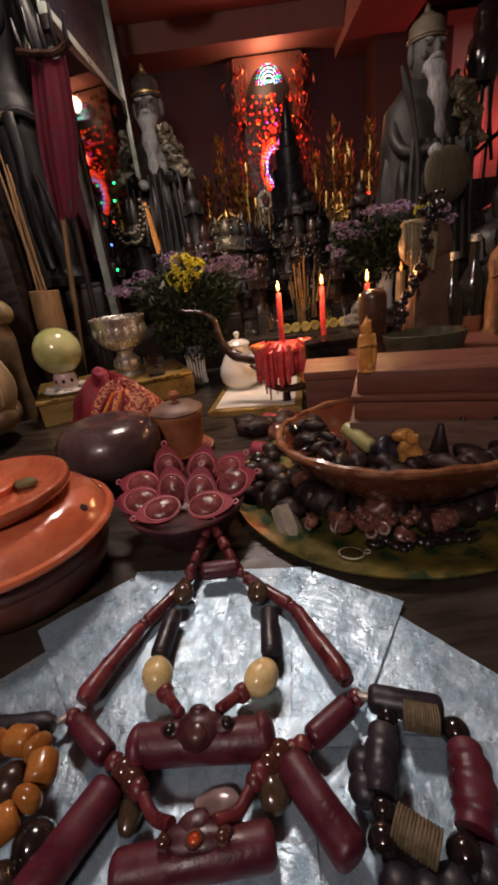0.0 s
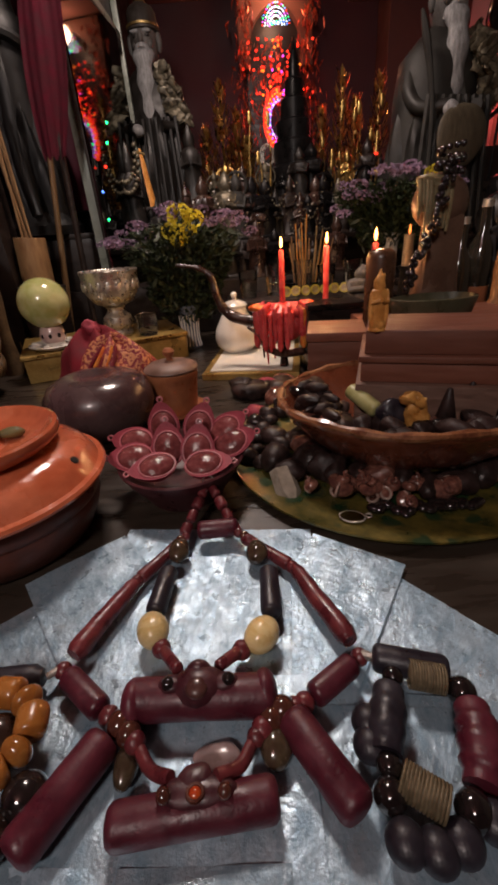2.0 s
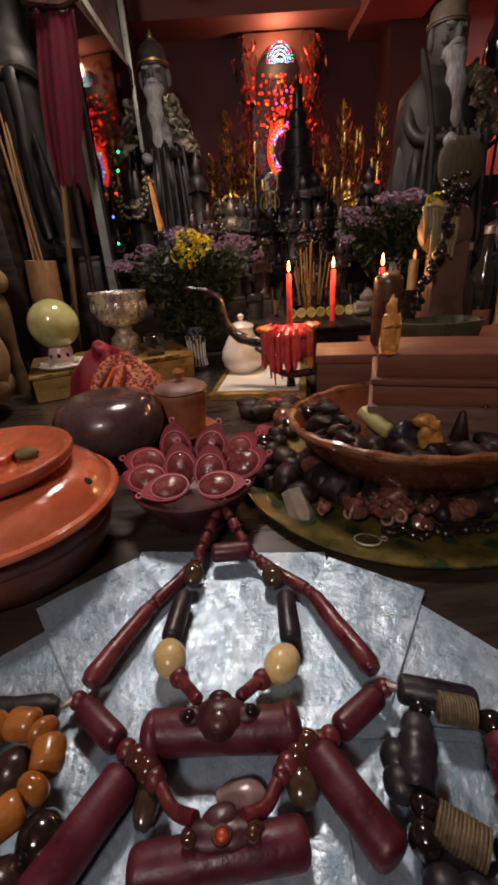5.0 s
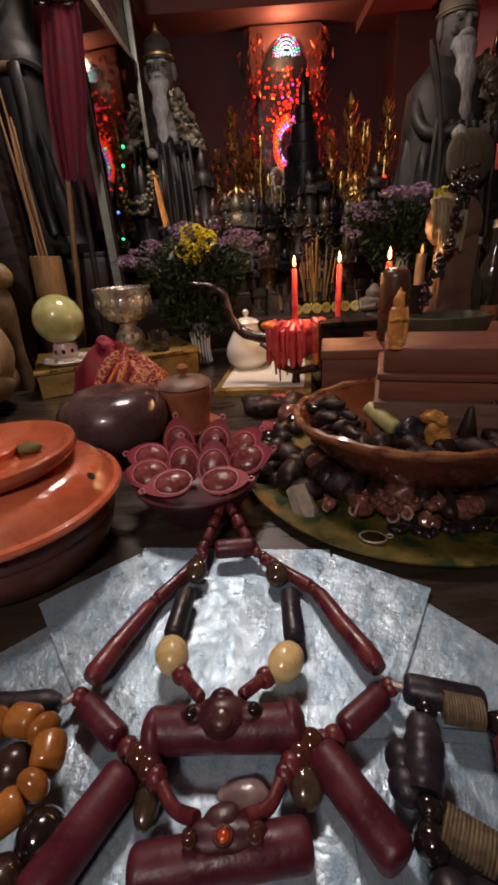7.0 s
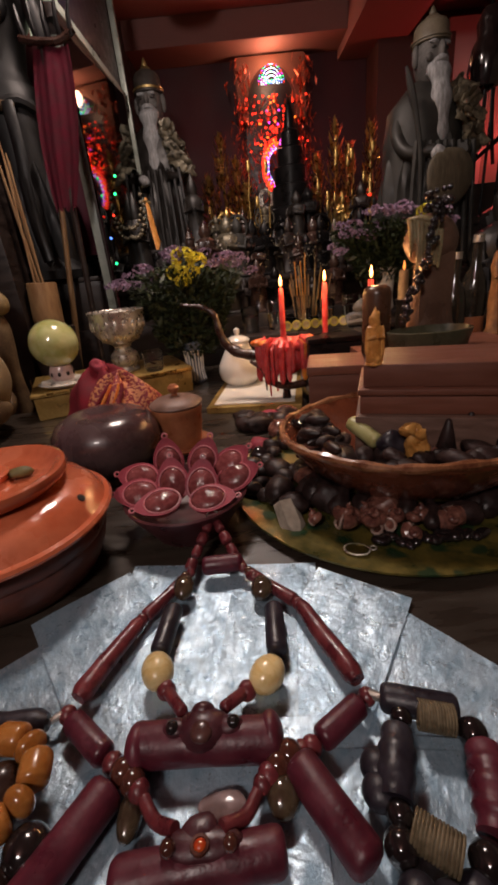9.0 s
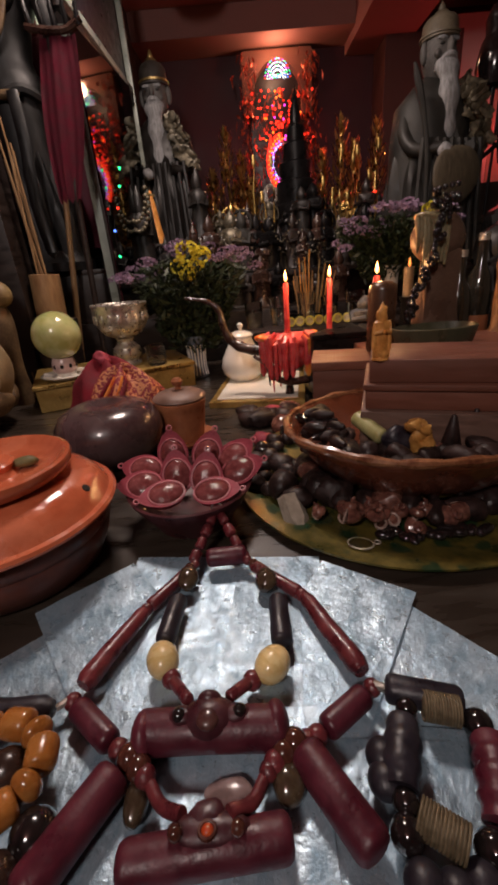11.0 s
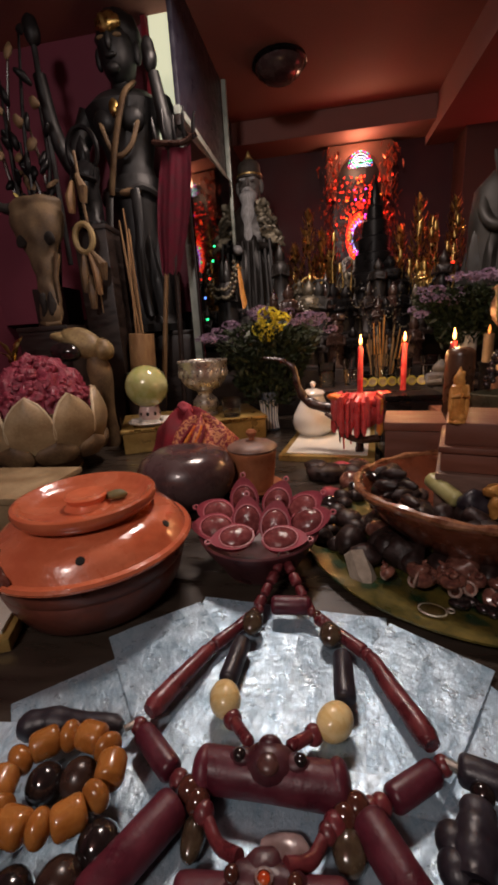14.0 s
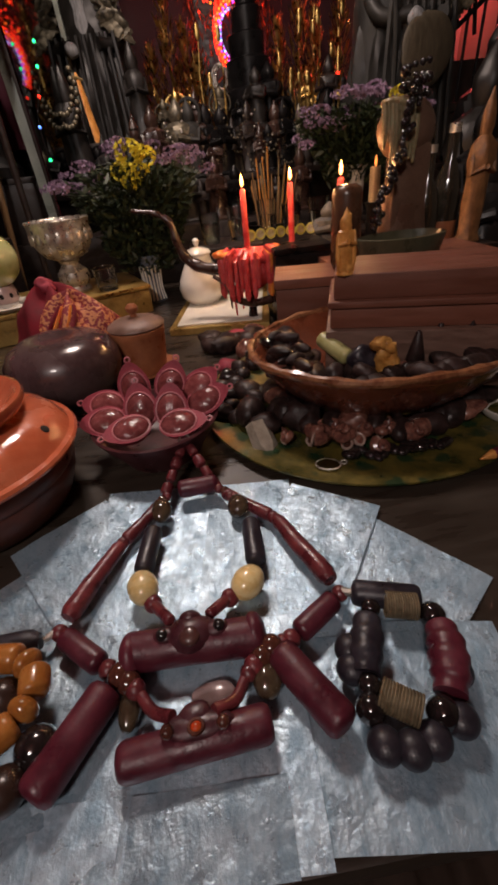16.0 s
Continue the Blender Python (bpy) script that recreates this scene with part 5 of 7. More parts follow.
solid("carved_idol", carved(0.30, 0.029, 4.0), mat("brown_carved_wood", (0.30, 0.14, 0.05), (0.13, 0.055, 0.02), 0.5, scale=40, bump=0.4), pose(0.705, 1.12, 0.0) @ T((0, 0, 0.15)), "tall tan carved wooden idol on a block", "statue")
box_thing("wooden_block", 0.63, 0.75, 1.06, 1.18, 0, 0.1495, DARKWOOD, "dark wooden block under a carved idol")
for px, py, hh in ((0.655, 1.26, 0.36), (0.60, 1.22, 0.30), (0.735, 1.30, 0.40)):
    bt = thing("dark_bottle", pose(px, py, 0), "dark glass bottle standing on the altar", "bottle", "dark bottles")
    part("glass", lathe([(0, 0), (0.036, 0), (0.038, 0.006), (0.038, hh * 0.6), (0.030, hh * 0.72), (0.014, hh * 0.80), (0.013, hh * 0.95), (0, hh * 0.95)], 28), mat("bottle_glass", (0.03, 0.025, 0.018), rough=0.1, coat=0.6), bt)
    part("cap", lathe([(0, hh * 0.951), (0.015, hh * 0.951), (0.015, hh), (0, hh)], 18), SILVER, bt, "silver cap")
    part("label_band", lathe([(0.0384, hh * 0.2), (0.0386, hh * 0.2), (0.0386, hh * 0.45), (0.0384, hh * 0.45)], 28), TERRA_MATT, bt, "plain rust label")
pen = thing("pencil", aim((0.338, 0.436, 0.024), (0.46, 0.47, 0.024)), "brown wooden pencil lying by the plate", "pencil")
part("point", lathe([(0, 0), (0.0008, 0.001), (0.0068, 0.022), (0, 0.022)], 12), WOOD_TAN, pen, "sharpened tan point")
part("shaft", lathe([(0, 0.0222), (0.007, 0.0222), (0.0075, 0.12), (0, 0.12)], 12), RED_BEAD, pen)
tea = thing("white_dish", pose(0.462, 0.548, 0.0), "small white porcelain dish by the plate", "dish")
part("dish", lathe([(0, 0), (0.03, 0), (0.048, 0.018), (0.050, 0.026), (0.047, 0.026), (0.030, 0.008), (0, 0.006)], 32), WHITE, tea)
tray2 = thing("stone_tablet", pose(-0.425, 0.425, 0, 0, 0, 20), "flat ochre stone tablet beside the orange pot", "tablet")
part("tablet", block(0.09, 0.10, 0.02, 0.004), BRASS_BOX, tray2)
part("top_sheet", block(0.07, 0.08, 0.006, 0.002), PAPER, tray2, "pale sheet", T((0, 0, 0.0202)))
box_thing("pale_box", -0.80, -0.56, 0.70, 0.90, 0, 0.075, LOTUS, "pale stone coloured box on the table", 0.014)
cup2 = thing("glowing_cup", pose(0.280, 0.262, 0), "small dark cup with copper rim on the table", "cup")
part("cup", lathe([(0, 0), (0.014, 0), (0.022, 0.014), (0.024, 0.032), (0.022, 0.033), (0.018, 0.012), (0, 0.009)], 24), mat("copper", (0.6, 0.22, 0.10), (0.3, 0.09, 0.04), 0.25, 1.0), cup2)

# ---------- lotus bowl with crimson crystals ----------
lo = thing("lotus_bowl", pose(-0.79, 1.12, 0), "pale carved lotus bowl heaped with crimson crystals", "bowl")
part("foot", lathe([(0, 0), (0.085, 0), (0.088, 0.008), (0.065, 0.03), (0.060, 0.05), (0.10, 0.065), (0, 0.066)], 40), BONE_DK, lo)
inner = part("basin", lathe([(0, 0.0665), (0.09, 0.0665), (0.135, 0.10), (0.150, 0.15), (0.152, 0.19), (0.144, 0.19), (0.14, 0.15), (0, 0.14)], 48), LOTUS, lo)


def petal(w, h, curve):
    bm = bmesh.new()
    nu, nv = 8, 8
    sheets = []
    for back in (0.0, 0.008):
        rows_ = []
        for j in range(nv + 1):
            t = j / nv
            ww = w * (math.sin(math.pi * min(1, 0.18 + 0.82 * t)) ** 0.7 if t < 1 else 0.03)
            rows_.append([bm.verts.new(((i / nu * 2 - 1) * ww / 2, back - 0.012 * (1 - (i / nu * 2 - 1) ** 2) - curve * math.sin(math.pi * t * 0.9), h * t)) for i in range(nu + 1)])
        sheets.append(rows_)
    f, k_ = sheets
    for j in range(nv):
        for i in range(nu):
            bm.faces.new((f[j][i], f[j][i + 1], f[j + 1][i + 1], f[j + 1][i]))
            bm.faces.new((k_[j][i + 1], k_[j][i], k_[j + 1][i], k_[j + 1][i + 1]))
        bm.faces.new((f[j][0], f[j + 1][0], k_[j + 1][0], k_[j][0]))
        bm.faces.new((f[j][nu], k_[j][nu], k_[j + 1][nu], f[j + 1][nu]))
    for i in range(nu):
        bm.faces.new((f[nv][i], f[nv][i + 1], k_[nv][i + 1], k_[nv][i]))
        bm.faces.new((f[0][i + 1], f[0][i], k_[0][i], k_[0][i + 1]))
    bm.normal_update()
    return bm


pm = mesh_of("petal", petal(0.125, 0.155, 0.020), LOTUS)
EDGE = [(sg * 0.125 / 2 * (math.sin(math.pi * min(1, 0.18 + 0.82 * t)) ** 0.7 if t < 1 else 0.03), 0.004 - 0.020 * math.sin(math.pi * t * 0.9), 0.155 * t) for sg, ts in ((-1, range(2, 9)), (1, range(7, 1, -1))) for t in [u / 8 for u in ts]]
EDGE_M = mat("worn_pale_edge", (0.66, 0.56, 0.38), (0.46, 0.36, 0.22), 0.55)
em = mesh_of("petal_edge", sweep(EDGE, 0.0046, 6), EDGE_M)
pm2 = mesh_of("petal_low", petal(0.115, 0.065, 0.012), BONE_DK)
for k in range(9):
    q = k * 2 * math.pi / 9 + 0.2
    part("petal", pm, LOTUS, inner, "", pose(0.150 * math.cos(q), 0.150 * math.sin(q), 0.085, 0, 0, math.degrees(q) + 90))
    part("petal_edge", em, EDGE_M, inner, "pale worn petal edge", pose(0.150 * math.cos(q), 0.150 * math.sin(q), 0.085, 0, 0, math.degrees(q) + 90))
    q += math.pi / 9
    part("petal", pm2, BONE_DK, inner, "", pose(0.152 * math.cos(q), 0.152 * math.sin(q), 0.052, 0, 0, math.degrees(q) + 90))
heap = lathe([(0.139, 0.16), (0.142, 0.18), (0.140, 0.20), (0.134, 0.222), (0.125, 0.243), (0.110, 0.268), (0.09, 0.291), (0.066, 0.310), (0.04, 0.325), (0.02, 0.331), (0, 0.333)], 60)
bmesh.ops.subdivide_edges(heap, edges=heap.edges[:], cuts=1, use_grid_fill=True)
for v in heap.verts:
    v.co *= 1 + 0.10 * noise.noise(v.co * 28) + 0.06 * noise.noise(v.co * 90)
part("salt_mound", heap, SALT, lo, "heap of crimson crystals")
crystals = [mesh_of("crystal", blob(0.015, 0.012, 0.011, 0.5, 90, 7, 5, seed=k), SALT) for k in range(6)]
for k in range(260):
    q, rr = rnd.uniform(0, 6.28), 0.138 * math.sqrt(rnd.uniform(0.01, 1.0))
    part("crystal", crystals[k % 6], SALT, lo, "", pose(rr * math.cos(q), rr * math.sin(q), 0.335 - 6.4 * rr * rr + rnd.uniform(-0.004, 0.006), rnd.uniform(0, 90), 0, rnd.uniform(0, 180)))

# ---------- bamboo cup of incense, bone ladle, horned skull ----------
ic = thing("incense_cup", pose(-0.685, 1.62, 0, 0, 4, 0), "tan bamboo cup of tall incense sticks", "cup")
part("block", block(0.14, 0.12, 0.248, 0.006), DARKWOOD, ic, "dark wooden stand")
part("cup", lathe([(0, 0.2485), (0.050, 0.2485), (0.052, 0.258), (0.050, 0.400), (0.046, 0.401), (0.044, 0.27), (0, 0.265)], 28), WOOD_PALE, ic)
for k in range(6):
    a, b = (rnd.uniform(-0.02, 0.02), rnd.uniform(-0.02, 0.02), 0.27), (rnd.uniform(-0.035, 0.01) - 0.03, rnd.uniform(-0.01, 0.03), 0.80 + rnd.uniform(-0.06, 0.08))
    part("incense_stick", sweep([a, b], [0.004, 0.003], 6), WOOD_PALE, ic)
st = thing("wooden_staff", aim((-0.664, 1.76, 0.0), (-0.565, 1.775, 0.72)), "pale wooden staff leaning behind the goblet", "staff")
part("shaft", sweep([(0, 0, 0), (0.004, 0, 0.2), (0, 0, 0.5), (0.003, 0, 0.72)], [0.013, 0.012, 0.010, 0.009], 10), WOOD_PALE, st)
bl = thing("conch_shell", pose(-0.755, 1.37, 0), "yellowed conch shell on a bone stem with black stone", "shell")
part("stem", sweep(smooth_line([(0.035, 0.02, 0.0), (0.030, 0.01, 0.14), (0.030, 0, 0.27), (0.020, 0, 0.33)], 14), [0.034 - 0.008 * math.sin(k * 0.5) for k in range(15)], 14), BONE_DK, bl)
part("shell", join((blob(0.085, 0.050, 0.050, 0.25, 16, 26, 18), pose(-0.015, 0, 0.375, 0, 18, 0)), (blob(0.036, 0.036, 0.040, 0.2, 24), T((0.055, 0, 0.350))), (blob(0.05, 0.03, 0.02, 0.2, 24), pose(-0.08, -0.01, 0.398, 0, 10, 0))), IVORY, bl)
part("stone", blob(0.055, 0.035, 0.034, 0.2, 22), BLACK_GLOSS, bl, "glossy black stone", T((-0.055, -0.05, 0.350)))
sk_pts = [(0.022, -0.05, 0.0), (0.022, -0.045, 0.06), (0.018, -0.035, 0.14), (0.014, -0.025, 0.22), (0.006, -0.010, 0.30), (0, 0, 0.37), (-0.004, 0.01, 0.41), (-0.006, 0.014, 0.44)]
sk_w = [0.020, 0.034, 0.043, 0.046, 0.044, 0.040, 0.037, 0.036, 0.036, 0.037, 0.039, 0.042, 0.046, 0.051, 0.058, 0.067, 0.078, 0.088, 0.096, 0.100, 0.100, 0.097, 0.093, 0.091, 0.092, 0.096, 0.098, 0.096, 0.088]
sk = join((sweep(smooth_line(sk_pts, 28), sk_w, 28, flat=0.60), I4, 0),
          (blob(0.020, 0.012, 0.022, 0.2, 30), T((-0.052, -0.046, 0.300)), 1), (blob(0.020, 0.012, 0.022, 0.2, 30), T((0.064, -0.046, 0.300)), 1), (blob(0.016, 0.016, 0.044, 0.3, 30), T((0.008, -0.066, 0.075)), 1), (blob(0.014, 0.016, 0.044, 0.3, 30), T((0.038, -0.064, 0.075)), 1),
          (sweep([(0.058, -0.052, 0.02), (0.066, -0.05, 0.09), (0.060, -0.045, 0.17), (0.082, -0.035, 0.25)], [0.006, 0.007, 0.008, 0.012], 8), I4, 2), (sweep([(-0.018, -0.055, 0.01), (0.02, -0.078, 0.006), (0.058, -0.055, 0.012)], 0.008, 8), I4, 2),
          (sweep(smooth_line([(-0.085, 0.01, 0.42), (-0.13, 0.0, 0.43), (-0.17, -0.01, 0.47), (-0.18, -0.01, 0.53)], 12), [0.024 - 0.0016 * k for k in range(13)], 10), I4, 1))
for v in sk.verts:
    v.co += Vector((noise.noise(v.co * 22), noise.noise(v.co * 22 + Vector((5, 5, 5))), 0.4 * noise.noise(v.co * 30))) * 0.011
solid("animal_skull", sk, [mat("skull_brown", (0.15, 0.10, 0.05), (0.045, 0.027, 0.014), 0.7, scale=14, bump=0.6), HOLE, BONE_DK], pose(-0.965, 1.53, 0.447), "stained brown long animal skull on a stand", "skull")
box_thing("wooden_stand", -1.06, -0.86, 1.43, 1.60, 0, 0.445, DARKWOOD, "tall dark wooden stand under the skull")
sc = thing("shell_garland", pose(-0.79, 1.545, 0), "hanging garland of bone rings and wooden charms", "garland")
part("cord", sweep(smooth_line([(0.02, 0.02, 0.0), (0.015, 0.02, 0.5), (0, 0, 1.03)], 12), 0.006, 6), BONE_DK, sc)
part("ring", sweep([(0.034 * math.cos(k * math.pi / 10), -0.02, 0.745 + 0.048 * math.sin(k * math.pi / 10)) for k in range(20)], 0.011, 8, True), IVORY, sc, "pale bone ring")
for k, (dx, dz, hh) in enumerate(((-0.02, 0.56, 0.14), (0.03, 0.55, 0.15), (0.0, 0.50, 0.12), (0.055, 0.60, 0.10), (-0.03, 0.83, 0.10), (0.02, 0.86, 0.09))):
    part("charm", sweep([(dx, -0.02, dz), (dx + 0.008, -0.03, dz + hh * 0.5), (dx * 0.4, -0.02, dz + hh)], [0.012, 0.018, 0.007], 8), WOOD_PALE if k % 3 == 1 else BONE_DK, sc)
sm = join((carved(0.30, 0.05, 2.0), T((0, 0, 0))), (sweep([(0.058 * math.cos(k * math.pi / 10), 0.0, 0.25 + 0.075 * math.sin(k * math.pi / 10)) for k in range(20)], 0.009, 6, True), I4))
solid("small_idol", sm, [BRONZE], pose(-0.785, 1.60, 0.80), "small dark idol with a ring halo", "statue")
box_thing("idol_shelf", -0.85, -0.72, 1.56, 1.68, 0, 0.798, DARKWOOD, "tall dark wooden pedestal under a small idol")

# dark ornament with ribbons behind the skull, gilt leaves behind the lotus bowl
orn = thing("branch_ornament", pose(-1.02, 1.66, 0), "dark twisted branch ornament tied with yellow ribbons", "ornament")
part("base", block(0.14, 0.12, 0.60, 0.004), DARKWOOD, orn, "dark wooden stand")
for k in range(9):
    a = rnd.uniform(-0.09, 0.05)
    top = 1.02 + 0.055 * k
    limb = smooth_line([(a * 0.3, 0, 0.598), (a * 0.8, rnd.uniform(-0.03, 0.03), 0.82), (a + rnd.uniform(-0.05, 0.05), rnd.uniform(-0.04, 0.02), (0.82 + top) / 2), (a + rnd.uniform(-0.06, 0.06), -0.01, top)], 14)
    br = part("branch", sweep(limb, [0.014 - 0.0007 * u for u in range(15)], 8), HORN if k % 2 else BRONZE, orn)
    for u in (6, 8, 10, 12, 14):
        p = limb[u]
        part("bud", blob(0.010 + 0.010 * rnd.random(), 0.010, 0.022 + 0.014 * rnd.random(), 0.4, 40, 10, 8, seed=k + u), BRONZE if (u + k) % 3 else BONE_DK, br, "", pose(p[0] + rnd.uniform(-0.02, 0.02), p[1] - 0.01, p[2], rnd.uniform(-40, 40), rnd.uniform(-50, 50), 0))
    if k % 3 == 0:
        p = limb[7]
        part("ribbon", sweep(smooth_line([(p[0], p[1] - 0.02, p[2]), (p[0] + 0.02, p[1] - 0.03, p[2] - 0.03), (p[0] + 0.012, p[1] - 0.03, p[2] - 0.08)], 8), 0.008, 6, flat=0.3), mat("yellow_ribbon", (0.42, 0.34, 0.10), (0.26, 0.20, 0.06), 0.6), br, "faded yellow ribbon")
gl = thing("gilt_leaves", pose(-1.02, 1.33, 0), "small gilt leaf ornament on a dark stem", "ornament")
part("stem", lathe([(0, 0), (0.03, 0), (0.03, 0.01), (0.008, 0.03), (0.006, 0.30), (0, 0.30)], 14), HORN, gl)
for k in range(9):
    q = k * 2.4
    part("leaf", sweep([(0, 0, 0.28 + 0.008 * k), (0.02 * math.cos(q), 0.02 * math.sin(q), 0.31 + 0.010 * k), (0.045 * math.cos(q), 0.03 * math.sin(q), 0.315 + 0.012 * k)], [0.003, 0.010, 0.002], 6, flat=0.35), GOLD, gl)

# ---------- the large dark statue ----------
dt = [(lathe([(0, 0), (0.17, 0), (0.175, 0.03), (0.13, 0.08), (0.105, 0.30), (0.125, 0.50), (0.132, 0.58), (0.118, 0.62), (0, 0.62)], 32), Matrix.Diagonal((1, 0.75, 1, 1)), 0),
      (lathe([(0, 0.58), (0.115, 0.60), (0.100, 0.66), (0.118, 0.74), (0.162, 0.82), (0.180, 0.87), (0.125, 0.912), (0.048, 0.93), (0.040, 0.97), (0, 0.97)], 32), Matrix.Diagonal((1, 0.68, 1, 1)), 0),
      (blob(0.080, 0.085, 0.110, 0.10, 16, 28, 20), T((0, -0.005, 1.065)), 0), (blob(0.098, 0.095, 0.085, 0.16, 30, 28, 20), T((0, 0.025, 1.125)), 0), (blob(0.056, 0.020, 0.032, 0.25, 50), T((0.0, -0.082, 1.122)), 1), (blob(0.015, 0.018, 0.030), T((0, -0.090, 1.060)), 0), (blob(0.026, 0.012, 0.010), T((0, -0.082, 1.020)), 0),
      (blob(0.020, 0.010, 0.008), T((-0.034, -0.078, 1.080)), 2), (blob(0.020, 0.010, 0.008), T((0.034, -0.078, 1.080)), 2), (blob(0.03, 0.02, 0.02), T((0, -0.070, 0.985)), 0), (blob(0.018, 0.02, 0.04), T((-0.085, 0.0, 1.055)), 0), (blob(0.018, 0.02, 0.04), T((0.085, 0.0, 1.055)), 0),
      (blob(0.06, 0.04, 0.05), T((-0.055, -0.075, 0.81)), 0), (blob(0.06, 0.04, 0.05), T((0.055, -0.075, 0.81)), 0),
      (sweep(smooth_line([(-0.165, 0, 0.875), (-0.225, -0.02, 0.76), (-0.245, -0.06, 0.67), (-0.29, -0.10, 0.80), (-0.31, -0.11, 0.98)], 18), [0.048 - 0.0012 * k for k in range(19)], 12), I4, 0),
      (sweep(smooth_line([(0.165, 0, 0.875), (0.215, -0.02, 0.76), (0.225, -0.07, 0.68), (0.205, -0.11, 0.79), (0.185, -0.12, 0.92)], 18), [0.048 - 0.0014 * k for k in range(19)], 12), I4, 0),
      (sweep([(-0.31, -0.11, 0.30), (-0.31, -0.115, 1.10)], 0.012, 8), I4, 0), (blob(0.035, 0.03, 0.05, 0.2, 30), T((-0.31, -0.115, 1.12)), 0), (blob(0.030, 0.03, 0.055, 0.2, 30), T((0.175, -0.125, 0.975)), 0),
      (sweep(smooth_line([(-0.10, -0.02, 0.90), (-0.075, -0.10, 0.80), (-0.02, -0.115, 0.68), (0.05, -0.115, 0.70), (0.09, -0.09, 0.80), (0.095, -0.02, 0.90)], 30), 0.010, 8), I4, 2),
      (sweep(smooth_line([(0.08, -0.08, 0.92), (0.05, -0.13, 0.86), (-0.01, -0.135, 0.70), (-0.06, -0.12, 0.54)], 16), 0.020, 8, flat=0.5), I4, 3), (blob(0.022, 0.012, 0.03), T((0.0, -0.118, 0.835)), 1), (blob(0.05, 0.02, 0.015), T((0.02, -0.11, 0.545)), 2)]
dt += [(draped(0.56, 0.150, 0, 13, 5.0, 72, 16), Matrix.Diagonal((0.95, 0.95, 1, 1)), 0), (sweep([(0.138 * math.cos(k * math.pi / 16), 0.105 * math.sin(k * math.pi / 16), 0.555 + 0.01 * math.sin(k)) for k in range(32)], 0.018, 8, True), I4, 0),
       (sweep(smooth_line([(0.05, -0.125, 0.55), (0.06, -0.15, 0.40), (0.05, -0.16, 0.22), (0.07, -0.17, 0.06)], 16), 0.022, 8, flat=0.4), I4, 0), (sweep(smooth_line([(-0.07, -0.12, 0.55), (-0.08, -0.15, 0.36), (-0.07, -0.16, 0.14)], 16), 0.018, 8, flat=0.4), I4, 0)]
for k in range(9):
    dt.append((blob(0.011, 0.011, 0.011, u=10, v=6), T((0.07 + 0.006 * math.sin(k), -0.105 + 0.005 * k, 0.74 + 0.018 * k)), 4))
solid("large_statue", join(*dt), [mat("dull_black_bronze", (0.008, 0.007, 0.008), (0.004, 0.004, 0.004), 0.52, 0.0, 18, 160, 0.4), GOLD, BONE_DK, BONE_DK, SILVER], pose(-0.722, 1.90, 0.41) @ Matrix.Diagonal((0.95, 0.95, 1.02, 1.0)), "large blackened bronze standing statue with gilt brow", "statue")
box_thing("statue_pedestal", -0.88, -0.50, 1.835, 2.05, 0.202, 0.409, DARKWOOD, "dark wooden pedestal under the large statue")

# red cloth hanging from a rail, steel posts, mirror
cl = thing("hanging_cloth", pose(-0.485, 1.66, 0), "crimson cloth hanging from a wooden peg rail", "cloth")
bm = bmesh.new()
rows, cols, g = 16, 28, []
for j in range(rows + 1):
    t = j / rows
    g.append([bm.verts.new(((i / cols - 0.5) * (0.112 + 0.030 * math.sin(math.pi * t) - 0.038 * t * t) + 0.036 - 0.070 * t, 0.006 * math.sin(i * 0.36 + 0.9 * t + 0.4) + 0.002 * math.sin(i * 1.1 - 2 * t), 1.045 - 0.425 * t - 0.006 * math.sin(i * 0.9) * t)) for i in range(cols + 1)])
for a, b in zip(g, g[1:]):
    for i in range(cols):
        bm.faces.new((a[i], a[i + 1], b[i + 1], b[i]))
bmesh.ops.solidify(bm, geom=bm.faces[:], thickness=0.004)
part("cloth", bm, mat("dark_crimson_cloth", (0.15, 0.006, 0.026), (0.085, 0.004, 0.016), 0.9, 0, 30, 400, 0.5), cl)
part("peg", sweep(smooth_line([(-0.085, 0.0, 1.045), (-0.03, -0.01, 1.03), (0.03, 0.0, 1.032), (0.08, 0, 1.055)], 12), 0.011, 8), HORN, cl, "twisted wooden peg", T((0.034, 0, 0.026)))
for k in range(5):
    part("prong", sweep([(-0.07 + 0.035 * k, 0, 1.04), (-0.075 + 0.037 * k, -0.01, 1.08), (-0.08 + 0.04 * k, 0, 1.12 + 0.02 * (k % 2))], [0.009, 0.007, 0.004], 7), BRONZE, cl, "", T((0.034, 0, 0.026)))
part("pole", sweep([(-0.045, 0.02, 0.0), (0.005, 0.012, 1.06)], 0.011, 8), DARKWOOD, cl)
mir = thing("standing_mirror", pose(0, 0, 0), "tall mirror panel in a steel and dark wood frame", "mirror")
ma, mb = Vector((-0.442, 1.80, 0)), Vector((-0.404, 2.49, 0))
md = (mb - ma).normalized()
mturn = math.degrees(math.atan2(md.y, md.x))
mc = (ma + mb) / 2
ml_ = (mb - ma).length
ga, gb_ = Vector((-0.431, 1.745, 0)), Vector((-0.363, 2.24, 0))
gturn = math.degrees(math.atan2(gb_.y - ga.y, gb_.x - ga.x))
gc = (ga + gb_) / 2
part("glass", block((gb_ - ga).length, 0.006, 0.90, 0), MIRROR, mir, "dim mirror glass of a door standing ajar", pose(gc.x, gc.y, 0.215, 0, 0, gturn))
part("door_backing", block((gb_ - ga).length, 0.010, 0.90, 0.001), DARKWOOD, mir, "", pose(gc.x - 0.0085, gc.y, 0.215, 0, 0, gturn))
part("backing", block(ml_, 0.02, 0.96, 0.002), DARKWOOD, mir, "", pose(mc.x - 0.030, mc.y, 0.205, 0, 0, mturn))
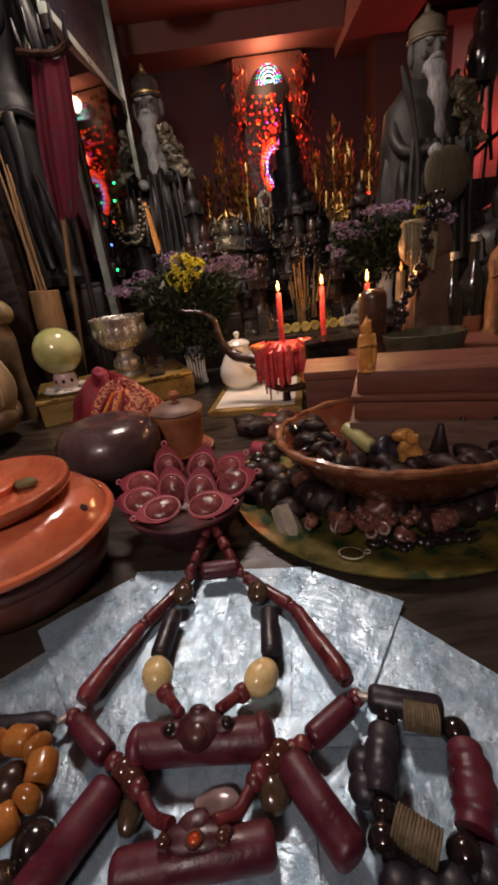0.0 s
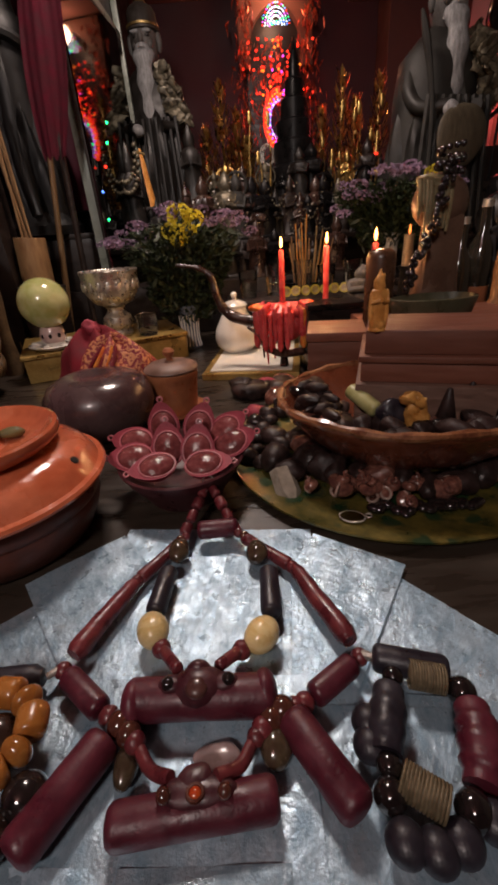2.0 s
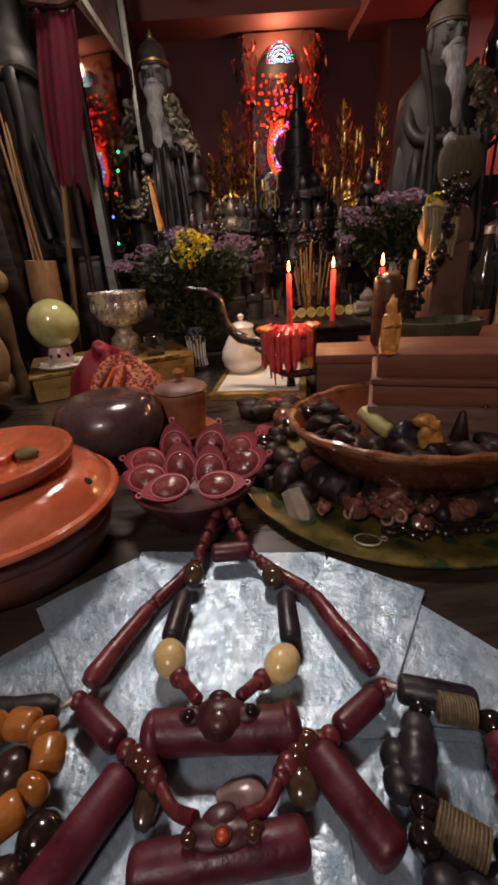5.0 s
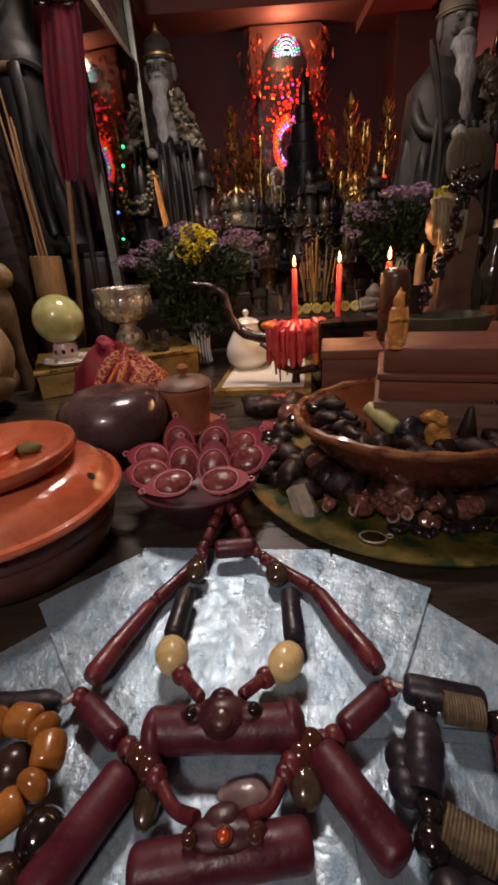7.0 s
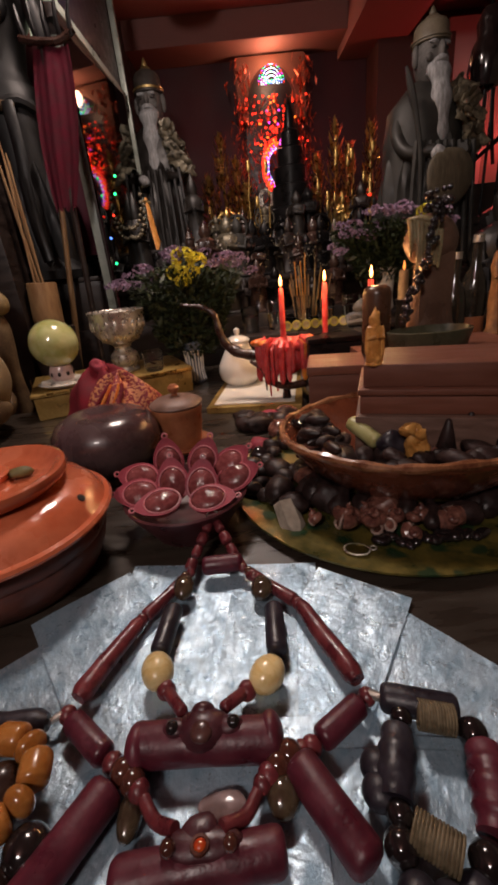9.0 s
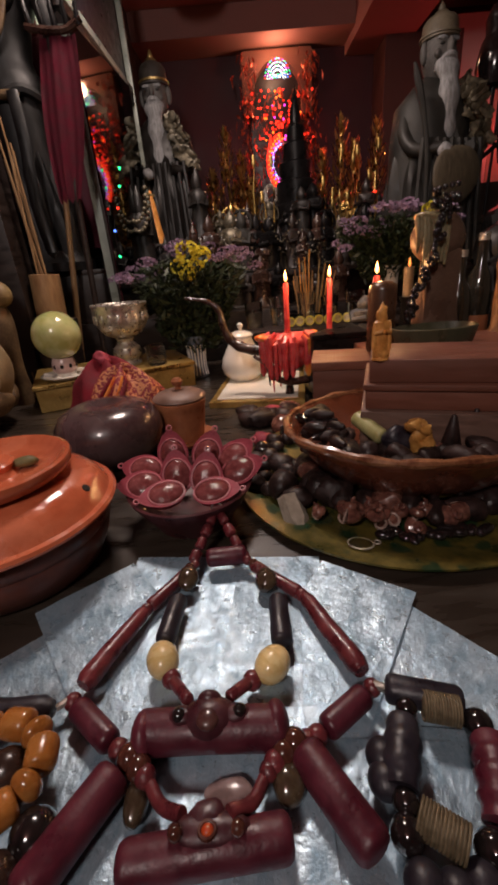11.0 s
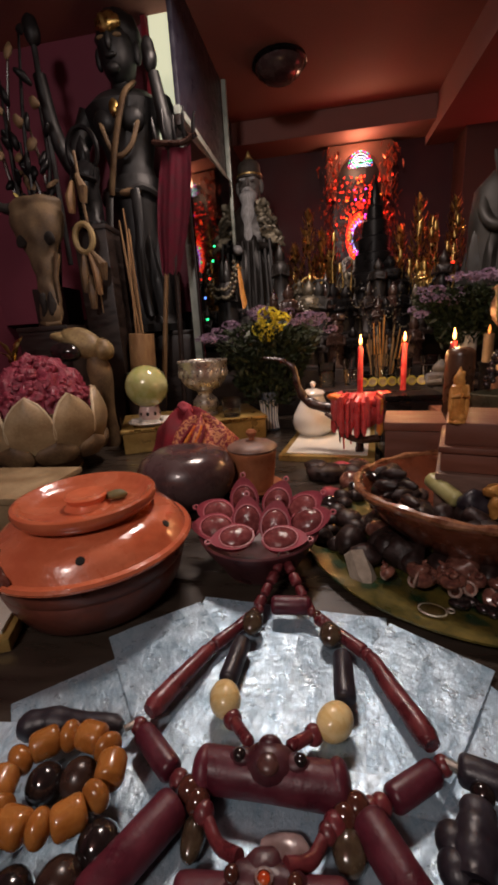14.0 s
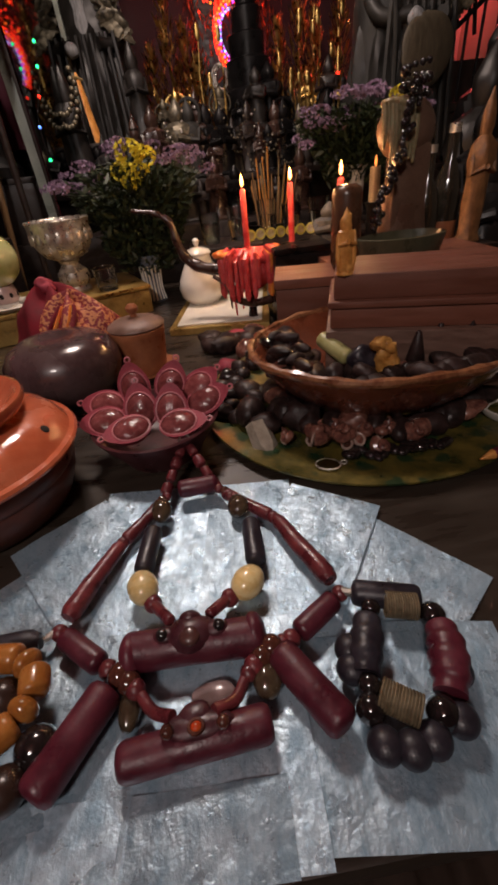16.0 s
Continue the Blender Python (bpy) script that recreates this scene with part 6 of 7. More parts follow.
part("top_rail", block(ml_ + 0.10, 0.026, 0.030, 0.004), POSTM, mir, "pale rail", pose(mc.x, mc.y - 0.05, 1.166, 0, 0, mturn))
part("under_rail", block(ml_ + 0.10, 0.022, 0.034, 0.003), DARKWOOD, mir, "dark wooden under-rail", pose(mc.x, mc.y - 0.05, 1.1315, 0, 0, mturn))
part("post", block(0.032, 0.026, 0.925, 0.004), POSTM, mir, "pale steel post", pose(-0.470, 1.800, 0.205))
part("post", block(0.026, 0.026, 1.172, 0.004), POSTM, mir, "pale steel post", pose(mb.x + 0.004, mb.y + 0.02, 0.5005))
pp = thing("window_blind", pose(-0.556, 2.02, 1.21), "pale yellow translucent blind lit from behind", "blind")
BLIND = mat("pale_yellow_blind", (0.62, 0.60, 0.42), (0.52, 0.50, 0.34), 0.6, scale=6)
BLIND.node_tree.nodes["Principled BSDF"].inputs["Emission Color"].default_value = (0.80, 0.80, 0.55, 1)
BLIND.node_tree.nodes["Principled BSDF"].inputs["Emission Strength"].default_value = 0.75
part("sheet", block(0.128, 0.008, 0.467, 0.002), BLIND, pp)
part("edge", block(0.022, 0.03, 0.467, 0.003), CLOTH_RED, pp, "dark red edging", T((-0.083, 0, 0)))
dp = thing("partition_screen", pose(0, 0, 0), "dark navy wooden screen above and beyond the mirror", "screen")
NAVY = mat("navy_lacquer", (0.026, 0.025, 0.038), (0.014, 0.013, 0.022), 0.4)
part("upper_panel", block(ml_ + 0.02, 0.02, 0.480, 0.003), NAVY, dp, "", pose(mc.x - 0.022, mc.y, 1.1965, 0, 0, mturn))
part("far_panel", block(0.72, 0.02, 1.17, 0.003), mat("dark_brown_lacquer", (0.026, 0.014, 0.015), (0.015, 0.008, 0.009), 0.45), dp, "dark brown panel", pose(-0.46, 2.83, 0.505, 0, 0, mturn))


# ---------- bearded stone statues ----------
def sage(h, fan=False):
    """A bearded figure in a tall pointed cap, in one piece. Materials: 0 robe, 1 face, 2 beard, 3 cap, 4 gilt."""
    r = h * 0.19
    hr = r * 0.70
    pcs = [(lathe([(0, 0), (r * 1.15, 0), (r * 1.2, h * 0.03), (r * 1.0, h * 0.2), (r * 0.98, h * 0.42), (r * 0.9, h * 0.55), (r * 0.5, h * 0.63), (r * 0.28, h * 0.66), (0, h * 0.66)], 32), Matrix.Diagonal((1, 0.72, 1, 1)), 0),
           (blob(hr * 0.50, hr * 0.50, h * 0.125, 0.05, 20, 24, 18), T((0, -hr * 0.12, h * 0.745)), 1), (blob(hr * 0.10, hr * 0.13, h * 0.035), T((0, -hr * 0.62, h * 0.745)), 1),
           (blob(hr * 0.17, hr * 0.07, h * 0.010, 0.3, 60), T((-hr * 0.2, -hr * 0.54, h * 0.777)), 2), (blob(hr * 0.17, hr * 0.07, h * 0.010, 0.3, 60), T((hr * 0.2, -hr * 0.54, h * 0.777)), 2),
           (blob(hr * 0.10, hr * 0.05, h * 0.007), T((-hr * 0.2, -hr * 0.545, h * 0.757)), 0), (blob(hr * 0.10, hr * 0.05, h * 0.007), T((hr * 0.2, -hr * 0.545, h * 0.757)), 0), (blob(hr * 0.14, hr * 0.10, h * 0.02), T((-hr * 0.26, -hr * 0.46, h * 0.725)), 1), (blob(hr * 0.14, hr * 0.10, h * 0.02), T((hr * 0.26, -hr * 0.46, h * 0.725)), 1),
           (sweep(smooth_line([(-hr * 0.36, -hr * 0.48, h * 0.66), (-hr * 0.16, -hr * 0.64, h * 0.705), (0, -hr * 0.68, h * 0.712), (hr * 0.16, -hr * 0.64, h * 0.705), (hr * 0.36, -hr * 0.48, h * 0.66)], 14), [hr * (0.05 + 0.06 * math.sin(math.pi * k / 14)) for k in range(15)], 8), I4, 2),
           (sweep(smooth_line([(0, -hr * 0.50, h * 0.695), (0, -hr * 0.72, h * 0.62), (0, -hr * 0.82, h * 0.52), (0, -hr * 0.86, h * 0.42), (0, -hr * 0.86, h * 0.33)], 22), [hr * (0.36 + 0.05 * math.sin(k * 0.9)) * (1 - 0.55 * (k / 22) ** 2.2) for k in range(23)], 16, flat=0.6), I4, 2),
           (lathe([(hr * 0.50, h * 0.785), (hr * 0.56, h * 0.79), (hr * 0.56, h * 0.815), (hr * 0.52, h * 0.83), (hr * 0.51, h * 0.88), (hr * 0.42, h * 0.905), (hr * 0.24, h * 0.925), (0, h * 0.93)], 24), T((0, -hr * 0.1, 0)), 3),
           (lathe([(0, h * 0.922), (hr * 0.25, h * 0.922), (hr * 0.19, h * 0.940), (hr * 0.10, h * 0.948), (hr * 0.11, h * 0.958), (hr * 0.05, h * 0.985), (0, h)], 16), T((0, -hr * 0.1, 0)), 6), (lathe([(hr * 0.535, h * 0.800), (hr * 0.59, h * 0.803), (hr * 0.59, h * 0.815), (hr * 0.535, h * 0.818)], 24), T((0, -hr * 0.1, 0)), 6 if not fan else 3),
           (blob(hr * 0.12, hr * 0.10, h * 0.045), T((-hr * 0.52, -hr * 0.1, h * 0.745)), 1), (blob(hr * 0.12, hr * 0.10, h * 0.045), T((hr * 0.52, -hr * 0.1, h * 0.745)), 1),
           (sweep(smooth_line([(-r * 0.55, 0, h * 0.58), (-r * 0.86, -r * 0.2, h * 0.46), (-r * 0.80, -r * 0.55, h * 0.37), (-r * 0.36, -r * 0.90, h * 0.36)], 16), [r * (0.15 - 0.001 * k) for k in range(17)], 12), I4, 0), (draped(h * 0.60, r * 1.12, 0, 11, 2.0, 60, 12), I4, 0),
           (sweep(smooth_line([(r * 0.55, 0, h * 0.58), (r * 0.88, -r * 0.2, h * 0.46), (r * 0.82, -r * 0.55, h * 0.37), (r * 0.36, -r * 0.90, h * 0.36)], 16), [r * (0.15 - 0.001 * k) for k in range(17)], 12), I4, 0),
           (blob(r * 0.17, r * 0.14, h * 0.03, 0.2, 40), T((-r * 0.32, -r * 1.0, h * 0.345)), 2),
           (sweep(smooth_line([(-r * 0.62, -r * 0.9, h * 0.1), (-r * 0.72, -r * 0.85, h * 0.40), (-r * 1.02, -r * 0.7, h * 0.66)], 14), [r * 0.05] * 10 + [r * 0.065, r * 0.075, r * 0.08, r * 0.065, r * 0.03], 8), I4, 0)]
    for k in range(70):
        q = rnd.uniform(0, 1)
        pcs.append((blob(r * 0.19, r * 0.030, h * 0.022, 0.9, 45, 8, 6, seed=k), T((r * (0.42 + 0.55 * q) + rnd.uniform(-0.12, 0.12) * r, -r * rnd.uniform(0.40, 0.80), h * (0.61 - 0.24 * q) + rnd.uniform(-0.03, 0.03) * h)) @ pose(0, 0, 0, rnd.uniform(-30, 30), rnd.uniform(-40, 40), rnd.uniform(-30, 30)), 4))
    for k in range(9):
        x = (k / 8 - 0.5) * 1.5
        pcs.append((sweep(smooth_line([(x * r, -r * 0.80, h * 0.40), (x * r * 1.1, -r * 0.84, h * 0.22), (x * r * 1.2, -r * 0.92, h * 0.02)], 8), r * 0.06, 6), I4, 0))
    if fan:
        pcs.append((blob(r * 0.62, r * 0.10, h * 0.084, 0.05, 20, 28, 16), T((-r * 0.05, -r * 1.10, h * 0.275)), 5))
    bm = join(*pcs)
    # the heavier head of the second statue sits higher under a low turban
    knots = ((0, 0), (0.33, 0.44), (0.66, 0.755), (0.785, 0.868), (1.0, 1.0)) if fan else ((0, 0), (0.33, 0.37), (0.66, 0.70), (0.785, 0.825), (1.0, 1.0))
    for v in bm.verts:
        u = min(max(v.co.z / h, 0), 1)
        for (a0, b0), (a1, b1) in zip(knots, knots[1:]):
            if a0 <= u <= a1:
                v.co.z = h * (b0 + (b1 - b0) * (u - a0) / (a1 - a0))
                break
        k = min(1, max(0, (u - 0.62) / 0.06)) * (0.02 if fan else 0.10)
        v.co.x *= 1 + k
        v.co.y *= 1 + k
    return bm


STONE_MID = mat("grey_brown_robe_paint", (0.026, 0.025, 0.021), (0.010, 0.009, 0.008), 0.6, 0, 14, 140, 0.5)
GILT_DULL = mat("dull_gilt", (0.22, 0.19, 0.13), (0.05, 0.044, 0.034), 0.4, 0.5, 40, 160, 0.5)
solid("bearded_statue", sage(0.876), [STONE_DARK, STONE, STONE_PALE, mat("dark_painted_cap", (0.055, 0.048, 0.040), (0.025, 0.020, 0.017), 0.5), GILT_DULL, BONE_DK, mat("worn_gilt", (0.50, 0.36, 0.14), (0.22, 0.15, 0.06), 0.4, 0.7)], pose(-0.300, 2.613, 0.5, 0, 0, -6), "weathered grey bearded stone statue in a tall cap", "statue", "bearded statues")
solid("bearded_statue", sage(0.872, True), [STONE_MID, STONE, STONE_PALE, STONE_HAT, GILT_DULL, mat("dull_olive_fan", (0.115, 0.095, 0.062), (0.055, 0.044, 0.028), 0.6, 0, 26, 160, 0.5, stretch=(6, 6, 1)), STONE_HAT], pose(0.835, 1.96, 0.302, 0, 0, 14), "weathered grey bearded stone statue holding a fan", "statue", "bearded statues")
box_thing("statue_block", 0.66, 1.01, 1.83, 2.05, 0.202, 0.3015, DARKWOOD, "dark wooden block under a bearded statue")
for k in range(2):
    solid("dark_idol", carved(0.39 - 0.08 * k, 0.045, 9.0 + k), [STONE_DARK], pose(-0.372 + 0.25 * k, 2.075 + 0.17 * k, 0.3423 + 0.158 * k), "dark carved idol draped with bead strings", "statue", "dark idols")
for k, (px, py, pz) in enumerate(((-0.380, 2.020, 0.713), (-0.374, 2.024, 0.676))):
    bs_ = thing("bead_collar", pose(px, py, pz), "pale bead string hanging on a dark idol", "beads", "bead collars")
    for j in range(15):
        q = math.pi * (0.02 + 0.96 * j / 14)
        part("bead", blob(0.0095, 0.0095, 0.0095, u=10, v=6), GILT_DULL, bs_, "", T((0.055 * math.cos(q), -0.01 * math.sin(q), -0.13 * math.sin(q))))
sash = thing("ochre_sash", aim((-0.30, 2.14, 0.50), (-0.33, 2.16, 0.72)), "ochre folded cloth sash hanging by a statue", "cloth")
part("cloth", sweep([(0, 0, 0), (0.003, 0, 0.08), (0, 0, 0.16), (0, 0, 0.22)], [0.022, 0.018, 0.014, 0.006], 10, flat=0.4), WOOD_TAN, sash)
part("tie", sweep([(-0.02, 0, 0.2), (0.02, 0, 0.205)], 0.006, 6), IVORY, sash)

# ---------- niche with light garland, dark tower, gilt spires ----------
ni = thing("altar_niche", pose(0.375, 3.18, 0), "rust painted arched niche hung with lights", "niche")
bm = bmesh.new()
arch = [(0.150 * math.cos(math.pi * k / 18), 1.30 + 0.19 * math.sin(math.pi * k / 18)) for k in range(19)]
inner_pts = [(0.150, 1.22)] + arch + [(-0.150, 1.22)]
outer_pts = [(0.21, 1.22)] + [(0.21 * max(-1, min(1, 1.5 * math.cos(math.pi * k / 18))), 1.30 + 0.235 * min(1, 1.5 * math.sin(math.pi * k / 18))) for k in range(19)] + [(-0.21, 1.22)]
a = [bm.verts.new((x, -0.06, z)) for x, z in inner_pts]
b = [bm.verts.new((x, -0.06, z)) for x, z in outer_pts]
a2 = [bm.verts.new((x, 0.018, z)) for x, z in inner_pts]
b2 = [bm.verts.new((x, 0.018, z)) for x, z in outer_pts]
for k in range(len(a) - 1):
    bm.faces.new((a[k], a[k + 1], b[k + 1], b[k]))
    bm.faces.new((a[k], a2[k], a2[k + 1], a[k + 1]))
    bm.faces.new((b[k], b[k + 1], b2[k + 1], b2[k]))
bmesh.ops.recalc_face_normals(bm, faces=bm.faces[:])
part("arch_frame", bm, mat("dark_salmon_plaster", (0.16, 0.06, 0.04), (0.10, 0.035, 0.022), 0.7, scale=10), ni)
part("niche_back", block(0.34, 0.008, 1.0, 0.001), DARKWOOD, ni, "", T((0, 0.005, 0.501)))
gar = thing("light_garland", pose(0.375, 3.09, 0), "garland of red violet and white string lights", "lights")
foilm = mat("red_foil_tinsel", (0.85, 0.16, 0.07), (0.5, 0.06, 0.03), 0.3, 0.6)
bulb_small = [mesh_of("bulb", blob(0.0062, 0.0062, 0.0062, u=8, v=6), m_) for m_ in (LED_R, LED_O, LED_P, LED_B, LED_W, LED_G)]
bulb_fine = [mesh_of("bulb", blob(0.0036, 0.0036, 0.0036, u=7, v=5), m_) for m_ in (LED_R, LED_O, LED_P, LED_B, LED_W, LED_G)]
for k in range(21):
    q = math.pi * (0.02 + 0.96 * k / 20)
    for j in range(4):
        rr = 0.034 + 0.014 * j
        part("bulb", bulb_fine[(4, 4, 3, 4, 5, 4, 2)[(k + j) % 7] if j < 3 else (0, 3, 5, 2)[k % 4]], LED_W, gar, "", T((rr * math.cos(q), 0, 1.385 + rr * 1.25 * math.sin(q))))
for k in range(6):
    part("bulb", bulb_small[(5, 4, 3)[k % 3]], LED_W, gar, "", T((-0.02 + 0.008 * k, 0, 1.395 + 0.006 * (k % 2))))
for k in range(30):
    q = math.radians(95 + 150 * k / 29)
    for j, kind in ((0, 0), (1, (0, 1)[k % 2]), (2, (0, 1, 2)[k % 3]), (3, (3, 4, 2)[k % 3])):
        rr = 1 - 0.12 * j
        part("bulb", bulb_small[kind], LED_R, gar, "", T((0.012 + 0.100 * rr * math.cos(q), -0.01, 0.965 + 0.150 * rr * math.sin(q))))
for k in range(110):
    px, pz = rnd.gauss(0, 0.085), rnd.uniform(1.04, 1.34)
    part("bulb", bulb_small[(0, 0, 0, 1, 0, 2)[k % 6] if abs(px) < 0.06 or k % 3 == 0 else 0], LED_R, gar, "", T((px, rnd.uniform(-0.03, 0.02), pz)))
tins = bmesh.new()
for k in range(620):
    side = rnd.choice((-1, 1))
    c = Vector((side * rnd.gauss(0.19, 0.035), rnd.uniform(-0.06, 0.02), rnd.uniform(0.80, 1.50))) if k % 3 else Vector((rnd.gauss(0, 0.09), rnd.uniform(-0.05, 0.02), rnd.uniform(0.75, 1.32)))
    u = Vector((rnd.gauss(0, 0.45), rnd.gauss(0, 0.45), 1)).normalized() * rnd.uniform(0.012, 0.034)
    w = u.cross(Vector((rnd.gauss(0, 1), rnd.gauss(0, 1), rnd.gauss(0, 1)))).normalized() * rnd.uniform(0.003, 0.008)
    vs = [tins.verts.new(c + d) for d in (u + w * 0.2, w, -u, -w)]
    tins.faces.new(vs)
part("tinsel", tins, foilm, gar, "red foil tinsel leaves")["kind"] = "stuff"
tower = lathe([(0, 0), (0.125, 0), (0.13, 0.03), (0.115, 0.04), (0.118, 0.14), (0.10, 0.15), (0.102, 0.24), (0.082, 0.25), (0.085, 0.32), (0.064, 0.33), (0.062, 0.40), (0.044, 0.41), (0.040, 0.47), (0.028, 0.48), (0.024, 0.54), (0.010, 0.58), (0, 0.63)], 16)
solid("stupa_tower", tower, BRONZE, pose(0.372, 2.42, 0.5), "dark stepped metal stupa tower before the niche", "tower")


def spire(x, y, h, seed):
    r_ = random.Random(seed)
    ob = thing("gilt_spire", pose(x, y, 0.5), "tall gilt filigree spire ornament", "ornament", "gilt spires")
    part("foot", lathe([(0, 0), (0.04, 0), (0.042, 0.012), (0.015, 0.04), (0, 0.04)], 18), GOLD, ob)
    part("rod", sweep([(0, 0, 0.03), (0, 0, h)], [0.010, 0.003], 8), GOLD, ob)
    bm = bmesh.new()
    for k in range(190):
        t = r_.uniform(0.05, 1)
        q = r_.uniform(0, 6.28)
        rr = 0.075 * (1 - t) ** 0.5 + 0.012
        c = Vector((rr * r_.uniform(0.3, 1) * math.cos(q), rr * r_.uniform(0.3, 1) * math.sin(q) * 0.6, h * t))
        u = Vector((math.cos(q) * 0.4, math.sin(q) * 0.4, 1)).normalized() * r_.uniform(0.014, 0.040)
        w = Vector((-math.sin(q), math.cos(q), 0)) * r_.uniform(0.004, 0.010)
        n_ = Vector((math.cos(q), math.sin(q), 0)) * 0.003
        v = [bm.verts.new(c + d) for d in (-u, w, u, -w, n_, -n_)]
        for i in range(4):
            bm.faces.new((v[i], v[(i + 1) % 4], v[4]))
            bm.faces.new((v[(i + 1) % 4], v[i], v[5]))
    part("filigree", bm, GOLD, ob)
    return ob


for k, (px, py, hh) in enumerate(((0.03, 2.72, 0.56), (0.115, 2.86, 0.48), (-0.06, 2.80, 0.40), (0.668, 2.72, 0.58), (0.59, 2.86, 0.46), (0.76, 2.78, 0.48), (0.15, 2.6, 0.30), (0.86, 2.7, 0.55))):
    spire(px, py, hh, k)
for k, (px, py, hh) in enumerate(((0.03, 2.52, 0.20), (0.65, 2.50, 0.22), (-0.03, 2.40, 0.15), (0.12, 2.44, 0.14), (0.56, 2.42, 0.15), (0.74, 2.44, 0.16), (0.22, 2.36, 0.17), (0.50, 2.32, 0.15))):
    solid("gilt_figurine", join((carved(hh, hh * 0.19, 20 + k), I4), (sweep([(hh * 0.28 * math.cos(j * math.pi / 8), 0.01, hh * 0.62 + hh * 0.26 * math.sin(j * math.pi / 8)) for j in range(16)], hh * 0.03, 6, True), I4)), GOLD if k < 2 else (BRONZE if k % 2 else GILT_DULL), pose(px, py, 0.5), "small seated gilt figurine with a ring halo", "figurine", "gilt figurines")
hp = thing("wire_hoops", pose(0.235, 2.43, 0.70), "thin silver wire hoops hanging before the tower", "hoops")
for k in range(3):
    part("hoop", sweep([(0.032 * math.cos(j * math.pi / 10) + 0.008 * k, 0.006 * k, (0.045 - 0.004 * k) * math.sin(j * math.pi / 10)) for j in range(20)], 0.0028, 6, True), SILVER, hp)
part("hook", sweep([(0.008, 0, 0.04), (0.008, 0.03, 0.2), (0.09, 0.03, 0.22)], 0.002, 6), SILVER, hp)
for k in range(34):
    px, py = rnd.uniform(-0.2, 1.0), rnd.uniform(2.18, 2.9)
    if abs(px - 0.37) < 0.16 and 2.3 < py < 2.6 or px < 0.0 and py < 2.5 or px > 0.65 and py < 2.1:
        continue
    hh = rnd.uniform(0.10, 0.22)
    solid("small_idol", carved(hh, hh * rnd.uniform(0.2, 0.3), 40 + k), (BRONZE, STONE_DARK, GOLD, DARKWOOD)[k % 4], pose(px, py, 0.5, 0, 0, rnd.uniform(-40, 40)), "small dark carved idol standing on the altar tier", "figurine", "small idols")


# ---------- flowers, glasses, incense ----------
def bouquet(x, y, z, w, h, seed, vase_label, bloom):
    """A vase of cut flowers: stems, a dark leafy mass, and separate flower heads."""
    r_ = random.Random(seed)
    ob = thing("flower_vase", pose(x, y, z), vase_label, "flowers", "flower vases")
    part("vase", lathe([(0, 0), (0.034, 0), (0.037, 0.005), (0.030, 0.05), (0.036, 0.12), (0.045, 0.15), (0.042, 0.152), (0.032, 0.12), (0.026, 0.05), (0, 0.012)], 28), mat("blue_grey_vase_glaze", (0.16, 0.19, 0.24), rough=0.2, coat=0.5) if seed == 1 else WHITE, ob, "slim vase")
    bm = bmesh.new()
    for k in range(3400):
        q, t = r_.uniform(0, 6.283), r_.random() ** 0.7
        rr = w * (0.48 + 0.60 * t) * math.sqrt(r_.random())
        c = Vector((rr * math.cos(q), rr * math.sin(q) * 0.6, 0.10 + (h - 0.12) * t * (1 - 0.15 * (rr / w) ** 2)))
        d = Vector((math.cos(q) + r_.gauss(0, 0.5), math.sin(q) + r_.gauss(0, 0.5), r_.gauss(0.4, 0.6))).normalized()
        u, wd = d * r_.uniform(0.010, 0.026), d.cross(Vector((r_.gauss(0, 1), r_.gauss(0, 1), 1))).normalized() * r_.uniform(0.003, 0.007)
        v = [bm.verts.new(c + e) for e in (-u, wd - u * 0.1, u, -wd - u * 0.1)]
        bm.faces.new(v)
    lf = part("foliage", bm, LEAF, ob, "dark green leaves")
    lf["kind"] = "stuff"
    for k in range(14):
        q = r_.uniform(0, 6.283)
        rr = w * 0.8 * math.sqrt(r_.random())
        part("stem", sweep(smooth_line([(0.01 * math.cos(q), 0.01 * math.sin(q), 0.02), (0.3 * rr * math.cos(q), 0.2 * rr * math.sin(q), h * 0.4), (rr * math.cos(q), 0.6 * rr * math.sin(q), h * 0.92)], 8), 0.003, 5), LEAF, ob)
    for (fx, fy, fz, size, kind) in bloom:
        bm = bmesh.new()
        for k in range(46 if kind == "y" else 34):
            d = Vector((r_.gauss(0, 1), r_.gauss(0, 1), r_.gauss(0.2, 0.8))).normalized()
            c = Vector((d.x * size, d.y * size * 0.7, d.z * size * (0.75 if kind == "y" else 0.45)))
            t1 = d.orthogonal().normalized() * size * r_.uniform(0.16, 0.30)
            t2 = d.cross(t1).normalized() * size * r_.uniform(0.12, 0.25)
            v = [bm.verts.new(c + e + d * b * size) for e, b in ((t1, 0.08), (t2, 0.05), (-t1, 0.08), (-t2, 0.05))]
            o = bm.verts.new(c - d * size * 0.12)
            for i in range(4):
                bm.faces.new((v[i], v[(i + 1) % 4], o))
        part("flower_head", bm, YELLOW if kind == "y" else PURPLE, ob, "yellow flower head" if kind == "y" else "mauve flower head", T((fx, fy, fz)))
    return ob


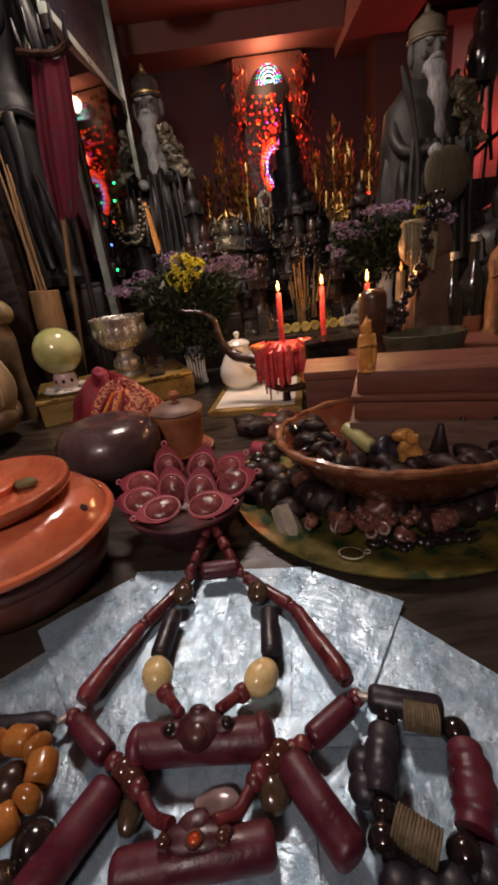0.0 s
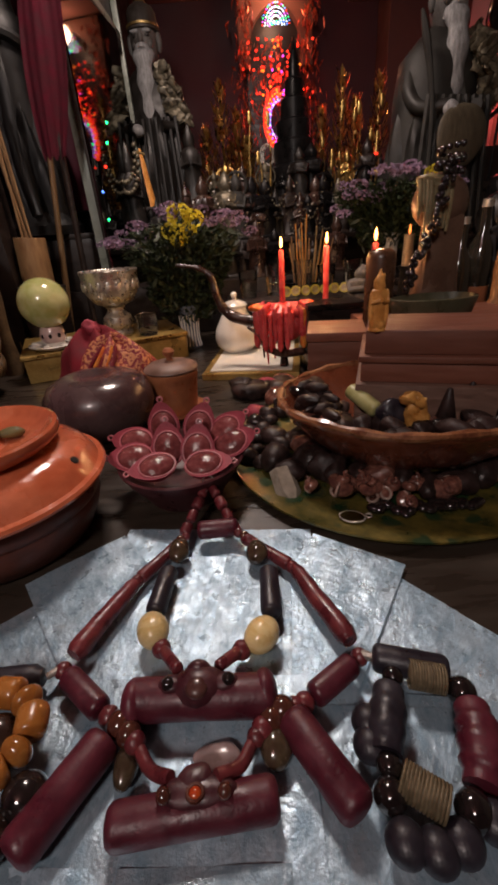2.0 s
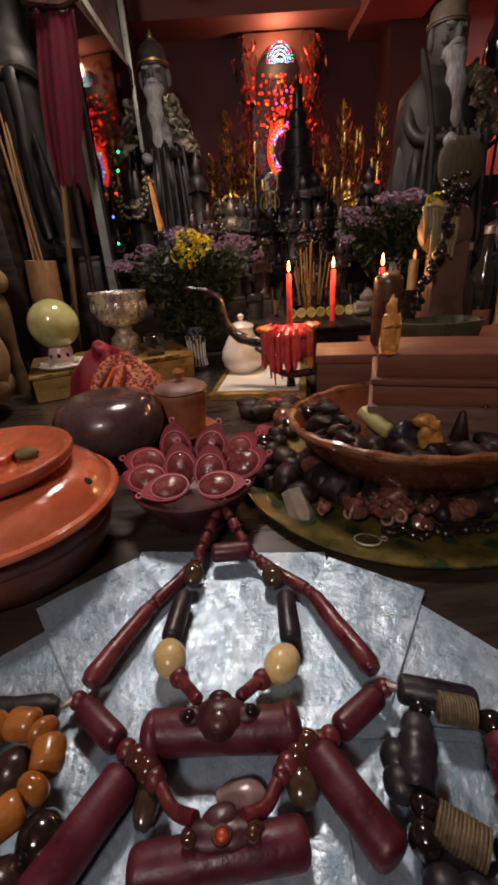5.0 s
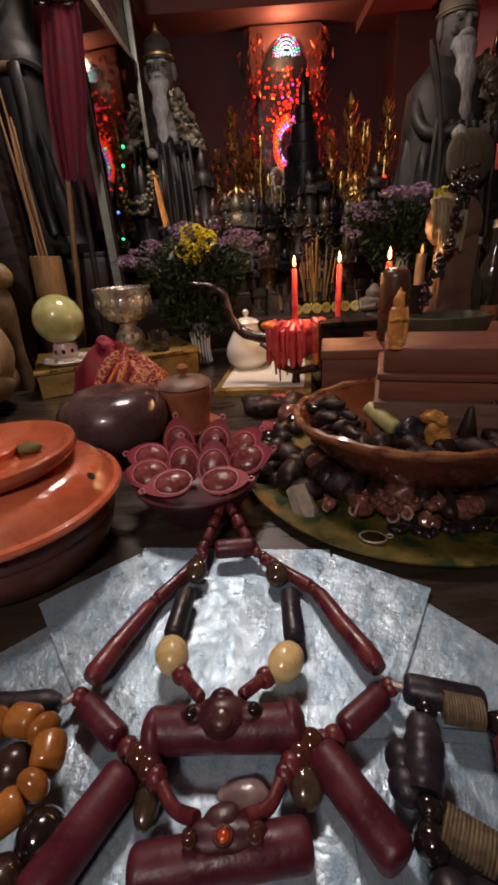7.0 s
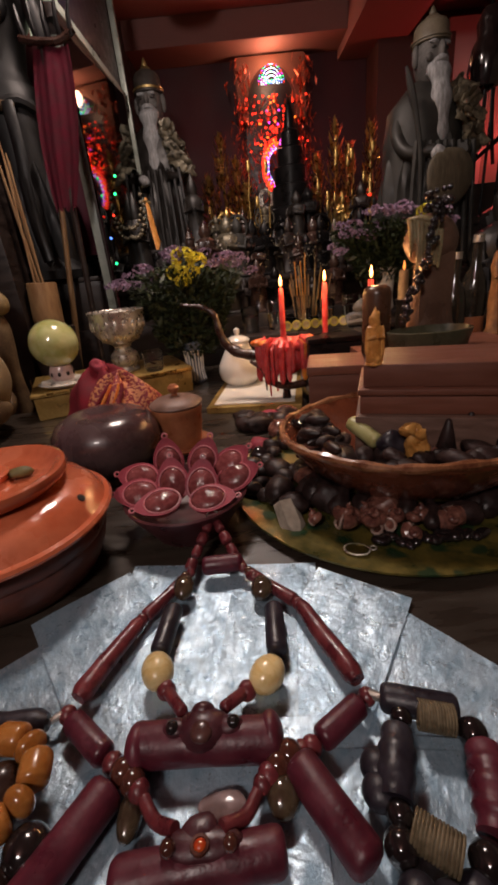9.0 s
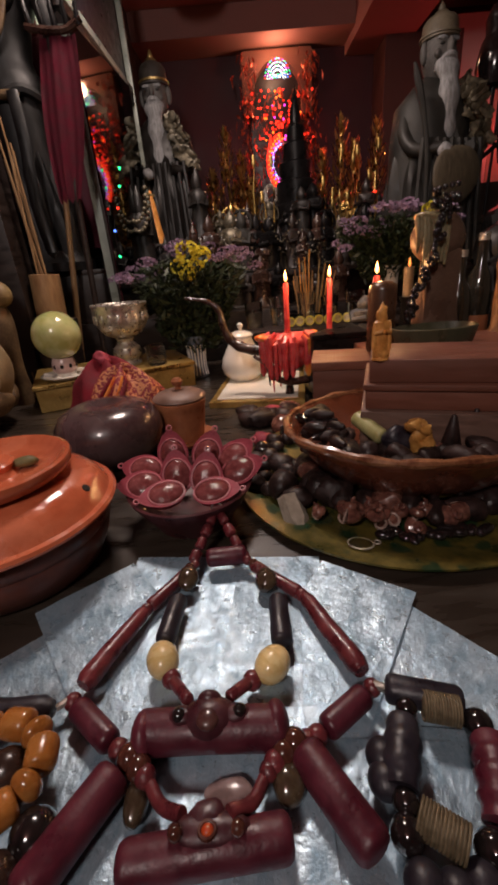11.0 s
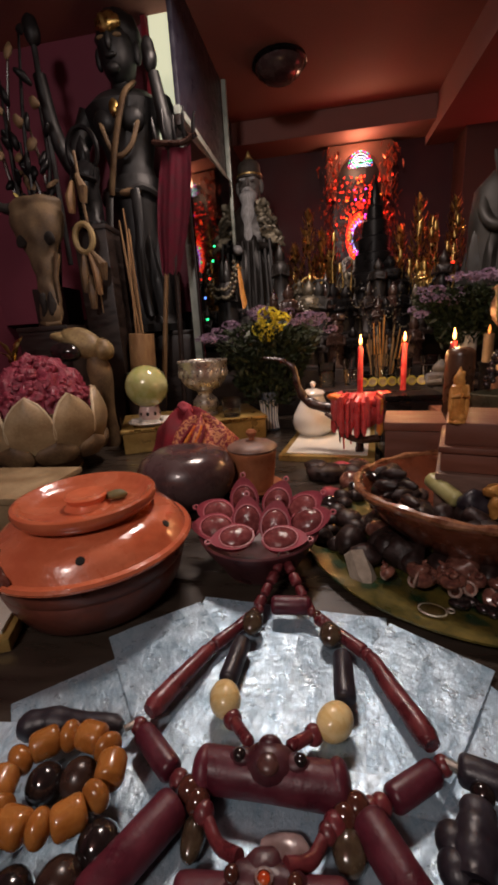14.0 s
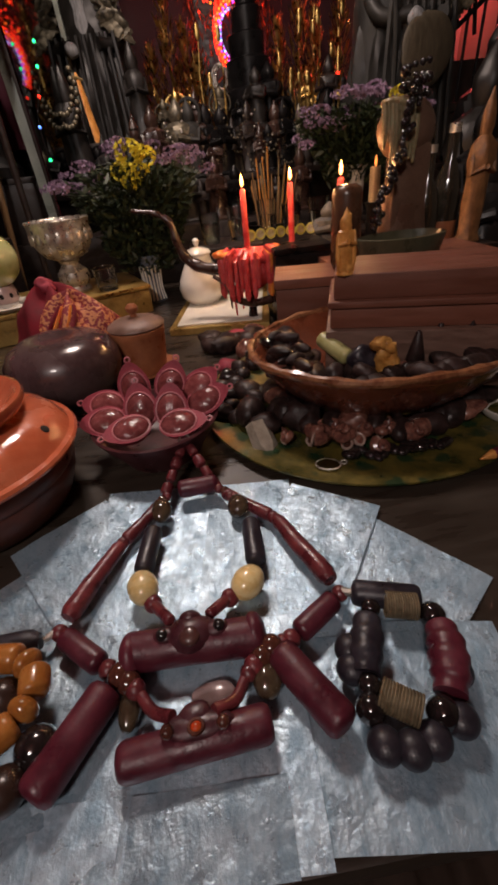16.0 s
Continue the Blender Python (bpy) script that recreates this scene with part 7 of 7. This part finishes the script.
L_BLOOM = [(0.02, -0.09, 0.425, 0.040, "y"), (0.062, -0.09, 0.415, 0.032, "y"), (-0.012, -0.08, 0.385, 0.030, "y"), (0.012, -0.10, 0.358, 0.026, "y"), (0.045, -0.10, 0.385, 0.026, "y")]
rb_ = random.Random(5)
for k in range(26):
    fx = -0.235 + 0.47 * k / 25
    if 0.0 < fx < 0.07:
        continue
    L_BLOOM.append((fx, rb_.uniform(-0.09, 0.0), 0.435 - 0.9 * fx * fx - (0.03 if fx < -0.05 else 0) + rb_.uniform(-0.035, 0.02), rb_.uniform(0.020, 0.032), "p"))
bq = bouquet(-0.146, 1.57, 0.0, 0.20, 0.44, 1, "mixed mauve and yellow cut flowers in a vase", L_BLOOM)
bq.matrix_world = pose(-0.146, 1.57, 0) @ Matrix.Scale(1.0, 4)
for k in range(8):
    q = math.radians(200 + 20 * k)
    part("stripe", sweep(smooth_line([(0.0372 * math.cos(q), 0.0372 * math.sin(q), 0.008), (0.0308 * math.cos(q), 0.0308 * math.sin(q), 0.05), (0.0366 * math.cos(q), 0.0366 * math.sin(q), 0.12)], 10), 0.0032, 6), WHITE, bq, "white enamel stripe")
R_BLOOM = []
for k in range(34):
    fx = -0.20 + 0.42 * k / 33
    R_BLOOM.append((fx, rb_.uniform(-0.09, 0.02), 0.32 - 0.9 * (fx - 0.02) ** 2 + rb_.uniform(-0.06, 0.03), rb_.uniform(0.022, 0.036), "y" if k % 9 == 7 and fx > 0.05 else "p"))
bouquet(0.62, 1.72, 0.18, 0.20, 0.34, 2, "mauve statice cut flowers in a white vase", R_BLOOM)
box_thing("flower_block", 0.53, 0.71, 1.63, 1.80, 0, 0.1795, DARKWOOD, "dark wooden block under a flower vase")

shelf = thing("offering_rack", pose(0.30, 1.53, 0), "low dark wooden rack carrying glasses and fruit slices", "rack")
part("board", block(0.60, 0.22, 0.016, 0.003), DARKWOOD, shelf, "", T((0, 0, 0.150)))
for dx in (-0.0, 0.28):
    part("side", block(0.02, 0.20, 0.1495, 0.003), DARKWOOD, shelf, "", T((dx, 0, 0)))
for k, px in enumerate((0.075, 0.165, 0.262, 0.345, 0.43, 0.52)):
    tumbler(px, 1.515 + 0.02 * (k % 2), 0.166, 0.085 + 0.01 * (k % 3), 0.032, True, "clear glass of water on the offering rack")
for k in range(9):
    sl = thing("lemon_slice", pose(0.195 + 0.032 * k, 1.447 + 0.006 * (k % 2), 0.184, 78, 0, rnd.uniform(-20, 20)), "yellow lemon slice standing on the offering rack", "fruit", "lemon slices")
    part("rind", lathe([(0.011, -0.003), (0.016, -0.003), (0.0165, 0), (0.016, 0.003), (0.011, 0.003)], 18), LEMON, sl)
    part("flesh", lathe([(0, -0.0024), (0.0108, -0.0024), (0.0108, 0.0024), (0, 0.0024)], 18), WAX_W, sl)
cen = thing("incense_burner", pose(0.31, 1.74, 0), "dark bronze incense burner bristling with sticks", "incense burner")
part("bowl", lathe([(0, 0), (0.06, 0), (0.05, 0.04), (0.085, 0.10), (0.095, 0.17), (0.10, 0.185), (0.092, 0.186), (0.085, 0.16), (0, 0.15)], 36), BRONZE, cen)
for k in range(24):
    q, rr = rnd.uniform(0, 6.28), rnd.uniform(0, 0.06)
    a = (rr * math.cos(q), rr * math.sin(q), 0.15)
    hh = rnd.uniform(0.14, 0.26)
    part("incense_stick", sweep([a, (a[0] * 1.7 + rnd.uniform(-0.015, 0.015), a[1] * 1.7, 0.15 + hh)], [0.0026, 0.0022], 5), (WOOD_PALE, IVORY, WOOD_TAN)[k % 3], cen)
solid("grey_idol", join((carved(0.13, 0.045, 60), I4)), STONE, pose(0.405, 1.32, 0.0) @ T((0, 0, 0.13)), "grey-green hooded stone idol on a block", "statue")
box_thing("idol_block", 0.345, 0.465, 1.27, 1.38, 0, 0.1295, DARKWOOD, "dark wooden block under a grey idol")
for k in range(22):
    px = -0.05 + 0.062 * k + rnd.uniform(-0.02, 0.02)
    if 0.47 < px < 0.78:
        continue
    hh = rnd.uniform(0.10, 0.21)
    solid("altar_idol", carved(hh, hh * rnd.uniform(0.17, 0.28), 80 + k), (BRONZE, STONE_DARK, DARKWOOD, HORN, BRONZE)[k % 5], pose(px, rnd.uniform(1.86, 2.02), 0.202, 0, 0, rnd.uniform(-30, 30)), "dim carved idol crowded on the altar step", "figurine", "altar idols")
for k in range(16):
    px, py = rnd.uniform(-0.08, 0.85), rnd.uniform(1.36, 1.62)
    if 0.0 < px < 0.62 and py > 1.40 or px < 0.25 or abs(px - 0.405) < 0.09:
        continue
    s = rnd.uniform(0.016, 0.03)
    solid("offering_jar", lathe([(0, 0), (s, 0), (s * 1.15, s), (s * 0.9, s * 2.6), (s * 0.6, s * 3), (s * 0.7, s * 3.4), (0, s * 3.4)], 20), (BROWN_POT, SILVER, TERRA_MATT)[k % 3], pose(px, py, 0), "small dark glazed offering jar on the altar", "jar", "offering jars")
# glowing bulbs added before the mirror glass to imitate coloured reflections
fl = thing("string_lights", pose(0.002, 0.005, 0.036) @ Matrix.Scale(0.9, 4), "thin string of green and red bulbs in place of mirror reflections", "lights")
sp = smooth_line([(-0.42, 2.06, 0.80), (-0.43, 2.05, 0.74), (-0.44, 2.02, 0.66), (-0.46, 1.96, 0.58), (-0.45, 1.90, 0.48), (-0.43, 1.86, 0.40)], 24)
part("wire", sweep(sp, 0.0012, 5), BRONZE, fl)
for k, p in enumerate(sp[1::5]):
    m_ = (LED_G, LED_G, LED_R, LED_B)[k % 4]
    part("bulb", blob(0.0055, 0.0055, 0.0055, u=8, v=6), m_, fl, "", T(p))
solid("red_bulb", blob(0.012, 0.008, 0.006), LED_R, T((0.78, 2.44, 0.675)), "single small red indicator bulb on a figurine", "bulb")

# ---------- gilt stalks, bead curtains and small glasses crowding the tier ----------
for k in range(26):
    px, py = rnd.uniform(-0.15, 1.0), rnd.uniform(2.2, 2.34)
    if abs(px - 0.37) < 0.10 or px < 0.08:
        continue
    gs = thing("gilt_stalk", pose(px, py, 0.5), "thin gilt metal stalk with leaf tip", "ornament", "gilt stalks")
    hh = rnd.uniform(0.10, 0.34)
    part("stalk", sweep([(0, 0, 0), (rnd.uniform(-0.01, 0.01), 0, hh * 0.6), (rnd.uniform(-0.02, 0.02), 0, hh)], [0.005, 0.0035, 0.002], 6), GOLD, gs)
    part("leaf", blob(0.010, 0.004, 0.026), GOLD, gs, "", T((rnd.uniform(-0.01, 0.01), 0, hh)))
for k in range(14):
    px = rnd.choice((rnd.uniform(0.06, 0.25), rnd.uniform(0.50, 0.95)))
    vg = thing("votive_glass", pose(px, 2.17 + rnd.uniform(0, 0.05), 0.5), "small faceted votive glass on the tier edge", "glass", "votive glasses")
    part("glass", lathe([(0, 0), (0.014, 0), (0.019, 0.035), (0.018, 0.036), (0.013, 0.006), (0, 0.005)], 10), SILVER if k % 2 else GLASS, vg)
step = thing("altar_step", pose(0, 0, 0), "narrow dark wooden step crowded with idols", "shelf")
part("board", block(2.5, 0.10, 0.02, 0.003), DARKWOOD, step, "", pose(0.05, 2.08, 0.322))
part("riser", block(2.5, 0.02, 0.119, 0.003), DARKWOOD, step, "", pose(0.05, 2.115, 0.2025))
rs = random.Random(31)
for k in range(44):
    px = -0.30 + 0.031 * k + rs.uniform(-0.012, 0.012)
    if px > 0.98:
        continue
    hh = rs.uniform(0.13, 0.27)
    fig = [(carved(hh, hh * rs.uniform(0.15, 0.24), 160 + k), I4)]
    if k % 3 == 0:
        fig.append((sweep([(hh * 0.20 * math.cos(j * math.pi / 8), 0.006, hh * 0.80 + hh * 0.20 * math.sin(j * math.pi / 8)) for j in range(16)], hh * 0.025, 6, True), I4))
    if k % 4 == 1:
        fig.append((lathe([(0, hh * 0.88), (hh * 0.10, hh * 0.88), (hh * 0.03, hh * 1.05), (0, hh * 1.16)], 10), I4))
    solid("crowded_idol", join(*fig), (BRONZE, STONE_DARK, GILT_DULL, DARKWOOD, STONE_MID, HORN, BRONZE, HORN)[k % 8], pose(px, rs.uniform(2.055, 2.10), 0.3423, 0, 0, rs.uniform(-35, 35)), "dim carved idol standing on a crowded altar step", "figurine", "crowded idols")
# bead strings made up to scatter small glints over the dark step
for k in range(12):
    x0 = rs.uniform(-0.05, 0.85)
    w, dz, z0 = rs.uniform(0.03, 0.07), rs.uniform(0.06, 0.14), rs.uniform(0.44, 0.56)
    gl_ = thing("bead_garland", pose(x0, 2.035 - 0.004 * (k % 3), z0), "thin string of gilt and silver beads added as glints among idols", "beads", "bead garlands")
    for j in range(13):
        u = j / 12 * 2 - 1
        part("bead", blob(0.0042, 0.0042, 0.0042, u=7, v=5), SILVER if k % 3 == 0 else GILT_DULL, gl_, "", T((w * u, 0, -dz * (1 - u * u))))
# ---------- stairs beyond, ceiling lamp, hanging gourd ----------
slab("wall_pilaster", 0.98, 1.42, 2.98, 3.198, -0.75, 1.499, mat("dark_brown_wall_paint", (0.085, 0.026, 0.020), (0.060, 0.018, 0.014), 0.7, scale=4), "dark brown painted wall pier beside the stairs")
slab("stair_wall", 1.425, 1.698, 3.08, 3.198, 0.3, 1.6, mat("pale_stair_wall_paint", (0.52, 0.44, 0.40), (0.44, 0.37, 0.33), 0.7, scale=4), "pale painted stair wall washed with red light")
rail = thing("stair_railing", pose(0, 2.62, 0), "dark metal stair railing with slanting handrail", "railing")
part("handrail", sweep([(1.05, 0, 0.86), (1.28, 0, 1.02), (1.66, 0, 1.29)], 0.016, 10), BRONZE, rail)
part("lower_rail", sweep([(1.05, 0, 0.56), (1.28, 0, 0.72), (1.66, 0, 0.99)], 0.012, 10), BRONZE, rail)
# made-up dark board that keeps the low wall behind the railing dim
part("skirt", block(0.68, 0.02, 0.70, 0.003), DARKWOOD, rail, "dark panel added to block the red-lit wall", T((1.37, 0.03, 0.0)))
for k in range(8):
    x = 1.08 + 0.078 * k
    part("baluster", sweep([(x, 0, 0.50), (x, 0, 0.875 + (x - 1.05) * 0.70)], 0.008, 8), BRONZE, rail)
dome = thing("ceiling_lamp", pose(-0.10, 2.45, 1.678), "unlit dark bowl-shaped ceiling lamp", "lamp")
part("rim", lathe([(0, 0), (0.135, 0), (0.138, -0.012), (0.128, -0.018), (0, -0.018)], 40), BRONZE, dome)
part("bowl", lathe([(0.122, -0.0185), (0.112, -0.045), (0.080, -0.068), (0.03, -0.080), (0, -0.082)], 40), BROWN_POT, dome, "dark glass bowl")
gourd = thing("hanging_gourd", pose(1.09, 2.02, 0), "black gourd hanging on leather straps", "gourd")
part("gourd", lathe([(0, 0.92), (0.05, 0.94), (0.066, 1.0), (0.055, 1.07), (0.04, 1.10), (0.046, 1.14), (0.03, 1.18), (0, 1.185)], 24), BLACK_GLOSS, gourd)
for k, dx in enumerate((-0.05, -0.01, 0.035)):
    part("strap", sweep(smooth_line([(dx * 0.6, -0.03, 0.93), (dx, -0.03, 0.80), (dx * 1.8, -0.02, 0.68)], 10), [0.008] * 11, 6, flat=0.4), BRONZE, gourd)
part("hook", sweep([(0, 0, 1.18), (0, 0.0, 1.48)], 0.004, 6), BRONZE, gourd)
for k, (px, py, hh) in enumerate(((1.02, 1.62, 0.62), (0.93, 1.45, 0.48), (0.86, 1.30, 0.36), (1.14, 1.75, 0.74))):
    solid("dark_draped_statue", join((carved(hh, hh * 0.2, 120 + k), I4), (draped(hh * 0.6, hh * 0.24, 0, 8, k + 0.5, 40, 10), I4)), (STONE_DARK, BRONZE)[k % 2], pose(px, py, 0), "dark draped statue at the dim end of the altar", "statue", "draped statues")
